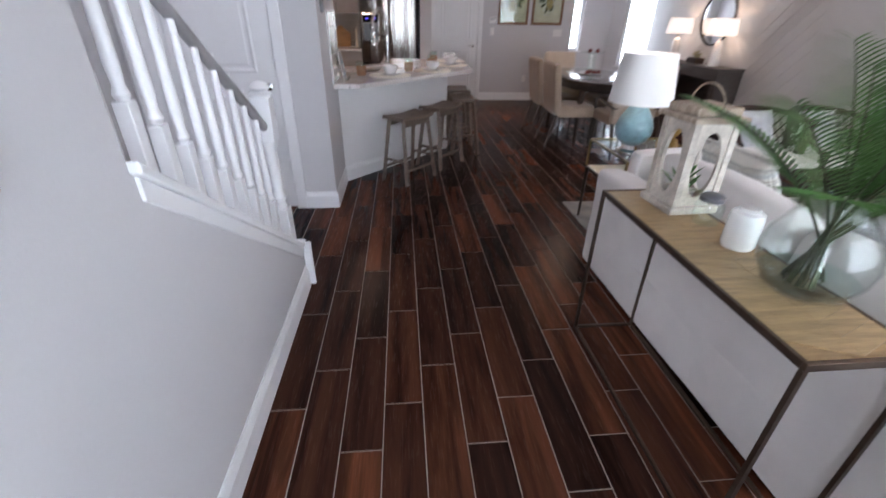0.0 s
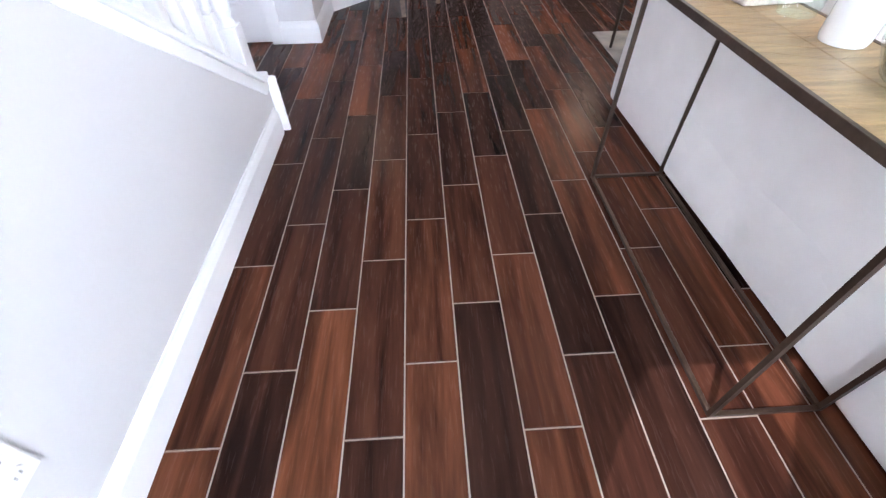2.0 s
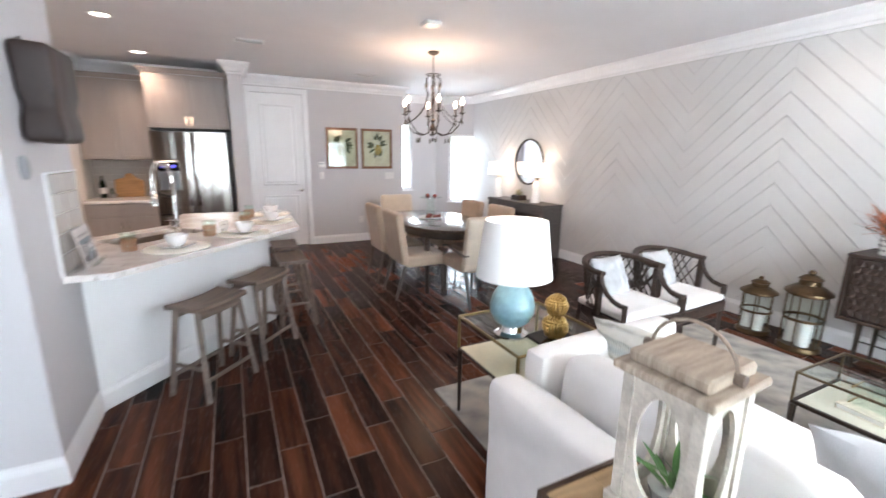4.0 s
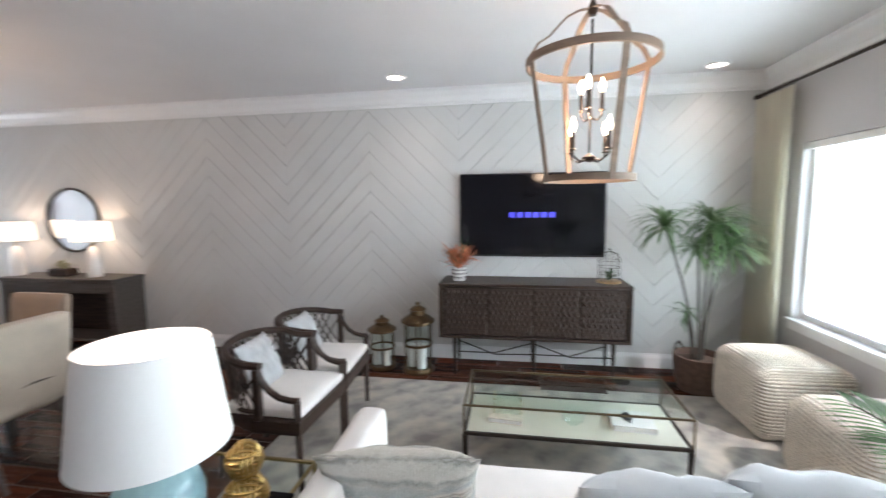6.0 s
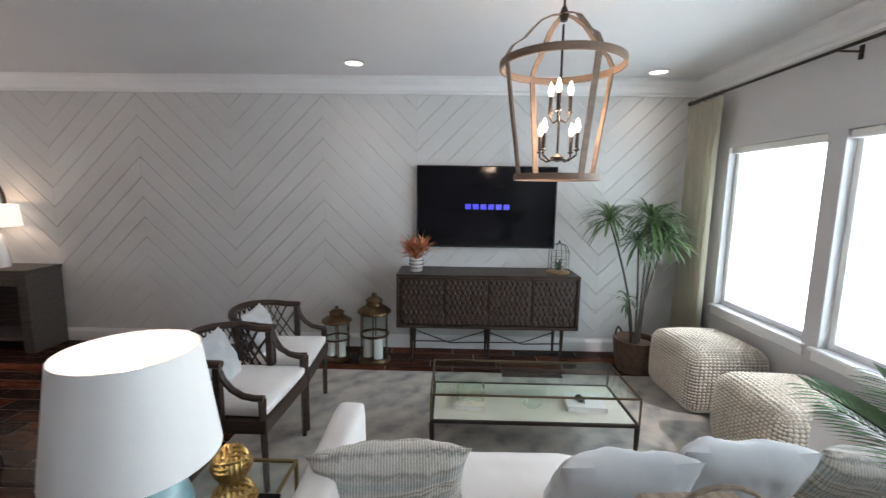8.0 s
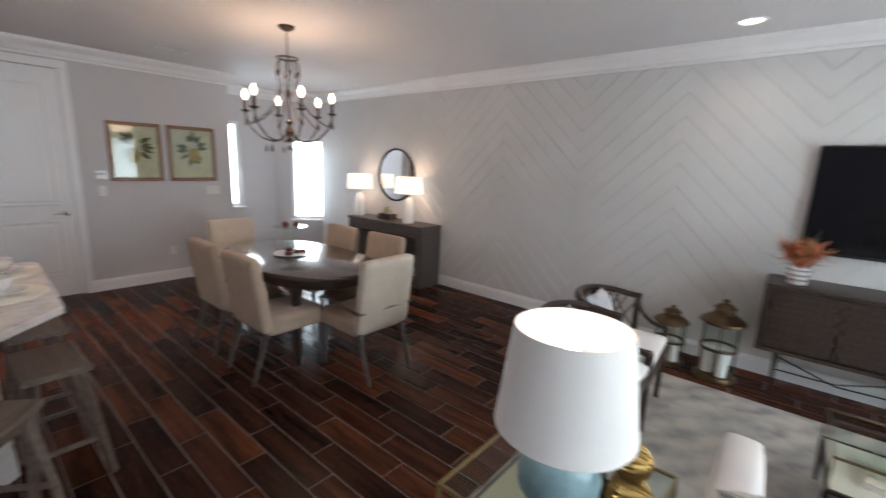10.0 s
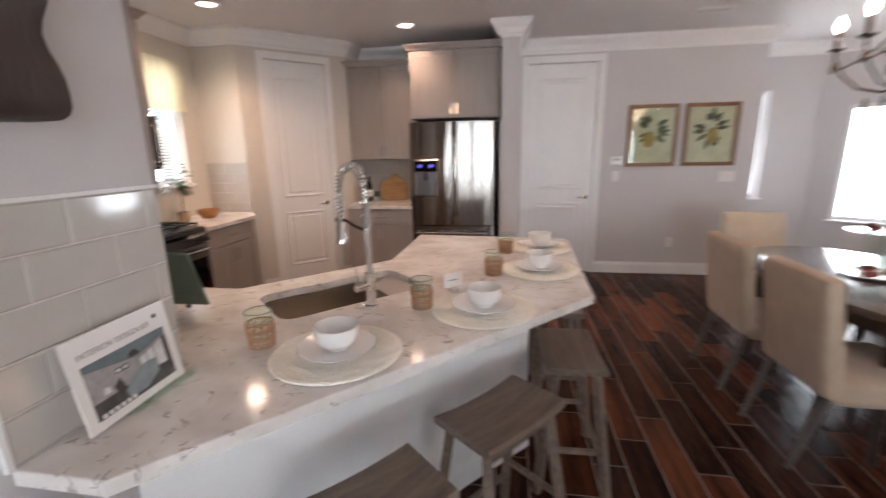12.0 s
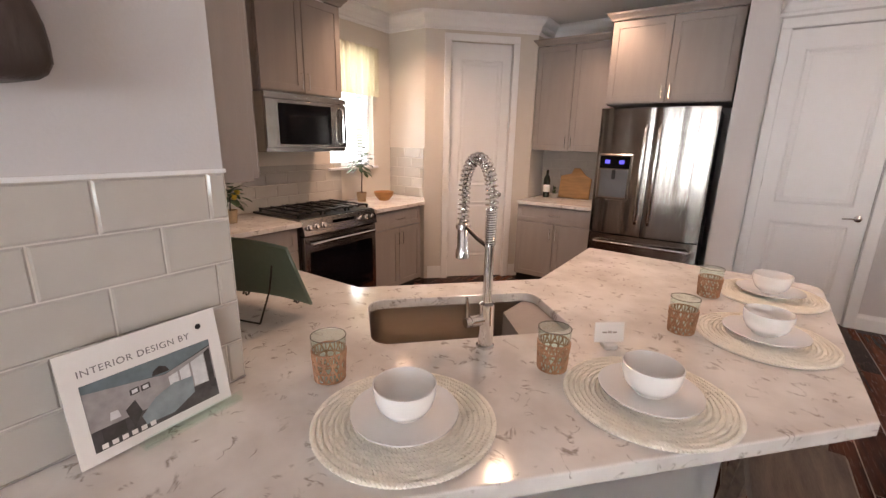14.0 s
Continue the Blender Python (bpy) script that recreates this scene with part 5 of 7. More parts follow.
for k in range(11):
    a = radians(20 + k * 14)
    add_tube(bm, [(0, 0, 0.004), (0.045 * math.cos(a), 0.04 * math.sin(a), 0.012), (0.07 * math.cos(a), 0.055 * math.sin(a), 0.006)], 0.006, 5, taper=0.003)
part("fan_ribs", bm, M_BLACK, fan)
bowl_g = thing("glass_bowl", "small round clear glass bowl on the shelf", "bowl", -1.7, -7.03, zs)
part("bowl", lathe([(0, 0.003), (0.03, 0), (0.06, 0.03), (0.065, 0.07), (0.055, 0.09)], 24, closed=False), M_GLASS, bowl_g, "", True)

# rug with a faint chevron in grey and blue
M_RUG = bpy.data.materials.new("grey_rug")
M_RUG.use_nodes = True
_n, _l = M_RUG.node_tree.nodes, M_RUG.node_tree.links
_co, _a, _b, _c, _r, _mx = _n.new("ShaderNodeTexCoord"), _n.new("ShaderNodeTexNoise"), _n.new("ShaderNodeTexNoise"), _n.new("ShaderNodeTexWave"), _n.new("ShaderNodeValToRGB"), _n.new("ShaderNodeMath")
_a.inputs["Scale"].default_value, _a.inputs["Detail"].default_value = 5.5, 6
_c.bands_direction, _c.inputs["Scale"].default_value, _c.inputs["Distortion"].default_value, _c.inputs["Detail"].default_value = "DIAGONAL", 2.4, 7, 4
_b.inputs["Scale"].default_value, _b.inputs["Detail"].default_value = 160, 2
_mx.operation, _mx.inputs[1].default_value = "MULTIPLY_ADD", 0.16
for _x in (_a, _b, _c):
    _l.new(_co.outputs["Object"], _x.inputs["Vector"])
_l.new(_c.outputs["Fac"], _mx.inputs[0]), _l.new(_a.outputs[0], _mx.inputs[2])
_r.color_ramp.elements[0].position, _r.color_ramp.elements[0].color = 0.36, (0.25, 0.24, 0.23, 1)
_r.color_ramp.elements[1].position, _r.color_ramp.elements[1].color = 0.76, (0.5, 0.46, 0.4, 1)
_r.color_ramp.elements.new(0.54).color = (0.38, 0.36, 0.33, 1)
_l.new(_mx.outputs[0], _r.inputs[0]), _l.new(_r.outputs[0], _n["Principled BSDF"].inputs["Base Color"])
_bp = _n.new("ShaderNodeBump")
_bp.inputs["Strength"].default_value, _bp.inputs["Distance"].default_value = 0.5, 0.006
_l.new(_b.outputs[0], _bp.inputs["Height"]), _l.new(_bp.outputs[0], _n["Principled BSDF"].inputs["Normal"])
_n["Principled BSDF"].inputs["Roughness"].default_value = 0.95
rug = thing("rug", "large soft grey-beige patterned rug on the floor", "rug", -2.0, -6.75, 0.0005)
part("rug_surface", box(-1.4, 1.38, -1.9, 1.66, 0, 0.01, 0.003), M_RUG, rug)

# on the sideboard
pot = thing("flower_pot", "black and white patterned pot of orange flowers", "flower pot", -0.3, -6.17, 0.868)
part("pot", lathe([(0, 0), (0.055, 0), (0.062, 0.01), (0.066, 0.13), (0.058, 0.13), (0.056, 0.11), (0, 0.11)], 28), M_CERAMIC, pot, smooth=True)
for k in range(16):
    for z in (0.035, 0.07, 0.105):
        a = k * math.pi / 8 + (z * 5)
        bm = lathe([(0.004, 0), (0.009, 0), (0.009, 0.0015), (0.004, 0.0015), (0.004, 0)], 8, closed=False)
        part("black_ring", bm, M_BLACK, pot, m=Matrix.Translation((0.0665 * math.cos(a), 0.0665 * math.sin(a), z)) @ Euler((0, radians(90), a)).to_matrix().to_4x4())
M_ORANGE = mat("orange_petal", (0.62, 0.22, 0.1), 0.6, var=0.4, scale=20, bump=0.02)
for k in range(6):
    a, r = k * 1.05, 0.07 if k else 0.0
    part("flower", spiky_head(r * math.cos(a), r * math.sin(a), 0.15 + 0.03 * (k % 3), 30, 0.16, 0.018, 0.45, 20 + k, 0.0, 1.6), M_ORANGE, pot, "spiky orange flower")
part("foliage", spiky_head(0, 0, 0.12, 22, 0.27, 0.012, 0.5, 31, 0.5, 2.6), M_DARKGREEN, pot, "thin green leaves")
cl = thing("wire_cloche", "small dark wire cloche with greenery inside", "cloche", -0.26, -7.52, 0.868)
part("base", lathe([(0, 0), (0.105, 0), (0.11, 0.012), (0.1, 0.02), (0, 0.02)], 28), M_OAK, cl, "round wooden base", True)
bm = bmesh.new()
for k in range(12):
    a = k * math.pi / 6
    add_tube(bm, [(0.095 * math.cos(a), 0.095 * math.sin(a), 0.02), (0.095 * math.cos(a), 0.095 * math.sin(a), 0.2), (0.07 * math.cos(a), 0.07 * math.sin(a), 0.26), (0.0, 0.0, 0.285)], 0.002, 4)
for z, r in ((0.08, 0.095), (0.14, 0.095), (0.2, 0.095)):
    add_tube(bm, [(r * math.cos(i * math.pi / 10), r * math.sin(i * math.pi / 10), z) for i in range(20)], 0.002, 4, True)
part("wire_dome", bm, M_IRON, cl)
part("knob", lathe([(0.004, 0.283), (0.012, 0.297), (0, 0.31)], 10), M_IRON, cl)
part("greenery", spiky_head(0, 0, 0.03, 18, 0.1, 0.02, 0.6, 40, 0.5, 2), M_DARKGREEN, cl)


# ---- dining area ----
def dining_table():
    t = thing("dining_table", "dark oval wooden dining table with a polished top", "table", -2.28, -2.7, 0)
    el = [(0.52 * math.cos(a) * (abs(math.cos(a)) ** -0.12 if abs(math.cos(a)) > 0.05 else 1), 0.88 * math.sin(a) * (abs(math.sin(a)) ** -0.12 if abs(math.sin(a)) > 0.05 else 1)) for a in [2 * math.pi * k / 56 for k in range(56)]]
    top = mat("dark_polished_wood", (0.07, 0.05, 0.04), 0.22, var=0.3, scale=3, bump=0.01, stretch=(9, 1, 1), coat=0.5)
    part("tabletop", prism(el, 0.722, 0.76, 0.006), top, t, smooth=True)
    part("apron", prism([(x * 0.86, y * 0.9) for x, y in el], 0.64, 0.7215), M_WALNUT, t)
    for sx in (-1, 1):
        for sy in (-1, 1):
            part("leg", tube([(sx * 0.34, sy * 0.55, 0), (sx * 0.33, sy * 0.52, 0.4), (sx * 0.33, sy * 0.52, 0.639)], 0.024, 8, taper=0.036), M_WALNUT, t, smooth=True)


dining_table()


M_LINEN = mat("pale_linen", (0.58, 0.49, 0.39), 0.9, var=0.1, scale=8, bump=0.1, bscale=260, sheen=0.2)


def dining_chair(x, y, turn, host=False):
    """Faces -y before it is turned; the back stands at +y."""
    t = thing("dining_chair", "beige linen upholstered dining chair with dark wood legs" if not host else "beige linen host chair with a nail-trimmed back", "chair", x, y, 0, turn, "chairs round the dining table")
    w = 0.245
    part("seat", soft_box(2 * w, 0.5, 0.13, 0.035, x, 8, 0.003, 0.02), M_BEIGE, t, smooth=True, m=pose(0, -0.02, 0.35))
    part("backrest", soft_box(2 * w, 0.085, 0.56, 0.03, y, 10, 0.003, 0), M_LINEN if host else M_BEIGE, t, smooth=True, m=pose(0, 0.22, 0.385) @ pose(0, 0, 0, -8, 0, 0))
    for sx in (-1, 1):
        part("front_leg", tube([(sx * (w - 0.04), -0.22, 0), (sx * (w - 0.04), -0.22, 0.36)], 0.014, 6, taper=0.022), M_GREYWOOD, t)
        part("rear_leg", tube([(sx * (w - 0.04), 0.33, 0), (sx * (w - 0.04), 0.22, 0.38)], 0.014, 6, taper=0.024), M_GREYWOOD, t)
    if host:
        part("back_rail", box(-w - 0.01, w + 0.01, 0.265, 0.285, 0.545, 0.56), M_GREYWOOD, t, "thin dark rail")
        for sx in (-1, 1):
            part("arm", tube([(sx * (w + 0.01), 0.28, 0.553), (sx * (w + 0.015), -0.1, 0.6), (sx * (w + 0.01), -0.2, 0.58), (sx * (w - 0.03), -0.22, 0.4)], 0.014, 6), M_GREYWOOD, t, smooth=True)


dining_chair(-2.24, -3.58, 180, True)
dining_chair(-2.27, -1.6, 0, True)
for yy in (-3.12, -2.44):
    dining_chair(-2.69, yy, 90)
    dining_chair(-1.86, yy + 0.02, -90)
cs = thing("tiered_stand", "glass two-tier stand with dark red fruit on it", "serving stand", -2.3, -2.62, 0.7605)
part("plate", lathe([(0, 0), (0.05, 0.0), (0.15, 0.012), (0.15, 0.017), (0.05, 0.006), (0, 0.006)], 28), M_CERAMIC, cs, smooth=True)
part("glass_stem", tube([(0, 0, 0.007), (0, 0, 0.25)], 0.05, 16), M_GLASS, cs)
part("upper_plate", lathe([(0, 0.251), (0.15, 0.257), (0.15, 0.262), (0, 0.257)], 28), M_GLASS, cs, smooth=True)
M_RED = mat("dark_red_fruit", (0.18, 0.03, 0.02), 0.4, var=0.5, scale=20, bump=0.03)
rnd = random.Random(4)
for k in range(16):
    a, r = rnd.random() * 6.28, rnd.uniform(0.06, 0.12)
    zz = 0.03 if k < 10 else 0.28
    if k >= 10:
        r *= 0.6
    bm = bmesh.new()
    bmesh.ops.create_icosphere(bm, subdivisions=2, radius=rnd.uniform(0.016, 0.026))
    part("fruit", bm, M_RED, cs, m=pose(r * math.cos(a), r * math.sin(a), zz), smooth=True)


def chandelier():
    t = thing("chandelier", "dark iron scrolled chandelier with lit bulbs and drops", "chandelier", -2.29, -2.65, 0)
    part("canopy", lathe([(0.065, H - 0.001), (0.062, H - 0.02), (0.02, H - 0.04), (0, H - 0.045)], 24), M_IRON, t, smooth=True)
    bm = bmesh.new()
    for k in range(9):
        z = H - 0.045 - k * 0.026
        add_tube(bm, [(0.008 * math.cos(a) * (k % 2), 0.008 * math.cos(a) * ((k + 1) % 2), z - 0.014 + 0.017 * math.sin(a)) for a in [i * math.pi / 4 for i in range(8)]], 0.0025, 4, True)
    part("chain", bm, M_IRON, t)
    part("crown_ring", tube([(0.085 * math.cos(i * math.pi / 10), 0.085 * math.sin(i * math.pi / 10), 2.44) for i in range(20)], 0.006, 6, True), M_IRON, t)
    part("centre_post", lathe([(0.006, 2.45), (0.006, 2.2), (0.02, 2.16), (0.008, 2.1), (0.01, 1.95), (0.03, 1.93), (0.012, 1.9), (0.04, 1.845), (0.012, 1.8), (0.02, 1.77), (0.0, 1.74)], 16), M_IRON, t, smooth=True)
    part("bottom_drop", lathe([(0, 1.74), (0.012, 1.725), (0.018, 1.705), (0, 1.68)], 12), M_IRON, t, smooth=True)
    drop = mat("smoky_crystal", (0.14, 0.12, 0.1), 0.12, var=0.2, bump=0)
    for k in range(6):
        a = radians(15 + 60 * k)
        c, s = math.cos(a), math.sin(a)
        prof = [(0.01, 1.87), (0.06, 1.79), (0.14, 1.76), (0.24, 1.79), (0.32, 1.87), (0.36, 1.96), (0.36, 2.0)]
        part("arm", tube([(r * c, r * s, z) for r, z in prof], 0.007, 6), M_IRON, t, smooth=True)
        up = [(0.05, 2.44), (0.085, 2.4), (0.1, 2.32), (0.07, 2.22), (0.1, 2.1), (0.18, 2.0), (0.27, 1.93), (0.33, 1.9)]
        part("upper_scroll", tube([(r * c, r * s, z) for r, z in up], 0.005, 6), M_IRON, t, smooth=True)
        part("drip_cup", lathe([(0.006, 1.99), (0.034, 2.005), (0.036, 2.012), (0.01, 2.01), (0, 2.01)], 16, 0.36 * c, 0.36 * s), M_IRON, t, smooth=True)
        part("candle_sleeve", lathe([(0.0125, 2.011), (0.0125, 2.095), (0, 2.096)], 12, 0.36 * c, 0.36 * s), M_IRON, t)
        part("bulb", lathe([(0.008, 2.097), (0.021, 2.125), (0.02, 2.145), (0.007, 2.175), (0, 2.185)], 12, 0.36 * c, 0.36 * s), M_BULB, t, "glowing candle bulb", True)
        for r, z in ((0.36, 1.95), (0.2, 1.74), (0.09, 2.36)):
            part("crystal_drop", lathe([(0, z), (0.006, z - 0.012), (0.014, z - 0.045), (0.009, z - 0.065), (0, z - 0.072)], 8, r * c, r * s), drop, t, "smoky drop")


chandelier()


def hall_console():
    t = thing("console_cabinet", "dark grey wooden console with open shelves", "console table", -0.02, -1.72, 0)
    part("top", box(-0.4, 0, -0.755, 0.755, 0.785, 0.82, 0.004), M_GREYWOOD, t)
    for y in (-0.7, 0.7):
        part("side_panel", box(-0.38, -0.01, y - 0.05, y + 0.05, 0, 0.7845, 0.003), M_GREYWOOD, t)
    part("shelf", box(-0.37, -0.012, -0.649, 0.649, 0.12, 0.15), M_GREYWOOD, t)
    part("back_panel", box(-0.03, -0.012, -0.649, 0.649, 0.151, 0.784), M_WALNUT, t)
    part("drawer_front", box(-0.375, -0.35, -0.648, 0.648, 0.66, 0.784, 0.003), M_GREYWOOD, t)


hall_console()


def gourd_lamp(y):
    t = thing("ceramic_lamp", "white ceramic table lamp with a lit shade", "lamp", -0.24, y, 0.8205, 0, "pair of lit lamps")
    part("body", lathe([(0, 0), (0.075, 0), (0.08, 0.03), (0.072, 0.12), (0.06, 0.22), (0.045, 0.31), (0.02, 0.34), (0, 0.34)], 28), M_CERAMIC, t, smooth=True)
    part("neck", tube([(0, 0, 0.34), (0, 0, 0.47)], 0.008, 8), M_BRASS, t)
    part("shade", lathe([(0.19, 0.4), (0.188, 0.4), (0.168, 0.61), (0.17, 0.61), (0.19, 0.4)], 40, closed=False), M_LITSHADE, t, "glowing cream drum shade", True)


gourd_lamp(-1.03)
gourd_lamp(-2.07)
mir = thing("round_mirror", "large round mirror in a thin dark frame", "mirror", -0.013, -1.58, 1.44)
bm = lathe([(0, 0), (0.355, 0), (0.355, 0.006), (0, 0.006)], 56)
bmesh.ops.transform(bm, matrix=pose(0, 0, 0, 0, -90), verts=bm.verts)
part("mirror_glass", bm, mat("mirror_silver", (0.9, 0.9, 0.9), 0.02, 1.0, var=0.01, bump=0), mir, "clear mirror glass", True)
bm = lathe([(0.352, 0), (0.378, 0), (0.378, 0.02), (0.352, 0.02), (0.352, 0)], 56, closed=False)
bmesh.ops.transform(bm, matrix=pose(0, 0, 0, 0, -90), verts=bm.verts)
part("mirror_frame", bm, M_IRON, mir, "thin bronze frame", True)
fb = thing("flower_bowl", "dark square bowl of pale flowers on the console", "planter", -0.22, -1.62, 0.8205)
part("bowl", box(-0.07, 0.07, -0.12, 0.12, 0, 0.08, 0.006), M_WALNUT, fb)
part("blossoms", spiky_head(0, 0, 0.08, 40, 0.11, 0.03, 0.5, 55, 0.1, 1.8), mat("pale_petal", (0.5, 0.48, 0.3), 0.7, var=0.4, scale=25), fb, "pale yellow-green blossoms")


def framed_print(x0, x1, seed):
    t = thing("framed_print", "botanical fruit print in a bronze wood frame", "picture", (x0 + x1) / 2, -0.001, 1.622, 0, "pair of botanical prints")
    w, h, f = (x1 - x0) / 2, 0.34, 0.042
    wood = mat("bronze_frame", (0.2, 0.09, 0.04), 0.35, 0.1, var=0.3, scale=10, bump=0.05)
    part("frame", boxes([(-w, w, -0.028, 0, h - f, h), (-w, w, -0.028, 0, -h, -h + f), (-w, -w + f, -0.028, 0, -h + f, h - f), (w - f, w, -0.028, 0, -h + f, h - f)], 0.004), wood, t)
    part("paper", box(-w + f, w - f, -0.012, -0.004, -h + f, h - f), mat("aged_paper", (0.62, 0.54, 0.4), 0.8, var=0.2, scale=6, bump=0.01), t, "aged cream paper")
    part("cover_glass", box(-w + f, w - f, -0.0175, -0.0165, -h + f, h - f), M_GLASS, t)
    bm = bmesh.new()
    rnd = random.Random(seed)
    for k in range(13):
        a = rnd.uniform(0, 6.28)
        base = Vector((0.05 * math.cos(a), 0, 0.06 + 0.09 * math.sin(a)))
        d = Vector((math.cos(a), 0, math.sin(a)))
        s = Vector((-d.z, 0, d.x))
        ln, wd = rnd.uniform(0.09, 0.15), rnd.uniform(0.022, 0.036)
        pts = [base, base + d * ln * 0.35 + s * wd, base + d * ln * 0.75 + s * wd * 0.6, base + d * ln, base + d * ln * 0.75 - s * wd * 0.6, base + d * ln * 0.35 - s * wd]
        bm.faces.new([bm.verts.new((p.x, -0.0125 - 0.0003 * k, p.z)) for p in pts])
    part("printed_leaves", bm, mat("print_green", (0.085, 0.08, 0.04), 0.8, var=0.3, scale=20), t)
    bm = lathe([(0, 0), (0.075, 0), (0.075, 0.0004), (0, 0.0004)], 24)
    bmesh.ops.transform(bm, matrix=pose(0.02 if seed % 2 else -0.03, -0.0164, -0.04 + 0.03 * (seed % 2), 90) @ Matrix.Diagonal((0.85, 1.2, 1, 1)), verts=bm.verts)
    part("printed_fruit", bm, mat("print_ochre", (0.36, 0.25, 0.07), 0.8, var=0.35, scale=18), t)


framed_print(-3.03, -2.49, 2)
framed_print(-2.43, -1.87, 3)
bp = thing("framed_picture", "brown wood framed picture on the entry wall", "picture", -5.324, -8.075, 1.475, 90)
part("frame", boxes([(-0.3, 0.3, -0.03, 0, 0.26, 0.3), (-0.3, 0.3, -0.03, 0, -0.3, -0.26), (-0.3, -0.26, -0.03, 0, -0.26, 0.26), (0.26, 0.3, -0.03, 0, -0.26, 0.26)], 0.003), M_OAK, bp)
part("picture_panel", box(-0.26, 0.26, -0.012, 0, -0.26, 0.26), M_SHADE, bp)


# ---- kitchen ----
def poly_slab(outer, hole, z0, z1, bevel=0.004):
    bm = bmesh.new()
    edges = []
    for loop in (outer, hole):
        vs = [bm.verts.new((x, y, z0)) for x, y in loop]
        edges += [bm.edges.new((vs[i - 1], vs[i])) for i in range(len(vs))]
    r = bmesh.ops.triangle_fill(bm, edges=edges, use_beauty=True)
    faces = [f for f in r["geom"] if isinstance(f, bmesh.types.BMFace)]
    up = bmesh.ops.extrude_face_region(bm, geom=faces)
    bmesh.ops.translate(bm, verts=[v for v in up["geom"] if isinstance(v, bmesh.types.BMVert)], vec=(0, 0, z1 - z0))
    bmesh.ops.dissolve_limit(bm, angle_limit=0.01, verts=bm.verts, edges=bm.edges)
    bmesh.ops.recalc_face_normals(bm, faces=bm.faces)
    if bevel:
        rim = [e for e in bm.edges if len(e.link_faces) == 2 and e.calc_face_angle(0) > 1 and abs(e.verts[0].co.z - z1) < 1e-4 and abs(e.verts[1].co.z - z1) < 1e-4]
        bmesh.ops.bevel(bm, geom=rim, offset=bevel, segments=2, affect="EDGES", profile=0.5)
    return bm


CT = 0.9
SINK = Matrix.Translation((-5.055, -3.575, 0)) @ Matrix.Rotation(radians(46), 4, "Z")


def rounded(w, d, r, n=5):
    out = []
    for cx, cy, a0 in ((w / 2 - r, d / 2 - r, 0), (-w / 2 + r, d / 2 - r, 90), (-w / 2 + r, -d / 2 + r, 180), (w / 2 - r, -d / 2 + r, 270)):
        out += [(cx + r * math.cos(radians(a0 + 90 * k / n)), cy + r * math.sin(radians(a0 + 90 * k / n))) for k in range(n + 1)]
    return out


hole = [(SINK @ Vector((x, y, 0))).to_2d() for x, y in rounded(0.66, 0.36, 0.06)]
OUTER = [(-5.298, -4.7), (-5.09, -4.7), (-3.99, -3.53), (-3.955, -2.43), (-3.965, -2.385), (-4.0, -2.355), (-4.985, -2.29), (-4.995, -3.03), (-5.55, -3.6), (-7.495, -3.6), (-7.495, -4.295), (-5.425, -4.295), (-5.425, -4.248), (-5.298, -4.248)]
wt = thing("worktop", "pale veined quartz worktop on the kitchen peninsula", "worktop", 0, 0, 0)
part("slab", poly_slab(OUTER, hole, CT - 0.035, CT), M_QUARTZ, wt)
base = thing("peninsula_base", "white painted knee wall under the quartz worktop", "counter base", 0, 0, 0)
part("knee_wall", prism([(-5.298, -4.46), (-4.24, -3.32), (-4.24, -2.45), (-4.36, -2.45), (-4.36, -3.24), (-5.298, -4.24)], 0, CT - 0.0355), M_WHITE, base)
part("baseboard_strip", moulding([(-4.24, -2.46), (-4.24, -3.32), (-5.296, -4.46)][::-1], [(-o, z) for o, z in BASE]), M_WHITE, base)
part("cabinet_carcass", prism([(-4.361, -2.46), (-4.361, -3.22), (-4.75, -3.66), (-4.99, -3.4), (-4.965, -3.01), (-4.955, -2.4)], 0.1, CT - 0.036), M_CABINET, base, "taupe cabinet side")
part("cabinet_panel", prism([(-5.53, -3.66), (-5.02, -3.1), (-4.99, -3.13), (-5.5, -3.7)], 0.1, 0.66), M_CABINET, base, "taupe cabinet front")


def sink():
    t = thing("sink", "undermounted stainless steel kitchen sink", "sink", -5.055, -3.575, CT - 0.036, 46)
    bm = bmesh.new()
    rings = []
    for w, d, r, z in ((0.68, 0.38, 0.06, 0.0), (0.662, 0.362, 0.06, -0.001), (0.65, 0.35, 0.055, -0.16), (0.6, 0.3, 0.05, -0.185), (0.1, 0.1, 0.045, -0.19)):
        rings.append([bm.verts.new((x, y, z)) for x, y in rounded(w, d, r)])
    for a, b in zip(rings, rings[1:]):
        for i in range(len(a)):
            j = (i + 1) % len(a)
            bm.faces.new((a[i], a[j], b[j], b[i]))
    bm.faces.new(rings[-1])
    part("basin", bm, M_SINK, t, smooth=True)
    part("drain", lathe([(0.04, -0.189), (0.042, -0.186), (0.03, -0.187), (0, -0.188)], 20), M_CHROME, t, smooth=True)


sink()


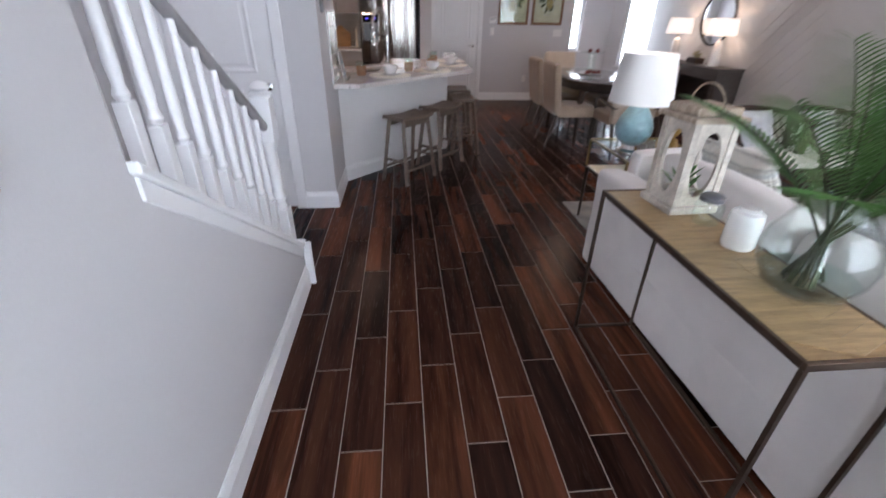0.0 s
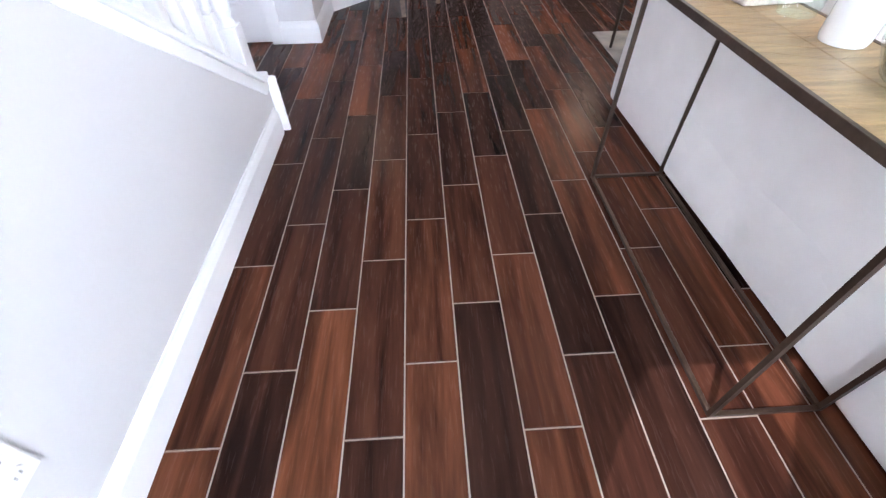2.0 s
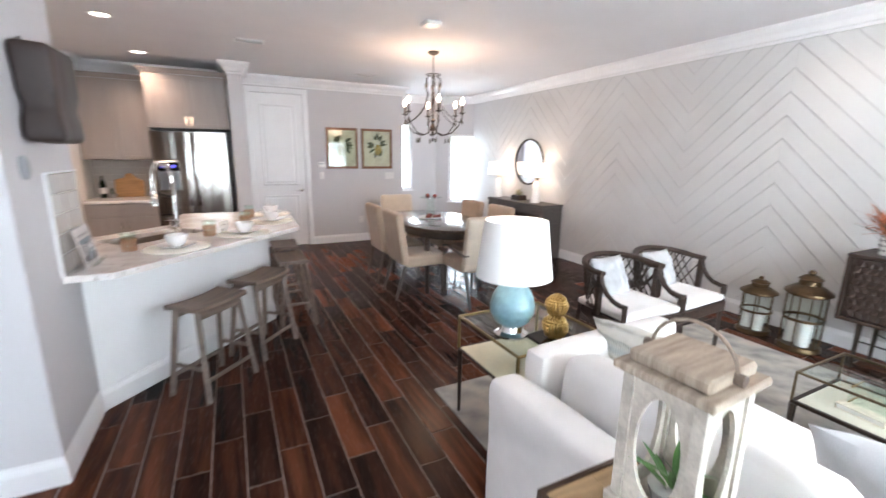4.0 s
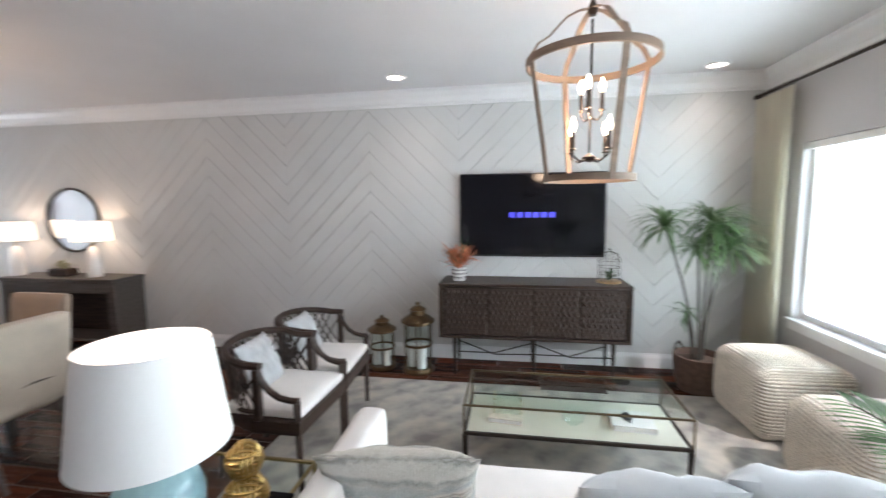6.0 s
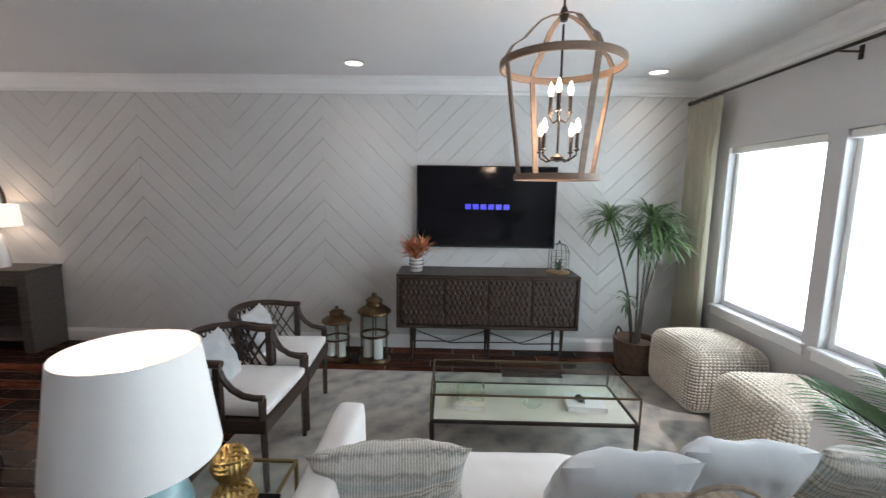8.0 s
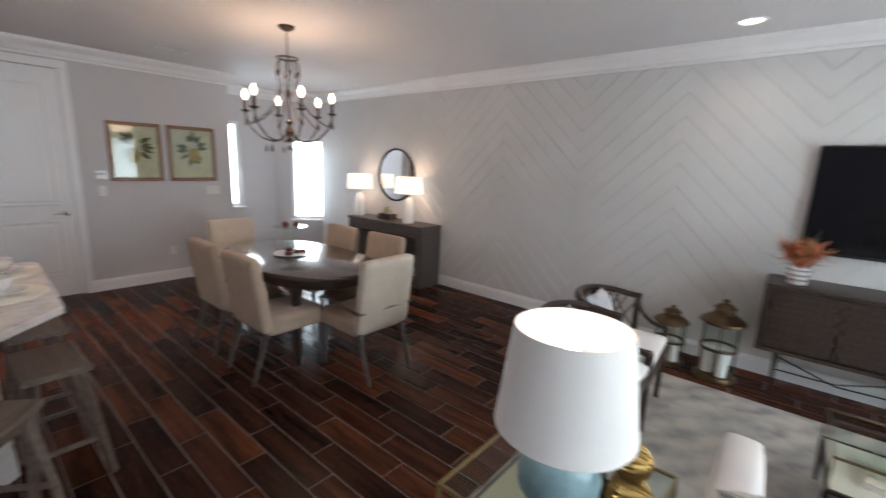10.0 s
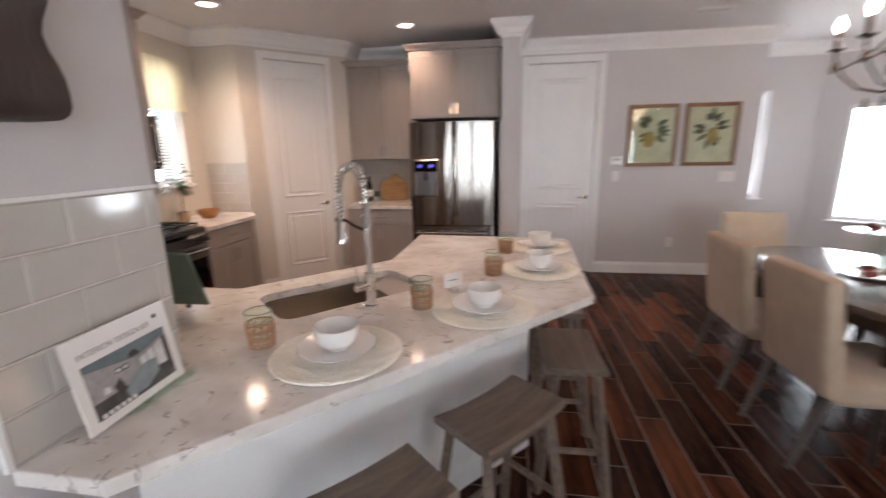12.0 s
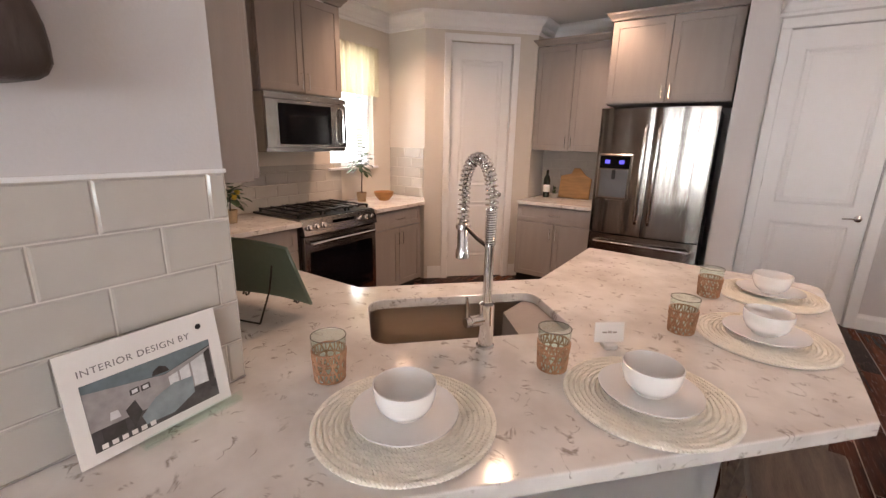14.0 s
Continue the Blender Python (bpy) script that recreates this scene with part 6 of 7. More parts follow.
def faucet():
    t = thing("faucet", "tall chrome spring kitchen faucet beside the sink", "faucet", -4.882, -3.742, CT, 152)
    part("post", lathe([(0.027, 0), (0.027, 0.006), (0.0225, 0.01), (0.0225, 0.135), (0.014, 0.142), (0.0135, 0.31), (0, 0.312)], 24), M_CHROME, t, smooth=True)
    part("valve_body", tube([(0, 0.0, 0.088), (0, 0.055, 0.088)], 0.0165, 14), M_CHROME, t, smooth=True)
    part("valve_cap", tube([(0, 0.0555, 0.088), (0, 0.072, 0.088)], 0.0145, 14), M_CHROME, t, smooth=True)
    part("lever", tube([(0, 0.064, 0.095), (0, 0.066, 0.13), (-0.002, 0.07, 0.165)], 0.006, 8, taper=0.004), M_CHROME, t, smooth=True)
    reach = 0.15
    path = [Vector((0, 0, 0.31)), Vector((0, 0, 0.4))] + [Vector((reach / 2 - reach / 2 * math.cos(a), 0, 0.44 + 0.105 * math.sin(a))) for a in [math.pi * k / 14 for k in range(15)]] + [Vector((reach, 0, 0.4)), Vector((reach, 0, 0.345))]
    part("hose", tube(path, 0.007, 8), M_CHROME, t, smooth=True)
    lens = [0]
    for a, b in zip(path, path[1:]):
        lens.append(lens[-1] + (b - a).length)

    def coil(s0, s1, turns, radius, wire, name, label):
        pts, n = [], turns * 14
        for i in range(n):
            s = s0 + (s1 - s0) * i / (n - 1)
            k = max(j for j in range(len(lens) - 1) if lens[j] <= s + 1e-9)
            f = (s - lens[k]) / (lens[k + 1] - lens[k])
            p, d = path[k].lerp(path[k + 1], min(1, f)), (path[k + 1] - path[k]).normalized()
            u = Vector((0, 1, 0))
            w = d.cross(u)
            a = i / n * 2 * math.pi * turns
            pts.append(p + (u * math.cos(a) + w * math.sin(a)) * radius)
        part(name, tube(pts, wire, 5), M_CHROME, t, label, True)
    coil(0, 0.1, 15, 0.0135, 0.0031, "grip_coil", "tight chrome coil")
    coil(0.1, lens[-1] * 0.995, 28, 0.0158, 0.0027, "spring", "coiled chrome spring")
    part("spray_head", lathe([(0.01, 0.36), (0.0135, 0.352), (0.0135, 0.345), (0.0175, 0.34), (0.0175, 0.265), (0.021, 0.258), (0.021, 0.235), (0.012, 0.232), (0, 0.232)], 20, reach), M_CHROME, t, smooth=True)
    part("holder_arm", tube([(0, 0, 0.3), (0.07, 0, 0.315), (reach - 0.02, 0, 0.335)], 0.0062, 8), M_IRON, t)
    part("holder_ring", lathe([(0.0185, 0.328), (0.023, 0.328), (0.023, 0.342), (0.0185, 0.342), (0.0185, 0.328)], 20, reach, closed=False), M_CHROME, t)


faucet()


def raised_front(x0, x1, z0, z1, y):
    """A cabinet door or drawer front with a bevelled frame and a raised field, facing -y."""
    bm = box(x0, x1, y, y + 0.018, z0, z1, 0.002)
    f = min(0.055, (z1 - z0) * 0.28, (x1 - x0) * 0.3)
    loops = []
    for o, yy in ((f, y - 0.0005), (f + 0.008, y + 0.007), (f + 0.018, y + 0.007), (f + 0.032, y + 0.001)):
        loops.append([bm.verts.new(p) for p in ((x0 + o, yy, z0 + o), (x1 - o, yy, z0 + o), (x1 - o, yy, z1 - o), (x0 + o, yy, z1 - o))])
    o = f - 0.001
    rim = [bm.verts.new(p) for p in ((x0 + 0.003, y - 0.005, z0 + 0.003), (x1 - 0.003, y - 0.005, z0 + 0.003), (x1 - 0.003, y - 0.005, z1 - 0.003), (x0 + 0.003, y - 0.005, z1 - 0.003))]
    rim0 = [bm.verts.new((v.co.x, y + 0.0001, v.co.z)) for v in rim]
    inner = [bm.verts.new(p) for p in ((x0 + o, y - 0.005, z0 + o), (x1 - o, y - 0.005, z0 + o), (x1 - o, y - 0.005, z1 - o), (x0 + o, y - 0.005, z1 - o))]
    seq = [rim0, rim, inner] + loops
    for a, b in zip(seq, seq[1:]):
        for k in range(4):
            bm.faces.new((a[k], a[(k + 1) % 4], b[(k + 1) % 4], b[k]))
    bm.faces.new(loops[-1])
    return bm


def pull(parent, x, y, z, upright=True, ln=0.11):
    d = Vector((0, 0, ln / 2)) if upright else Vector((ln / 2, 0, 0))
    c = Vector((x, y, z))
    out = Vector((0, -0.026, 0))
    part("handle", tube([c - d, c - d + out, c + d + out, c + d], 0.0045, 6), M_CHROME, parent, "slim brushed bar handle")


def cabinet(name, label, w, d, z0, z1, m, doors=2, drawer=False, upper=False, cornice=False):
    """Back at y 0, front at y -d, from x 0 to w."""
    t = thing(name, label, "cabinet", 0, 0, 0)
    t.matrix_basis = m
    toe = 0.0 if upper else 0.1
    part("carcass", box(0.001, w - 0.001, -d + 0.02, -0.002, z0 + toe, z1, 0.001), M_CABINET, t)
    if toe:
        part("toe_kick", box(0.001, w - 0.001, -d + 0.08, -0.01, z0, z0 + toe - 0.001), M_BLACK, t)
    top = z1 - 0.008
    if drawer:
        part("drawer_front", raised_front(0.008, w - 0.008, z1 - 0.17, top, -d), M_CABINET, t)
        pull(t, w / 2, -d - 0.005, z1 - 0.09, False)
        top = z1 - 0.18
    dw = (w - 0.012) / doors
    for k in range(doors):
        x0 = 0.006 + k * dw
        dr = part("door", raised_front(x0 + 0.002, x0 + dw - 0.002, z0 + toe + 0.006, top, -d), M_CABINET, t)
        hx = x0 + dw - 0.03 if (k % 2 == 0 and doors > 1) else x0 + 0.03
        pull(dr, hx, -d - 0.005, (z0 + 0.09) if upper else top - 0.1)
    if cornice:
        c = [(-0.002, z1 + 0.001), (0.012, z1 + 0.001), (0.02, z1 + 0.02), (0.045, z1 + 0.045), (0.05, z1 + 0.06), (-0.002, z1 + 0.06)]
        part("cornice", moulding([(0, 0), (0, -d), (w, -d), (w, 0)][::-1], c), M_CABINET, t)
    return t


R90 = lambda y: pose(-7.5, y, 0, 0, 0, 90)
cabinet("base_cabinet", "taupe base cabinet with a drawer and two doors", 0.68, 0.6, 0, 0.862, R90(-2.09), 2, True)
cabinet("base_cabinet", "taupe base cabinet beside the range", 0.5, 0.6, 0, 0.862, R90(-3.38), 1, True)
cabinet("base_cabinet", "taupe base cabinet with a drawer and two doors", 0.83, 0.64, 0, 0.862, pose(-6.2, 0, 0), 2, True)
cabinet("upper_cabinet", "taupe upper cabinet above the microwave", 0.76, 0.35, 1.81, 2.5, R90(-2.93), 2, False, True, True)
cabinet("upper_cabinet", "taupe upper cabinet with two raised-panel doors", 0.79, 0.37, 1.41, 2.43, pose(-6.2, 0, 0), 2, False, True, True)
cabinet("upper_cabinet", "taupe deep cabinet above the refrigerator", 0.95, 0.68, 1.83, 2.5, pose(-5.405, 0, 0), 2, False, True, True)
cabinet("upper_cabinet", "tall taupe upper cabinet with a plain end panel", 2.04, 0.235, 1.37, 2.5, pose(-5.445, -4.3, 0, 0, 0, 180), 4, False, True, True)
cabinet("base_cabinet", "taupe base cabinet under the worktop", 0.6, 0.62, 0, 0.862, pose(-5.56, -4.3, 0, 0, 0, 180), 2, True)
for poly, lab in (([(-7.495, -2.09), (-6.86, -2.09), (-6.86, -1.4), (-7.03, -1.185), (-7.495, -1.185)], "pale quartz counter right of the range"), ([(-7.495, -3.598), (-6.86, -3.598), (-6.86, -2.87), (-7.495, -2.87)], "pale quartz counter beside the range"), ([(-6.195, -0.002), (-6.195, -0.67), (-5.375, -0.67), (-5.375, -0.002)], "pale quartz counter beside the refrigerator")):
    c = thing("counter_slab", lab, "worktop", 0, 0, 0)
    part("slab", prism(poly, 0.865, CT, 0.003), M_QUARTZ, c)


def cooking_range():
    t = thing("range", "stainless gas range with black grates", "range", -7.49, -2.478, 0, 90)
    w, d = 0.38, 0.61
    part("body", box(-w, w, -d + 0.03, 0, 0.02, 0.885, 0.003), M_STEEL, t)
    part("cooktop", box(-w, w, -d + 0.02, 0, 0.886, 0.912, 0.004), M_BLACK, t)
    part("control_panel", side_prism([(-d - 0.03, 0.79), (-d + 0.029, 0.79), (-d + 0.029, 0.9), (-d + 0.005, 0.908)], -w, w, 0.003), M_STEEL, t)
    part("display", box(-0.1, 0.13, -d - 0.02, -d - 0.005, 0.83, 0.875), M_SCREEN, t, m=pose(0, 0.008, 0))
    for x in (-0.33, -0.26, -0.19, 0.2, 0.27, 0.34):
        bm = lathe([(0.022, 0), (0.022, 0.006), (0.018, 0.008), (0.017, 0.03), (0, 0.031)], 16)
        bmesh.ops.transform(bm, matrix=pose(x, -d - 0.014, 0.847, 74), verts=bm.verts)
        part("knob", bm, M_CHROME, t, "steel control knob", True)
    part("oven_door", box(-w + 0.004, w - 0.004, -d - 0.012, -d + 0.029, 0.2, 0.78, 0.004), M_STEEL, t)
    part("oven_window", box(-w + 0.05, w - 0.05, -d - 0.015, -d - 0.0125, 0.26, 0.66), M_SCREEN, t, "dark glass window")
    part("oven_handle", tube([(-0.33, -d - 0.012, 0.725), (-0.33, -d - 0.05, 0.73), (0.33, -d - 0.05, 0.73), (0.33, -d - 0.012, 0.725)], 0.011, 8), M_CHROME, t, smooth=True)
    part("drawer", box(-w + 0.004, w - 0.004, -d - 0.008, -d + 0.029, 0.04, 0.19, 0.004), M_STEEL, t)
    for gx in (-0.25, 0, 0.25):
        bm = bmesh.new()
        for k in (-1, 0, 1):
            add_box(bm, gx - 0.115, gx + 0.115, -0.3 + k * 0.2 - 0.006, -0.3 + k * 0.2 + 0.006, 0.93, 0.945)
            add_box(bm, gx + k * 0.105 - 0.006, gx + k * 0.105 + 0.006, -0.55, -0.06, 0.93, 0.945)
        for sx in (-1, 1):
            for yy in (-0.54, -0.07):
                add_box(bm, gx + sx * 0.105 - 0.006, gx + sx * 0.105 + 0.006, yy - 0.006, yy + 0.006, 0.9125, 0.931)
        part("grate", bm, M_BLACK, t, "black cast-iron grate")
        for yy in (-0.42, -0.18):
            part("burner", lathe([(0.045, 0.9125), (0.045, 0.922), (0.03, 0.928), (0, 0.928)], 18, gx, yy), M_IRON, t)


cooking_range()
mw = thing("microwave", "stainless over-range microwave with a dark door", "microwave", -7.498, -2.56, 1.385, 90)
part("body", box(-0.375, 0.375, -0.38, 0, 0, 0.415, 0.003), M_STEEL, mw)
part("door", box(-0.375, 0.375, -0.4, -0.381, 0.03, 0.37, 0.004), M_STEEL, mw)
part("window", box(-0.27, 0.21, -0.403, -0.4005, 0.055, 0.345), M_SCREEN, mw, "dark glass window")
part("vent_grille", box(-0.375, 0.375, -0.398, -0.381, 0.375, 0.414), M_STEEL, mw)
part("handle", tube([(0.31, -0.4, 0.06), (0.31, -0.435, 0.08), (0.31, -0.435, 0.32), (0.31, -0.4, 0.34)], 0.011, 8), M_CHROME, mw, smooth=True)


def refrigerator():
    t = thing("refrigerator", "stainless french-door refrigerator with water dispenser", "refrigerator", -4.935, -0.02, 0)
    w, f = 0.43, -0.91
    part("body", box(-w + 0.005, w - 0.005, -0.84, 0, 0.03, 1.77, 0.004), M_BLACK, t, "black cabinet sides")
    part("kick_plate", box(-w + 0.01, w - 0.01, -0.83, -0.1, 0, 0.0295), M_BLACK, t)

    def door(name, x0, x1, z0, z1):
        bm = bmesh.new()
        n = 28
        for i in range(n + 1):
            u = i / n
            x = x0 + (x1 - x0) * u
            bow = 0.028 * (1 - ((x) / w) ** 2) + 0.006 * (1 - (2 * u - 1) ** 8) + 0.0034 * math.sin(11 * u + x0 * 5) + 0.0007 * math.sin(27 * u)
            for z in (z0, z1):
                bm.verts.new((x, f + 0.034 - bow, z))
                bm.verts.new((x, -0.845, z))
        bm.verts.ensure_lookup_table()
        for i in range(n):
            a, b = 4 * i, 4 * i + 4
            v = bm.verts
            bm.faces.new((v[a], v[b], v[b + 2], v[a + 2])), bm.faces.new((v[a + 1], v[a + 3], v[b + 3], v[b + 1]))
            bm.faces.new((v[a], v[a + 1], v[b + 1], v[b])), bm.faces.new((v[a + 2], v[b + 2], v[b + 3], v[a + 3]))
        v = bm.verts
        e = 4 * n
        bm.faces.new((v[0], v[2], v[3], v[1])), bm.faces.new((v[e], v[e + 1], v[e + 3], v[e + 2]))
        return part(name, bm, M_STEEL, t, smooth=True)
    dl = door("left_door", -w, -0.003, 0.73, 1.78)
    dr = door("right_door", 0.003, w, 0.73, 1.78)
    fz = door("freezer_drawer", -w, w, 0.05, 0.72)
    for s, d in ((-1, dl), (1, dr)):
        x = s * 0.05
        part("handle", tube([(x, f + 0.0, 0.84), (x, f - 0.05, 0.88), (x, f - 0.058, 1.2), (x, f - 0.05, 1.6), (x, f + 0.0, 1.64)], 0.013, 10), M_CHROME, d, "long chrome bar handle", True)
    part("handle", tube([(-0.38, f + 0.02, 0.65), (-0.36, f - 0.045, 0.655), (0.36, f - 0.045, 0.655), (0.38, f + 0.02, 0.65)], 0.013, 10), M_CHROME, fz, "long chrome bar handle", True)
    part("dispenser_surround", boxes([(-0.4, -0.13, f - 0.006, f + 0.02, 1.03, 1.41)], 0.006), M_STEEL, dl)
    part("dispenser_display", box(-0.385, -0.145, f - 0.009, f - 0.0065, 1.29, 1.395), M_SCREEN, dl, "black control display")
    part("dispenser_recess", box(-0.375, -0.155, f - 0.008, f - 0.0065, 1.05, 1.28), mat("grey_recess", (0.16, 0.16, 0.165), 0.3, 0.6), dl)
    part("indicator", boxes([(-0.345, -0.305, f - 0.011, f - 0.0095, 1.33, 1.36), (-0.23, -0.19, f - 0.011, f - 0.0095, 1.33, 1.36)]), blue, dl, "glowing blue indicators")
    part("spout", box(-0.28, -0.25, f - 0.02, f - 0.0085, 1.2, 1.28, 0.003), M_BLACK, dl)


refrigerator()

# window dressing in the kitchen
val = thing("valance", "cream striped fabric valance above the kitchen window", "valance", -7.46, -1.675, 0, 90)
M_VAL = mat("cream_stripe", (0.66, 0.6, 0.47), 0.9, var=0.2, scale=6, bump=0.05, stretch=(8, 1, 0.2))
bm = bmesh.new()
for i in range(61):
    u = i / 60
    for z in (1.9, 2.35):
        bm.verts.new((-0.27 + 0.54 * u, -0.02 + 0.014 * math.sin(u * 2 * math.pi * 7), z))
bm.verts.ensure_lookup_table()
for i in range(60):
    bm.faces.new((bm.verts[2 * i], bm.verts[2 * i + 2], bm.verts[2 * i + 3], bm.verts[2 * i + 1]))
bmesh.ops.solidify(bm, geom=list(bm.faces), thickness=0.004)
part("gathered_cloth", bm, M_VAL, val, smooth=True)
part("rod", tube([(-0.3, 0.012, 2.32), (0.3, 0.012, 2.32)], 0.008, 8), M_WHITE, val)
sl = thing("window_blinds", "white slatted blinds in the kitchen window", "blinds", -7.52, -1.73, 1.27, 90)
for k in range(24):
    part("blind_slat", box(-0.24, 0.24, -0.012, 0.012, -0.0008, 0.0008), M_WHITE, sl, m=pose(0, 0, k * 0.027, 22))

# things on the counters
def small_tree(x, y, z, h, seed, fruit=None, name="potted_tree"):
    t = thing(name, "small leafy potted plant on the counter", "plant", x, y, z)
    part("pot", lathe([(0, 0), (0.04, 0), (0.05, 0.09), (0.044, 0.09), (0.042, 0.075), (0, 0.075)], 20), mat("clay_pot", (0.4, 0.28, 0.17), 0.8, var=0.2, scale=12, bump=0.08), t, smooth=True)
    part("trunk", tube([(0, 0, 0.07), (0.01, 0, h * 0.5), (0, 0.01, h * 0.8)], 0.006, 6, taper=0.003), M_WALNUT, t)
    rnd = random.Random(seed)
    bm = bmesh.new()
    for k in range(52):
        a, e, r = rnd.uniform(0, 6.28), rnd.uniform(-0.5, 1.3), rnd.uniform(0.01, 0.09)
        p = Vector((r * math.cos(a), r * math.sin(a), h * 0.74 + r * math.sin(e) * 2.2))
        leaf_strip(bm, p, Vector((math.cos(a), math.sin(a), 0)), e * 0.7, 0.08, 0.04, 0.8, 4)
    part("leaves", bm, M_DARKGREEN, t, "glossy green leaves")
    if fruit:
        for k in range(4):
            a = k * 1.7
            bm = bmesh.new()
            bmesh.ops.create_icosphere(bm, subdivisions=2, radius=0.022)
            part("lemon", bm, fruit, t, m=pose(0.07 * math.cos(a), 0.07 * math.sin(a), h * 0.75 + 0.02 * k), smooth=True)


small_tree(-7.3, -1.83, CT + 0.0005, 0.46, 3)
small_tree(-7.22, -3.19, CT + 0.0005, 0.25, 8, mat("lemon_skin", (0.6, 0.42, 0.05), 0.5))
wb = thing("wooden_bowl", "small orange-brown wooden bowl on the counter", "bowl", -7.22, -1.6, CT + 0.0005)
part("bowl", lathe([(0, 0.0), (0.05, 0), (0.09, 0.05), (0.1, 0.085), (0.094, 0.085), (0.083, 0.05), (0.045, 0.01), (0, 0.01)], 28), mat("honey_wood", (0.42, 0.2, 0.07), 0.5, var=0.25, scale=8, stretch=(1, 1, 6)), wb, smooth=True)
cb = thing("cutting_board", "honey-coloured wooden cutting board leaning on the wall", "cutting board", -5.78, -0.11, CT + 0.001)
part("board", front_prism([(-0.17, 0), (0.17, 0), (0.17, 0.22), (0.1, 0.26), (0.03, 0.33), (-0.03, 0.33), (-0.06, 0.27), (-0.17, 0.24)], -0.012, 0.012, 0.004), mat("maple", (0.46, 0.25, 0.1), 0.5, var=0.25, scale=5, stretch=(1, 1, 7)), cb, m=pose(0, 0, 0, -12))
bt = thing("wine_bottle", "dark glass wine bottle with a paper label", "bottle", -6.06, -0.2, CT + 0.0005)
part("bottle", lathe([(0, 0), (0.036, 0), (0.037, 0.19), (0.03, 0.22), (0.014, 0.25), (0.013, 0.3), (0, 0.3)], 24), mat("bottle_glass", (0.015, 0.02, 0.012), 0.08, var=0.1, bump=0), bt, smooth=True)
part("paper_label", lathe([(0.0375, 0.06), (0.0378, 0.06), (0.0378, 0.14), (0.0375, 0.14)], 24, closed=False), M_SHADE, bt)
sp = thing("small_planter", "small grey bowl with a green succulent", "planter", -5.96, -0.22, CT + 0.0005)
part("bowl", lathe([(0, 0), (0.035, 0), (0.05, 0.055), (0, 0.05)], 20), mat("grey_stone", (0.35, 0.35, 0.34), 0.7), sp, smooth=True)
part("succulent", spiky_head(0, 0, 0.05, 22, 0.06, 0.018, 0.4, 61, 0.2, 1.8), M_DARKGREEN, sp)
bs = thing("cookbook", "cream cookbook standing beside the refrigerator", "book", -5.5, -0.2, CT + 0.001, 8)
part("cover", box(-0.015, 0.015, -0.1, 0.1, 0, 0.27, 0.002), mat("cream_cover", (0.6, 0.52, 0.38), 0.6), bs)


M_STRAW = mat("bleached_straw", (0.9, 0.85, 0.75), 0.85, var=0.07, scale=45, bump=0.15, bscale=220)


def place_setting(x, y, turn):
    z = CT + 0.0005
    t = thing("placemat", "oval cream woven placemat on the worktop", "placemat", x, y, z, turn, "place settings")
    part("backing", lathe([(0, 0.0), (0.176, 0.0), (0.18, 0.003), (0, 0.004)], 48), M_STRAW, t, m=pose(0, 0, 0) @ Matrix.Diagonal((1.08, 1.02, 1, 1)))
    for k in range(15):
        r = 0.188 - 0.0125 * k
        if r < 0.03:
            break
        n = max(16, int(2 * math.pi * r / 0.0085))
        bm = bmesh.new()
        for s in (0, 1):
            pts = []
            for i in range(n * 2):
                a = math.pi * i / n
                w = math.sin(math.pi * i / 2 + math.pi * s)
                q = r - 0.004 + 0.0032 * w
                pts.append(((q + 0.008) * math.cos(a), q * math.sin(a), 0.0062 + 0.0017 * math.cos(math.pi * i / 2 + math.pi * s)))
            add_tube(bm, pts, 0.0042, 5, True, flat=0.8)
        part("braid", bm, M_STRAW, t, "coiled cream braid", True)
    p = thing("plate", "round white ceramic side plate", "plate", x, y, z + 0.0125, turn, "place settings")
    part("plate", lathe([(0, 0.0), (0.06, 0), (0.075, 0.004), (0.116, 0.016), (0.116, 0.019), (0.073, 0.008), (0, 0.006)], 40), M_CERAMIC, p, smooth=True)
    b = thing("bowl", "white ribbed ceramic bowl on a plate", "bowl", x, y, z + 0.0192, turn, "place settings")
    bm = lathe([(0, 0.0), (0.034, 0), (0.036, 0.006), (0.05, 0.015), (0.06, 0.03), (0.0655, 0.05), (0.068, 0.074), (0.065, 0.075), (0.061, 0.05), (0.052, 0.026), (0.035, 0.013), (0.0, 0.01)], 48)
    part("bowl", bm, M_CERAMIC, b, smooth=True)


place_setting(-4.853, -4.152, 45)
place_setting(-4.435, -3.745, 40)
place_setting(-4.19, -3.17, 95)
place_setting(-4.155, -2.66, 95)


M_RIM = mat("thick_glass_edge", (0.2, 0.19, 0.17), 0.08, var=0.1, bump=0)


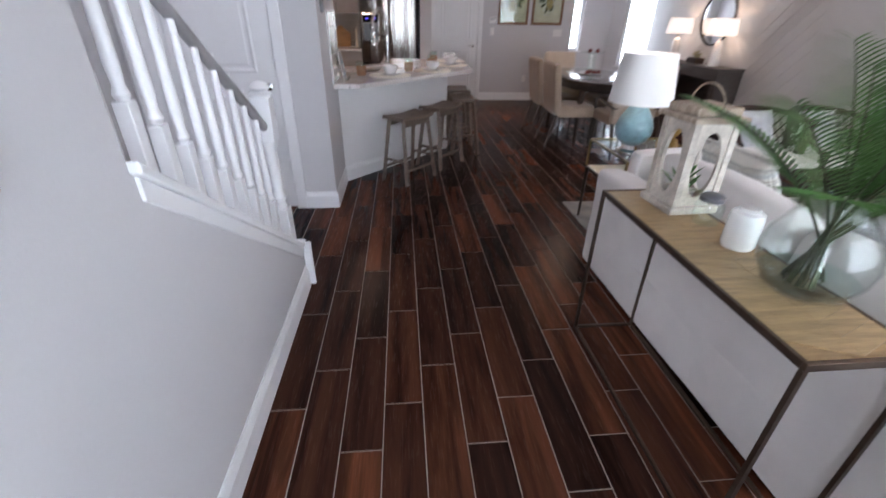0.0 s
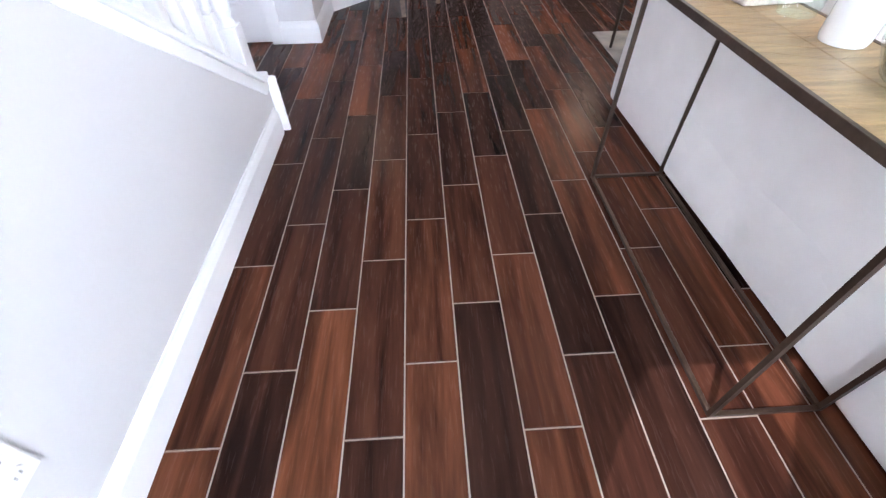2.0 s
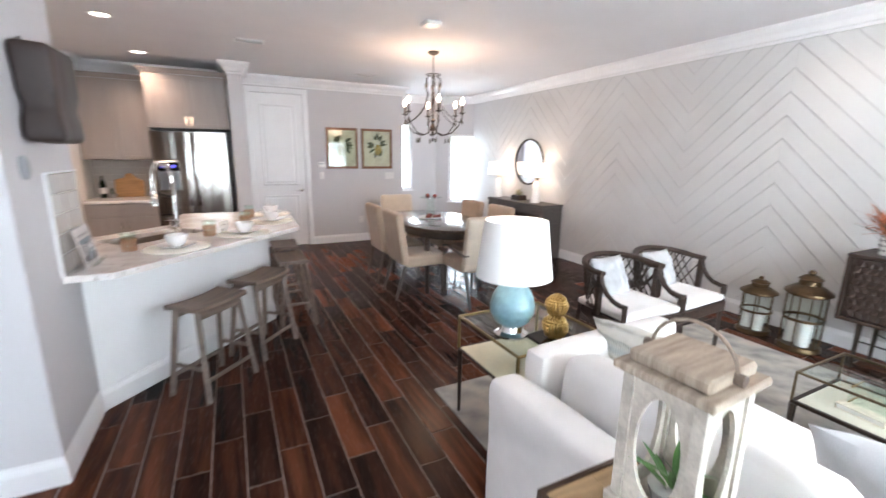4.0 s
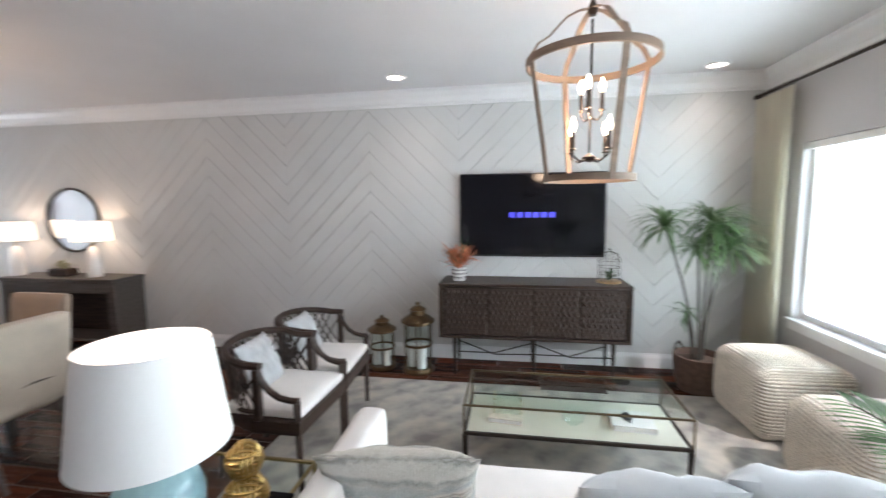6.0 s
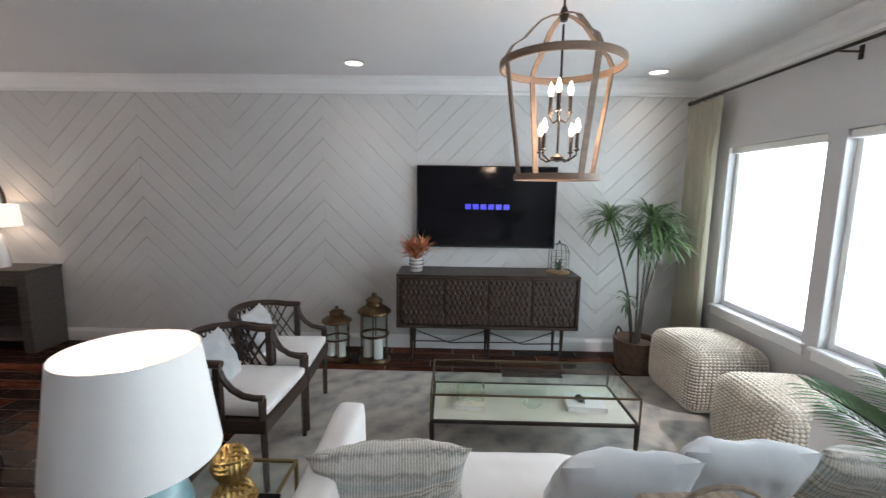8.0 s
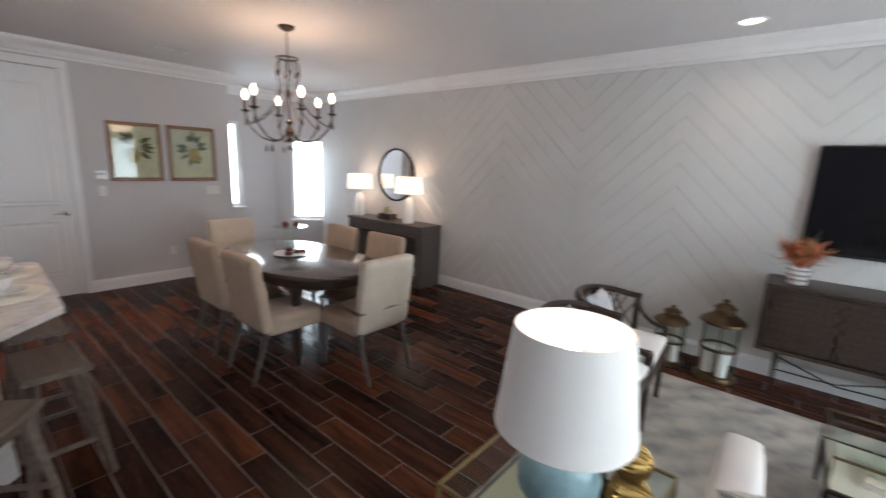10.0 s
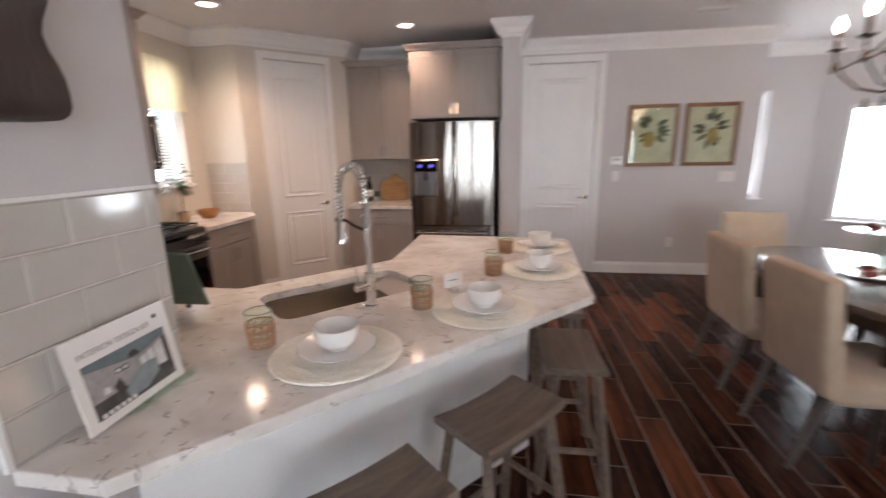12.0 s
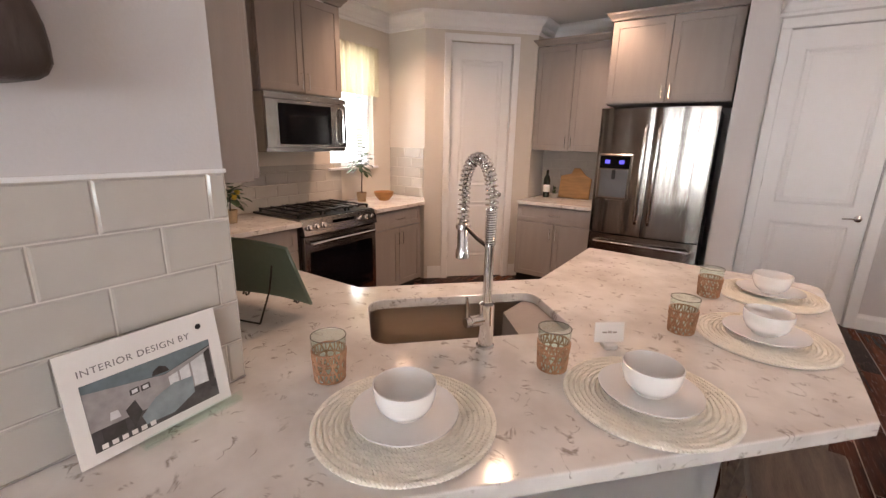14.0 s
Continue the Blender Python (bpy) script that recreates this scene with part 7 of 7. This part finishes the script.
def rattan_glass(x, y):
    t = thing("tumbler", "clear glass tumbler wrapped in rattan cane", "glass", x, y, CT + 0.0005, 0, "rattan tumblers")
    part("glass", lathe([(0, 0.004), (0.034, 0.002), (0.037, 0.004), (0.044, 0.118), (0.042, 0.118), (0.035, 0.008), (0, 0.008)], 28, closed=False), M_GLASS, t, "clear glass", True)
    part("rim", tube([(0.043 * math.cos(i * math.pi / 14), 0.043 * math.sin(i * math.pi / 14), 0.118) for i in range(28)], 0.0013, 5, True), M_RIM, t, "dark thin glass rim", True)
    bm = bmesh.new()
    n = 12
    rr = lambda z: 0.0378 + z * 0.058
    for k in range(n):
        a = 2 * math.pi * k / n
        for s in (-1, 1):
            add_tube(bm, [(rr(z) * math.cos(a + s * z * 11), rr(z) * math.sin(a + s * z * 11), z) for z in (0.003, 0.022, 0.043, 0.064, 0.08)], 0.0023, 4)
        add_tube(bm, [(rr(z) * math.cos(a), rr(z) * math.sin(a), z) for z in (0.003, 0.04, 0.08)], 0.002, 4)
    for z in (0.004, 0.029, 0.055, 0.08):
        add_tube(bm, [(rr(z) * math.cos(i * math.pi / 10), rr(z) * math.sin(i * math.pi / 10), z) for i in range(20)], 0.0022, 4, True)
    sleeve = part("cane_sleeve", bm, mat("rattan", (0.42, 0.22, 0.125), 0.7, var=0.25, scale=30), t, "woven cane sleeve")
    sleeve["kind"] = "stuff"


for gx, gy in ((-5.116, -4.13), (-4.675, -3.745), (-4.414, -3.27), (-4.361, -2.815)):
    rattan_glass(gx, gy)
cd = thing("place_card", "small white folded card with grey writing", "card", -4.578, -3.53, CT + 0.0005, 38)
part("card", box(-0.045, 0.045, -0.001, 0.001, 0.018, 0.078), M_CERAMIC, cd, m=pose(0, 0, 0, -8))
part("card_holder", box(-0.02, 0.02, -0.02, 0.02, 0, 0.0185, 0.004), M_CERAMIC, cd)
part("writing_bar", boxes([(-0.022, -0.008, -0.0025, -0.0015, 0.045, 0.05), (-0.005, 0.006, -0.0025, -0.0015, 0.045, 0.052), (0.009, 0.022, -0.0025, -0.0015, 0.045, 0.05)]), M_CABINET, cd, m=pose(0, 0, 0, -8))


def sign():
    t = thing("display_sign", "white printed sign leaning in a clear stand", "sign", -5.226, -4.465, CT + 0.001, 92)
    lean = pose(0, 0, 0.006, -9)
    part("sheet", box(-0.14, 0.14, -0.002, 0.002, 0, 0.215), M_CERAMIC, t, m=lean)
    part("clear_stand", boxes([(-0.05, 0.15, -0.03, -0.004, -0.005, 0.002), (-0.05, 0.15, -0.031, -0.028, 0.0022, 0.022)]), M_GLASS, t, "clear acrylic lip", m=pose(0, 0, 0.006))
    q = -0.0026
    flat = lambda nm, r, c, lab="": part(nm, box(r[0], r[1], q - r[4], q - r[4] + 0.0004, r[2], r[3]), c, t, lab, m=lean)
    flat("photo", (-0.115, 0.115, 0.02, 0.15, 0), mat("print_grey", (0.09, 0.085, 0.085), 0.5, var=0.6, scale=14, bump=0), "printed photo of a room")
    def shape(nm, poly, lift, c):
        part(nm, front_prism(poly, q - lift, q - lift + 0.0003), c, t, m=lean)
    ink = lambda nm, c, var=0.2: mat(nm, c, 0.5, var=var, scale=40, bump=0)
    dark, pale, mid = ink("print_dark", (0.05, 0.045, 0.045), 0.5), ink("print_white", (0.62, 0.63, 0.64)), ink("print_wall", (0.33, 0.31, 0.31))
    shape("photo_wall", [(-0.115, 0.06), (0.115, 0.06), (0.115, 0.135), (0.02, 0.112), (-0.115, 0.135)], 0.0005, mid)
    shape("photo_ceiling", [(-0.115, 0.135), (0.02, 0.113), (0.115, 0.138), (0.115, 0.15), (-0.115, 0.15)], 0.0009, ink("print_blue", (0.14, 0.19, 0.21)))
    for x0, x1, a, b, c, d in ((0.024, 0.042, 0.066, 0.104, 0.066, 0.108), (0.046, 0.066, 0.064, 0.109, 0.063, 0.115), (0.07, 0.098, 0.062, 0.116, 0.06, 0.124)):
        shape("photo_window", [(x0, a), (x1, c), (x1, d), (x0, b)], 0.0013, pale)
    shape("photo_curtain", [(0.1, 0.045), (0.112, 0.04), (0.112, 0.132), (0.1, 0.125)], 0.0013, dark)
    shape("photo_bed", [(-0.035, 0.05), (-0.005, 0.075), (0.03, 0.088), (0.068, 0.086), (0.066, 0.05), (0.02, 0.028), (-0.03, 0.03)], 0.0017, ink("print_bed", (0.24, 0.29, 0.31)))
    shape("photo_headboard", [(-0.05, 0.035), (-0.058, 0.075), (-0.04, 0.088), (-0.032, 0.06)], 0.0021, dark)
    shape("photo_lamp", [(-0.004, 0.118), (0.028, 0.118), (0.024, 0.128), (0.012, 0.134), (0.0, 0.128)], 0.0017, dark)
    for x in (-0.045, -0.026):
        shape("photo_frame", [(x, 0.098), (x + 0.016, 0.099), (x + 0.016, 0.111), (x, 0.11)], 0.0013, dark)
        shape("photo_print", [(x + 0.003, 0.1005), (x + 0.013, 0.1015), (x + 0.013, 0.1085), (x + 0.003, 0.1075)], 0.0017, pale)
    shape("photo_lampshade", [(-0.084, 0.068), (-0.066, 0.068), (-0.069, 0.083), (-0.081, 0.083)], 0.0013, pale)
    shape("photo_chest", [(-0.1, 0.03), (-0.062, 0.036), (-0.062, 0.06), (-0.1, 0.056)], 0.0013, dark)
    for k in range(6):
        flat("icon_bar", (-0.105 + k * 0.016, -0.095 + k * 0.016, 0.023, 0.032, 0.0024), M_CERAMIC)
    bm = lathe([(0, 0), (0.006, 0), (0.006, 0.0006), (0, 0.0006)], 16)
    bmesh.ops.transform(bm, matrix=pose(0.1, q, 0.185, 90), verts=bm.verts)
    part("round_mark", bm, M_BLACK, t, m=lean)
    cu = bpy.data.curves.new("sign_lettering", "FONT")
    cu.body, cu.size, cu.extrude, cu.align_x, cu.space_character = "INTERIOR DESIGN BY", 0.0185, 0.0002, "CENTER", 1.1
    cu.materials.append(mat("print_ink", (0.2, 0.19, 0.19), 0.6, bump=0))
    tx = new("sign_lettering", cu)
    tx.parent = t
    tx.matrix_basis = lean @ pose(-0.018, q - 0.0003, 0.166, 90)


sign()
es = thing("plate_easel", "dark wire easel holding a deep green board", "easel", -5.67, -3.955, CT + 0.0005, 196)
bm = box(-0.205, 0.205, -0.006, 0.006, 0, 0.255, 0.004)
bmesh.ops.subdivide_edges(bm, edges=[e for e in bm.edges if abs(e.verts[0].co.x - e.verts[1].co.x) > 0.3], cuts=12)
for v in bm.verts:
    v.co.y += 0.05 * (v.co.x / 0.205) ** 2 * 0.35
part("green_board", bm, mat("deep_green", (0.105, 0.15, 0.11), 0.4, var=0.2, scale=6, bump=0.03), es, "deep green board", True, m=pose(0, -0.022, 0.042, -26))
for s in (-1, 1):
    part("easel_leg", tube([(s * 0.112, -0.03, 0.042), (s * 0.112, 0.0, 0.075), (s * 0.1, 0.05, 0.2)], 0.0035, 6), M_IRON, es, smooth=True)
    part("scroll_foot", tube([(s * 0.112, -0.045 + (0.018 - 0.0014 * k) * math.cos(k * 0.7), 0.022 + (0.018 - 0.0014 * k) * math.sin(k * 0.7)) for k in range(11)], 0.0035, 6), M_IRON, es)
    part("rear_strut", tube([(s * 0.1, 0.05, 0.2), (s * 0.1, 0.075, 0.1), (s * 0.1, 0.13, 0.004)], 0.0032, 6), M_IRON, es)
part("foot_wire", tube([(-0.1, 0.13, 0.004), (0.1, 0.13, 0.004)], 0.0032, 6), M_IRON, es)
part("cross_bar", tube([(-0.112, -0.03, 0.04), (0.112, -0.03, 0.04)], 0.0035, 6), M_IRON, es)

wd = thing("wall_planter", "dark carved wooden pocket hanging on the wall", "wall decor", -5.299, -4.71, 1.56)
bm = soft_box(0.15, 0.34, 0.42, 0.03, 4, 16, 0.008, 0)
for v in bm.verts:
    s = 1 - 0.13 * math.exp(-((v.co.z - 0.15) / 0.05) ** 2) + 0.03 * math.sin(v.co.y * 26 + v.co.z * 7)
    v.co.x, v.co.y = v.co.x * s, v.co.y * s
part("carved_body", bm, mat("black_brown_wood", (0.035, 0.022, 0.018), 0.5, var=0.4, scale=9, bump=0.12, stretch=(1, 1, 0.3)), wd, smooth=True, m=pose(0.078, 0, 0))
part("hanging_loop", tube([(0.006, -0.03, 0.4), (0.006, -0.03, 0.44), (0.006, 0, 0.46), (0.006, 0.03, 0.44), (0.006, 0.03, 0.4)], 0.004, 6), M_IRON, wd, "dark metal loop")


# ---- bar stools ----
def bar_stool(x, y, turn):
    t = thing("bar_stool", "weathered brown wooden saddle-seat stool", "stool", x, y, 0, turn, "bar stools at the peninsula")
    bm = bmesh.new()
    n = 14
    rows = []
    for i in range(n + 1):
        u = 2 * i / n - 1
        z = 0.565 + 0.016 * u * u
        rows.append([bm.verts.new((u * 0.205, yy, zz)) for yy, zz in ((-0.125, z), (-0.13, z + 0.018), (-0.12, z + 0.03), (0.12, z + 0.03), (0.13, z + 0.018), (0.125, z))])
    for a, b in zip(rows, rows[1:]):
        for k in range(6):
            bm.faces.new((a[k], a[(k + 1) % 6], b[(k + 1) % 6], b[k]))
    bm.faces.new(rows[0]), bm.faces.new(rows[-1])
    part("saddle_seat", bm, M_STOOL, t, smooth=True)
    foot = {}
    for sx in (-1, 1):
        for sy in (-1, 1):
            a, b = Vector((sx * 0.205, sy * 0.15, 0)), Vector((sx * 0.165, sy * 0.085, 0.576))
            foot[sx, sy] = (a, b)
            part("leg", tube([a, b], 0.024, 4, taper=0.024), M_STOOL, t)
    at = lambda sx, sy, z: foot[sx, sy][0].lerp(foot[sx, sy][1], z / 0.6)
    for (p, q, z) in (((-1, -1), (1, -1), 0.14), ((-1, 1), (1, 1), 0.14), ((-1, -1), (-1, 1), 0.22), ((1, -1), (1, 1), 0.22)):
        part("stretcher", tube([at(*p, z), at(*q, z)], 0.014, 4), M_STOOL, t)
    part("apron", boxes([(-0.15, 0.15, -0.095, -0.08, 0.52, 0.57), (-0.15, 0.15, 0.08, 0.095, 0.52, 0.57)]), M_STOOL, t)


bar_stool(-4.697, -4.385, 47)
bar_stool(-4.36, -3.93, 50)
bar_stool(-4.06, -3.42, 92)
bar_stool(-4.05, -2.8, 90)


# ---- backdrops outside the windows ----
M_OUT = bpy.data.materials.new("bright_outdoors")
M_OUT.use_nodes = True
_n, _l = M_OUT.node_tree.nodes, M_OUT.node_tree.links
_n.remove(_n["Principled BSDF"])
_e, _t, _r, _g = _n.new("ShaderNodeEmission"), _n.new("ShaderNodeTexNoise"), _n.new("ShaderNodeValToRGB"), _n.new("ShaderNodeNewGeometry")
_t.inputs["Scale"].default_value, _t.inputs["Detail"].default_value = 1.6, 4
_r.color_ramp.elements[0].position, _r.color_ramp.elements[0].color = 0.36, (0.66, 0.77, 0.8, 1)
_r.color_ramp.elements[1].position, _r.color_ramp.elements[1].color = 0.5, (0.86, 0.94, 1, 1)
_e.inputs["Strength"].default_value = 15.0
_l.new(_g.outputs["Position"], _t.inputs["Vector"]), _l.new(_t.outputs[0], _r.inputs[0]), _l.new(_r.outputs[0], _e.inputs[0]), _l.new(_e.outputs[0], _n["Material Output"].inputs[0])
# backdrop_south also lights the hall through the added windows
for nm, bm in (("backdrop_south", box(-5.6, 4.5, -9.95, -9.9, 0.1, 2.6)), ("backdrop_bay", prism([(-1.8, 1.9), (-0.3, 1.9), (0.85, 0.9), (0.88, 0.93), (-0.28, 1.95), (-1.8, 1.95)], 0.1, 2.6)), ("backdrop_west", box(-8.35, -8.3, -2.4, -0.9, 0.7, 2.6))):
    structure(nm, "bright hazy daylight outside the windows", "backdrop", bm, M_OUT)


# ---- pieces of walls and floors ----
def tile_field(parent_name, label, m, w, h, tw, th, material, seed=0):
    """Bevelled wall tiles in running bond, facing -y, from x 0 to w and z 0 to h."""
    t = tagged(new(parent_name), label, "tile panel", "", "structure")
    t.matrix_basis = m
    part("grout_sheet", box(0, w, -0.004, -0.0005, 0, h), mat("pale_grout", (0.62, 0.59, 0.55), 0.9), t)
    cache = {}
    rows = int(math.ceil(h / th - 1e-6))
    for r in range(rows):
        z0, z1 = r * th + 0.0015, min(h, (r + 1) * th) - 0.0015
        x = -tw * 0.5 if r % 2 else 0.0
        while x < w - 0.005:
            a, b = max(0, x) + 0.0015, min(w, x + tw) - 0.0015
            if b - a > 0.012:
                key = (round(b - a, 4), round(z1 - z0, 4))
                if key not in cache:
                    bm = bmesh.new()
                    k = 0.004
                    lo = [bm.verts.new(p) for p in ((0, -0.0041, 0), (key[0], -0.0041, 0), (key[0], -0.0041, key[1]), (0, -0.0041, key[1]))]
                    hi = [bm.verts.new(p) for p in ((k, -0.0075, k), (key[0] - k, -0.0075, k), (key[0] - k, -0.0075, key[1] - k), (k, -0.0075, key[1] - k))]
                    for i in range(4):
                        bm.faces.new((lo[i], lo[(i + 1) % 4], hi[(i + 1) % 4], hi[i]))
                    bm.faces.new(hi)
                    me = bpy.data.meshes.new("tile")
                    bmesh.ops.recalc_face_normals(bm, faces=bm.faces)
                    bm.to_mesh(me)
                    bm.free()
                    me.materials.append(material)
                    cache[key] = me
                ob = new("tile", cache[key])
                ob.parent = t
                ob.matrix_basis = pose(a, 0, z0)
            x += tw
    return t


M_SPLASH = mat("glazed_tile", (0.51, 0.485, 0.445), 0.12, var=0.05, scale=3, bump=0.02, bscale=12, coat=0.5)
tile_field("tile_panel_1", "glossy pale grey subway tile beside the counter", pose(-5.3, -4.7, CT + 0.001, 0, 0, 90), 0.45, 0.51, 0.205, 0.102, M_SPLASH)
tile_field("tile_panel_2", "glossy pale grey backsplash tile behind the range", pose(-7.5, -3.95, CT + 0.001, 0, 0, 90), 2.05, 0.36, 0.205, 0.102, M_SPLASH)
tile_field("tile_panel_3", "glossy pale grey backsplash tile beside the window", pose(-7.498, -1.18, CT + 0.001), 0.46, 0.51, 0.205, 0.102, M_SPLASH)
tile_field("tile_panel_4", "glossy pale grey backsplash tile above the counter", pose(-6.198, 0, CT + 0.001), 0.82, 0.5, 0.205, 0.102, M_SPLASH)
for r in ((-5.3, -5.288, -4.712, -4.7, CT + 0.001, CT + 0.52), (-5.3, -5.288, -4.699, -4.249, CT + 0.512, CT + 0.52)):
    structure("trim_strip", "thin white edge strip round the tile", "trim", box(*r), M_WHITE)

# chevron boards on the long wall
BAND, PITCH, PEAK = 0.92, 0.2, -5.22


def clip(poly, axis, value, keep_less):
    out = []
    for i, p in enumerate(poly):
        q = poly[(i + 1) % len(poly)]
        ip, iq = (p[axis] <= value) == keep_less, (q[axis] <= value) == keep_less
        if ip:
            out.append(p)
        if ip != iq:
            f = (value - p[axis]) / (q[axis] - p[axis])
            out.append((p[0] + (q[0] - p[0]) * f, p[1] + (q[1] - p[1]) * f))
    return out


Z0, Z1 = 0.002, H - 0.002
for b in range(-5, 7):
    y0, y1 = PEAK + b * BAND, PEAK + (b + 1) * BAND
    up = -1 if b % 2 == 0 else 1
    if y1 < -8.85 or y0 > 0.29:
        continue
    k = -8
    while k * PITCH < H + BAND:
        za = k * PITCH + (BAND if up < 0 else 0)
        zb = za + up * BAND
        g = 0.0026
        poly = [(y0 + 0.0004, za + g), (y1 - 0.0004, zb + g), (y1 - 0.0004, zb + PITCH - g), (y0 + 0.0004, za + PITCH - g)]
        for ax, v, less in ((1, Z0, False), (1, Z1, True), (0, -8.849, False), (0, 0.295, True)):
            poly = clip(poly, ax, v, less) if len(poly) > 2 else poly
        if len(poly) > 2:
            bm = bmesh.new()
            lo, hi = [bm.verts.new((0.0035, y, z)) for y, z in poly], None
            cy, cz = sum(p[0] for p in poly) / len(poly), sum(p[1] for p in poly) / len(poly)
            hi = [bm.verts.new((-0.012, y, z + (cz - z) * 0.004)) for y, z in poly]
            for i in range(len(poly)):
                j = (i + 1) % len(poly)
                bm.faces.new((lo[i], lo[j], hi[j], hi[i]))
            bm.faces.new(hi)
            part("board", bm, M_TVWALL, wall_east)
        k += 1

# floor tiles: the ones nearest the way are single pieces, the rest one sheet of tiles
floor = tagged(new("floor"), "dark red-brown wood-look plank tiles with pale grout", "floor", "", "structure")


def plank_mesh(w, l):
    bm = bmesh.new()
    k = 0.0018
    lo = [bm.verts.new(p) for p in ((0, 0, -0.009), (w, 0, -0.009), (w, l, -0.009), (0, l, -0.009))]
    hi = [bm.verts.new(p) for p in ((k, k, 0), (w - k, k, 0), (w - k, l - k, 0), (k, l - k, 0))]
    md = [bm.verts.new(p) for p in ((0, 0, -0.0015), (w, 0, -0.0015), (w, l, -0.0015), (0, l, -0.0015))]
    for a, b in ((lo, md), (md, hi)):
        for i in range(4):
            bm.faces.new((a[i], a[(i + 1) % 4], b[(i + 1) % 4], b[i]))
    bm.faces.new(hi)
    me = bpy.data.meshes.new("floor_tile")
    bm.to_mesh(me)
    bm.free()
    me.materials.append(M_TILE)
    return me


G = 0.0048
full, verts, faces, count = plank_mesh(PLANK_W - G, PLANK_L - G), [], [], 0
for c in range(-20, 31):
    x = -4.7 + c * PLANK_W
    if x + PLANK_W > 0.02:
        continue
    y = -6.942 + (c * PLANK_L / 3) % PLANK_L - 5 * PLANK_L
    while y < 0.85:
        near = -5.4 < x < -3.3 and -8.9 < y < -4.35
        if y + PLANK_L > -8.9:
            if near and count < 300:
                ob = new("floor_tile", full)
                ob.parent = floor
                ob.matrix_basis = pose(x + G / 2, y + G / 2, 0)
                count += 1
            else:
                n0, a, b, k = len(verts), x + G / 2, y + G / 2, 0.0018
                w, l = PLANK_W - G, PLANK_L - G
                l = min(b + l, 0.93) - max(b, -8.98)
                b = max(b, -8.98)
                verts += [(a, b, -0.0035), (a + w, b, -0.0035), (a + w, b + l, -0.0035), (a, b + l, -0.0035), (a + k, b + k, 0), (a + w - k, b + k, 0), (a + w - k, b + l - k, 0), (a + k, b + l - k, 0)]
                faces += [(n0 + 4, n0 + 5, n0 + 6, n0 + 7)] + [(n0 + i, n0 + (i + 1) % 4, n0 + 4 + (i + 1) % 4, n0 + 4 + i) for i in range(4)]
        y += PLANK_L
me = bpy.data.meshes.new("floor_tiles")
me.from_pydata(verts, [], faces)
me.materials.append(M_TILE)
rest = new("floor_tiles", me)
rest.parent = floor
rest["kind"] = "stuff"
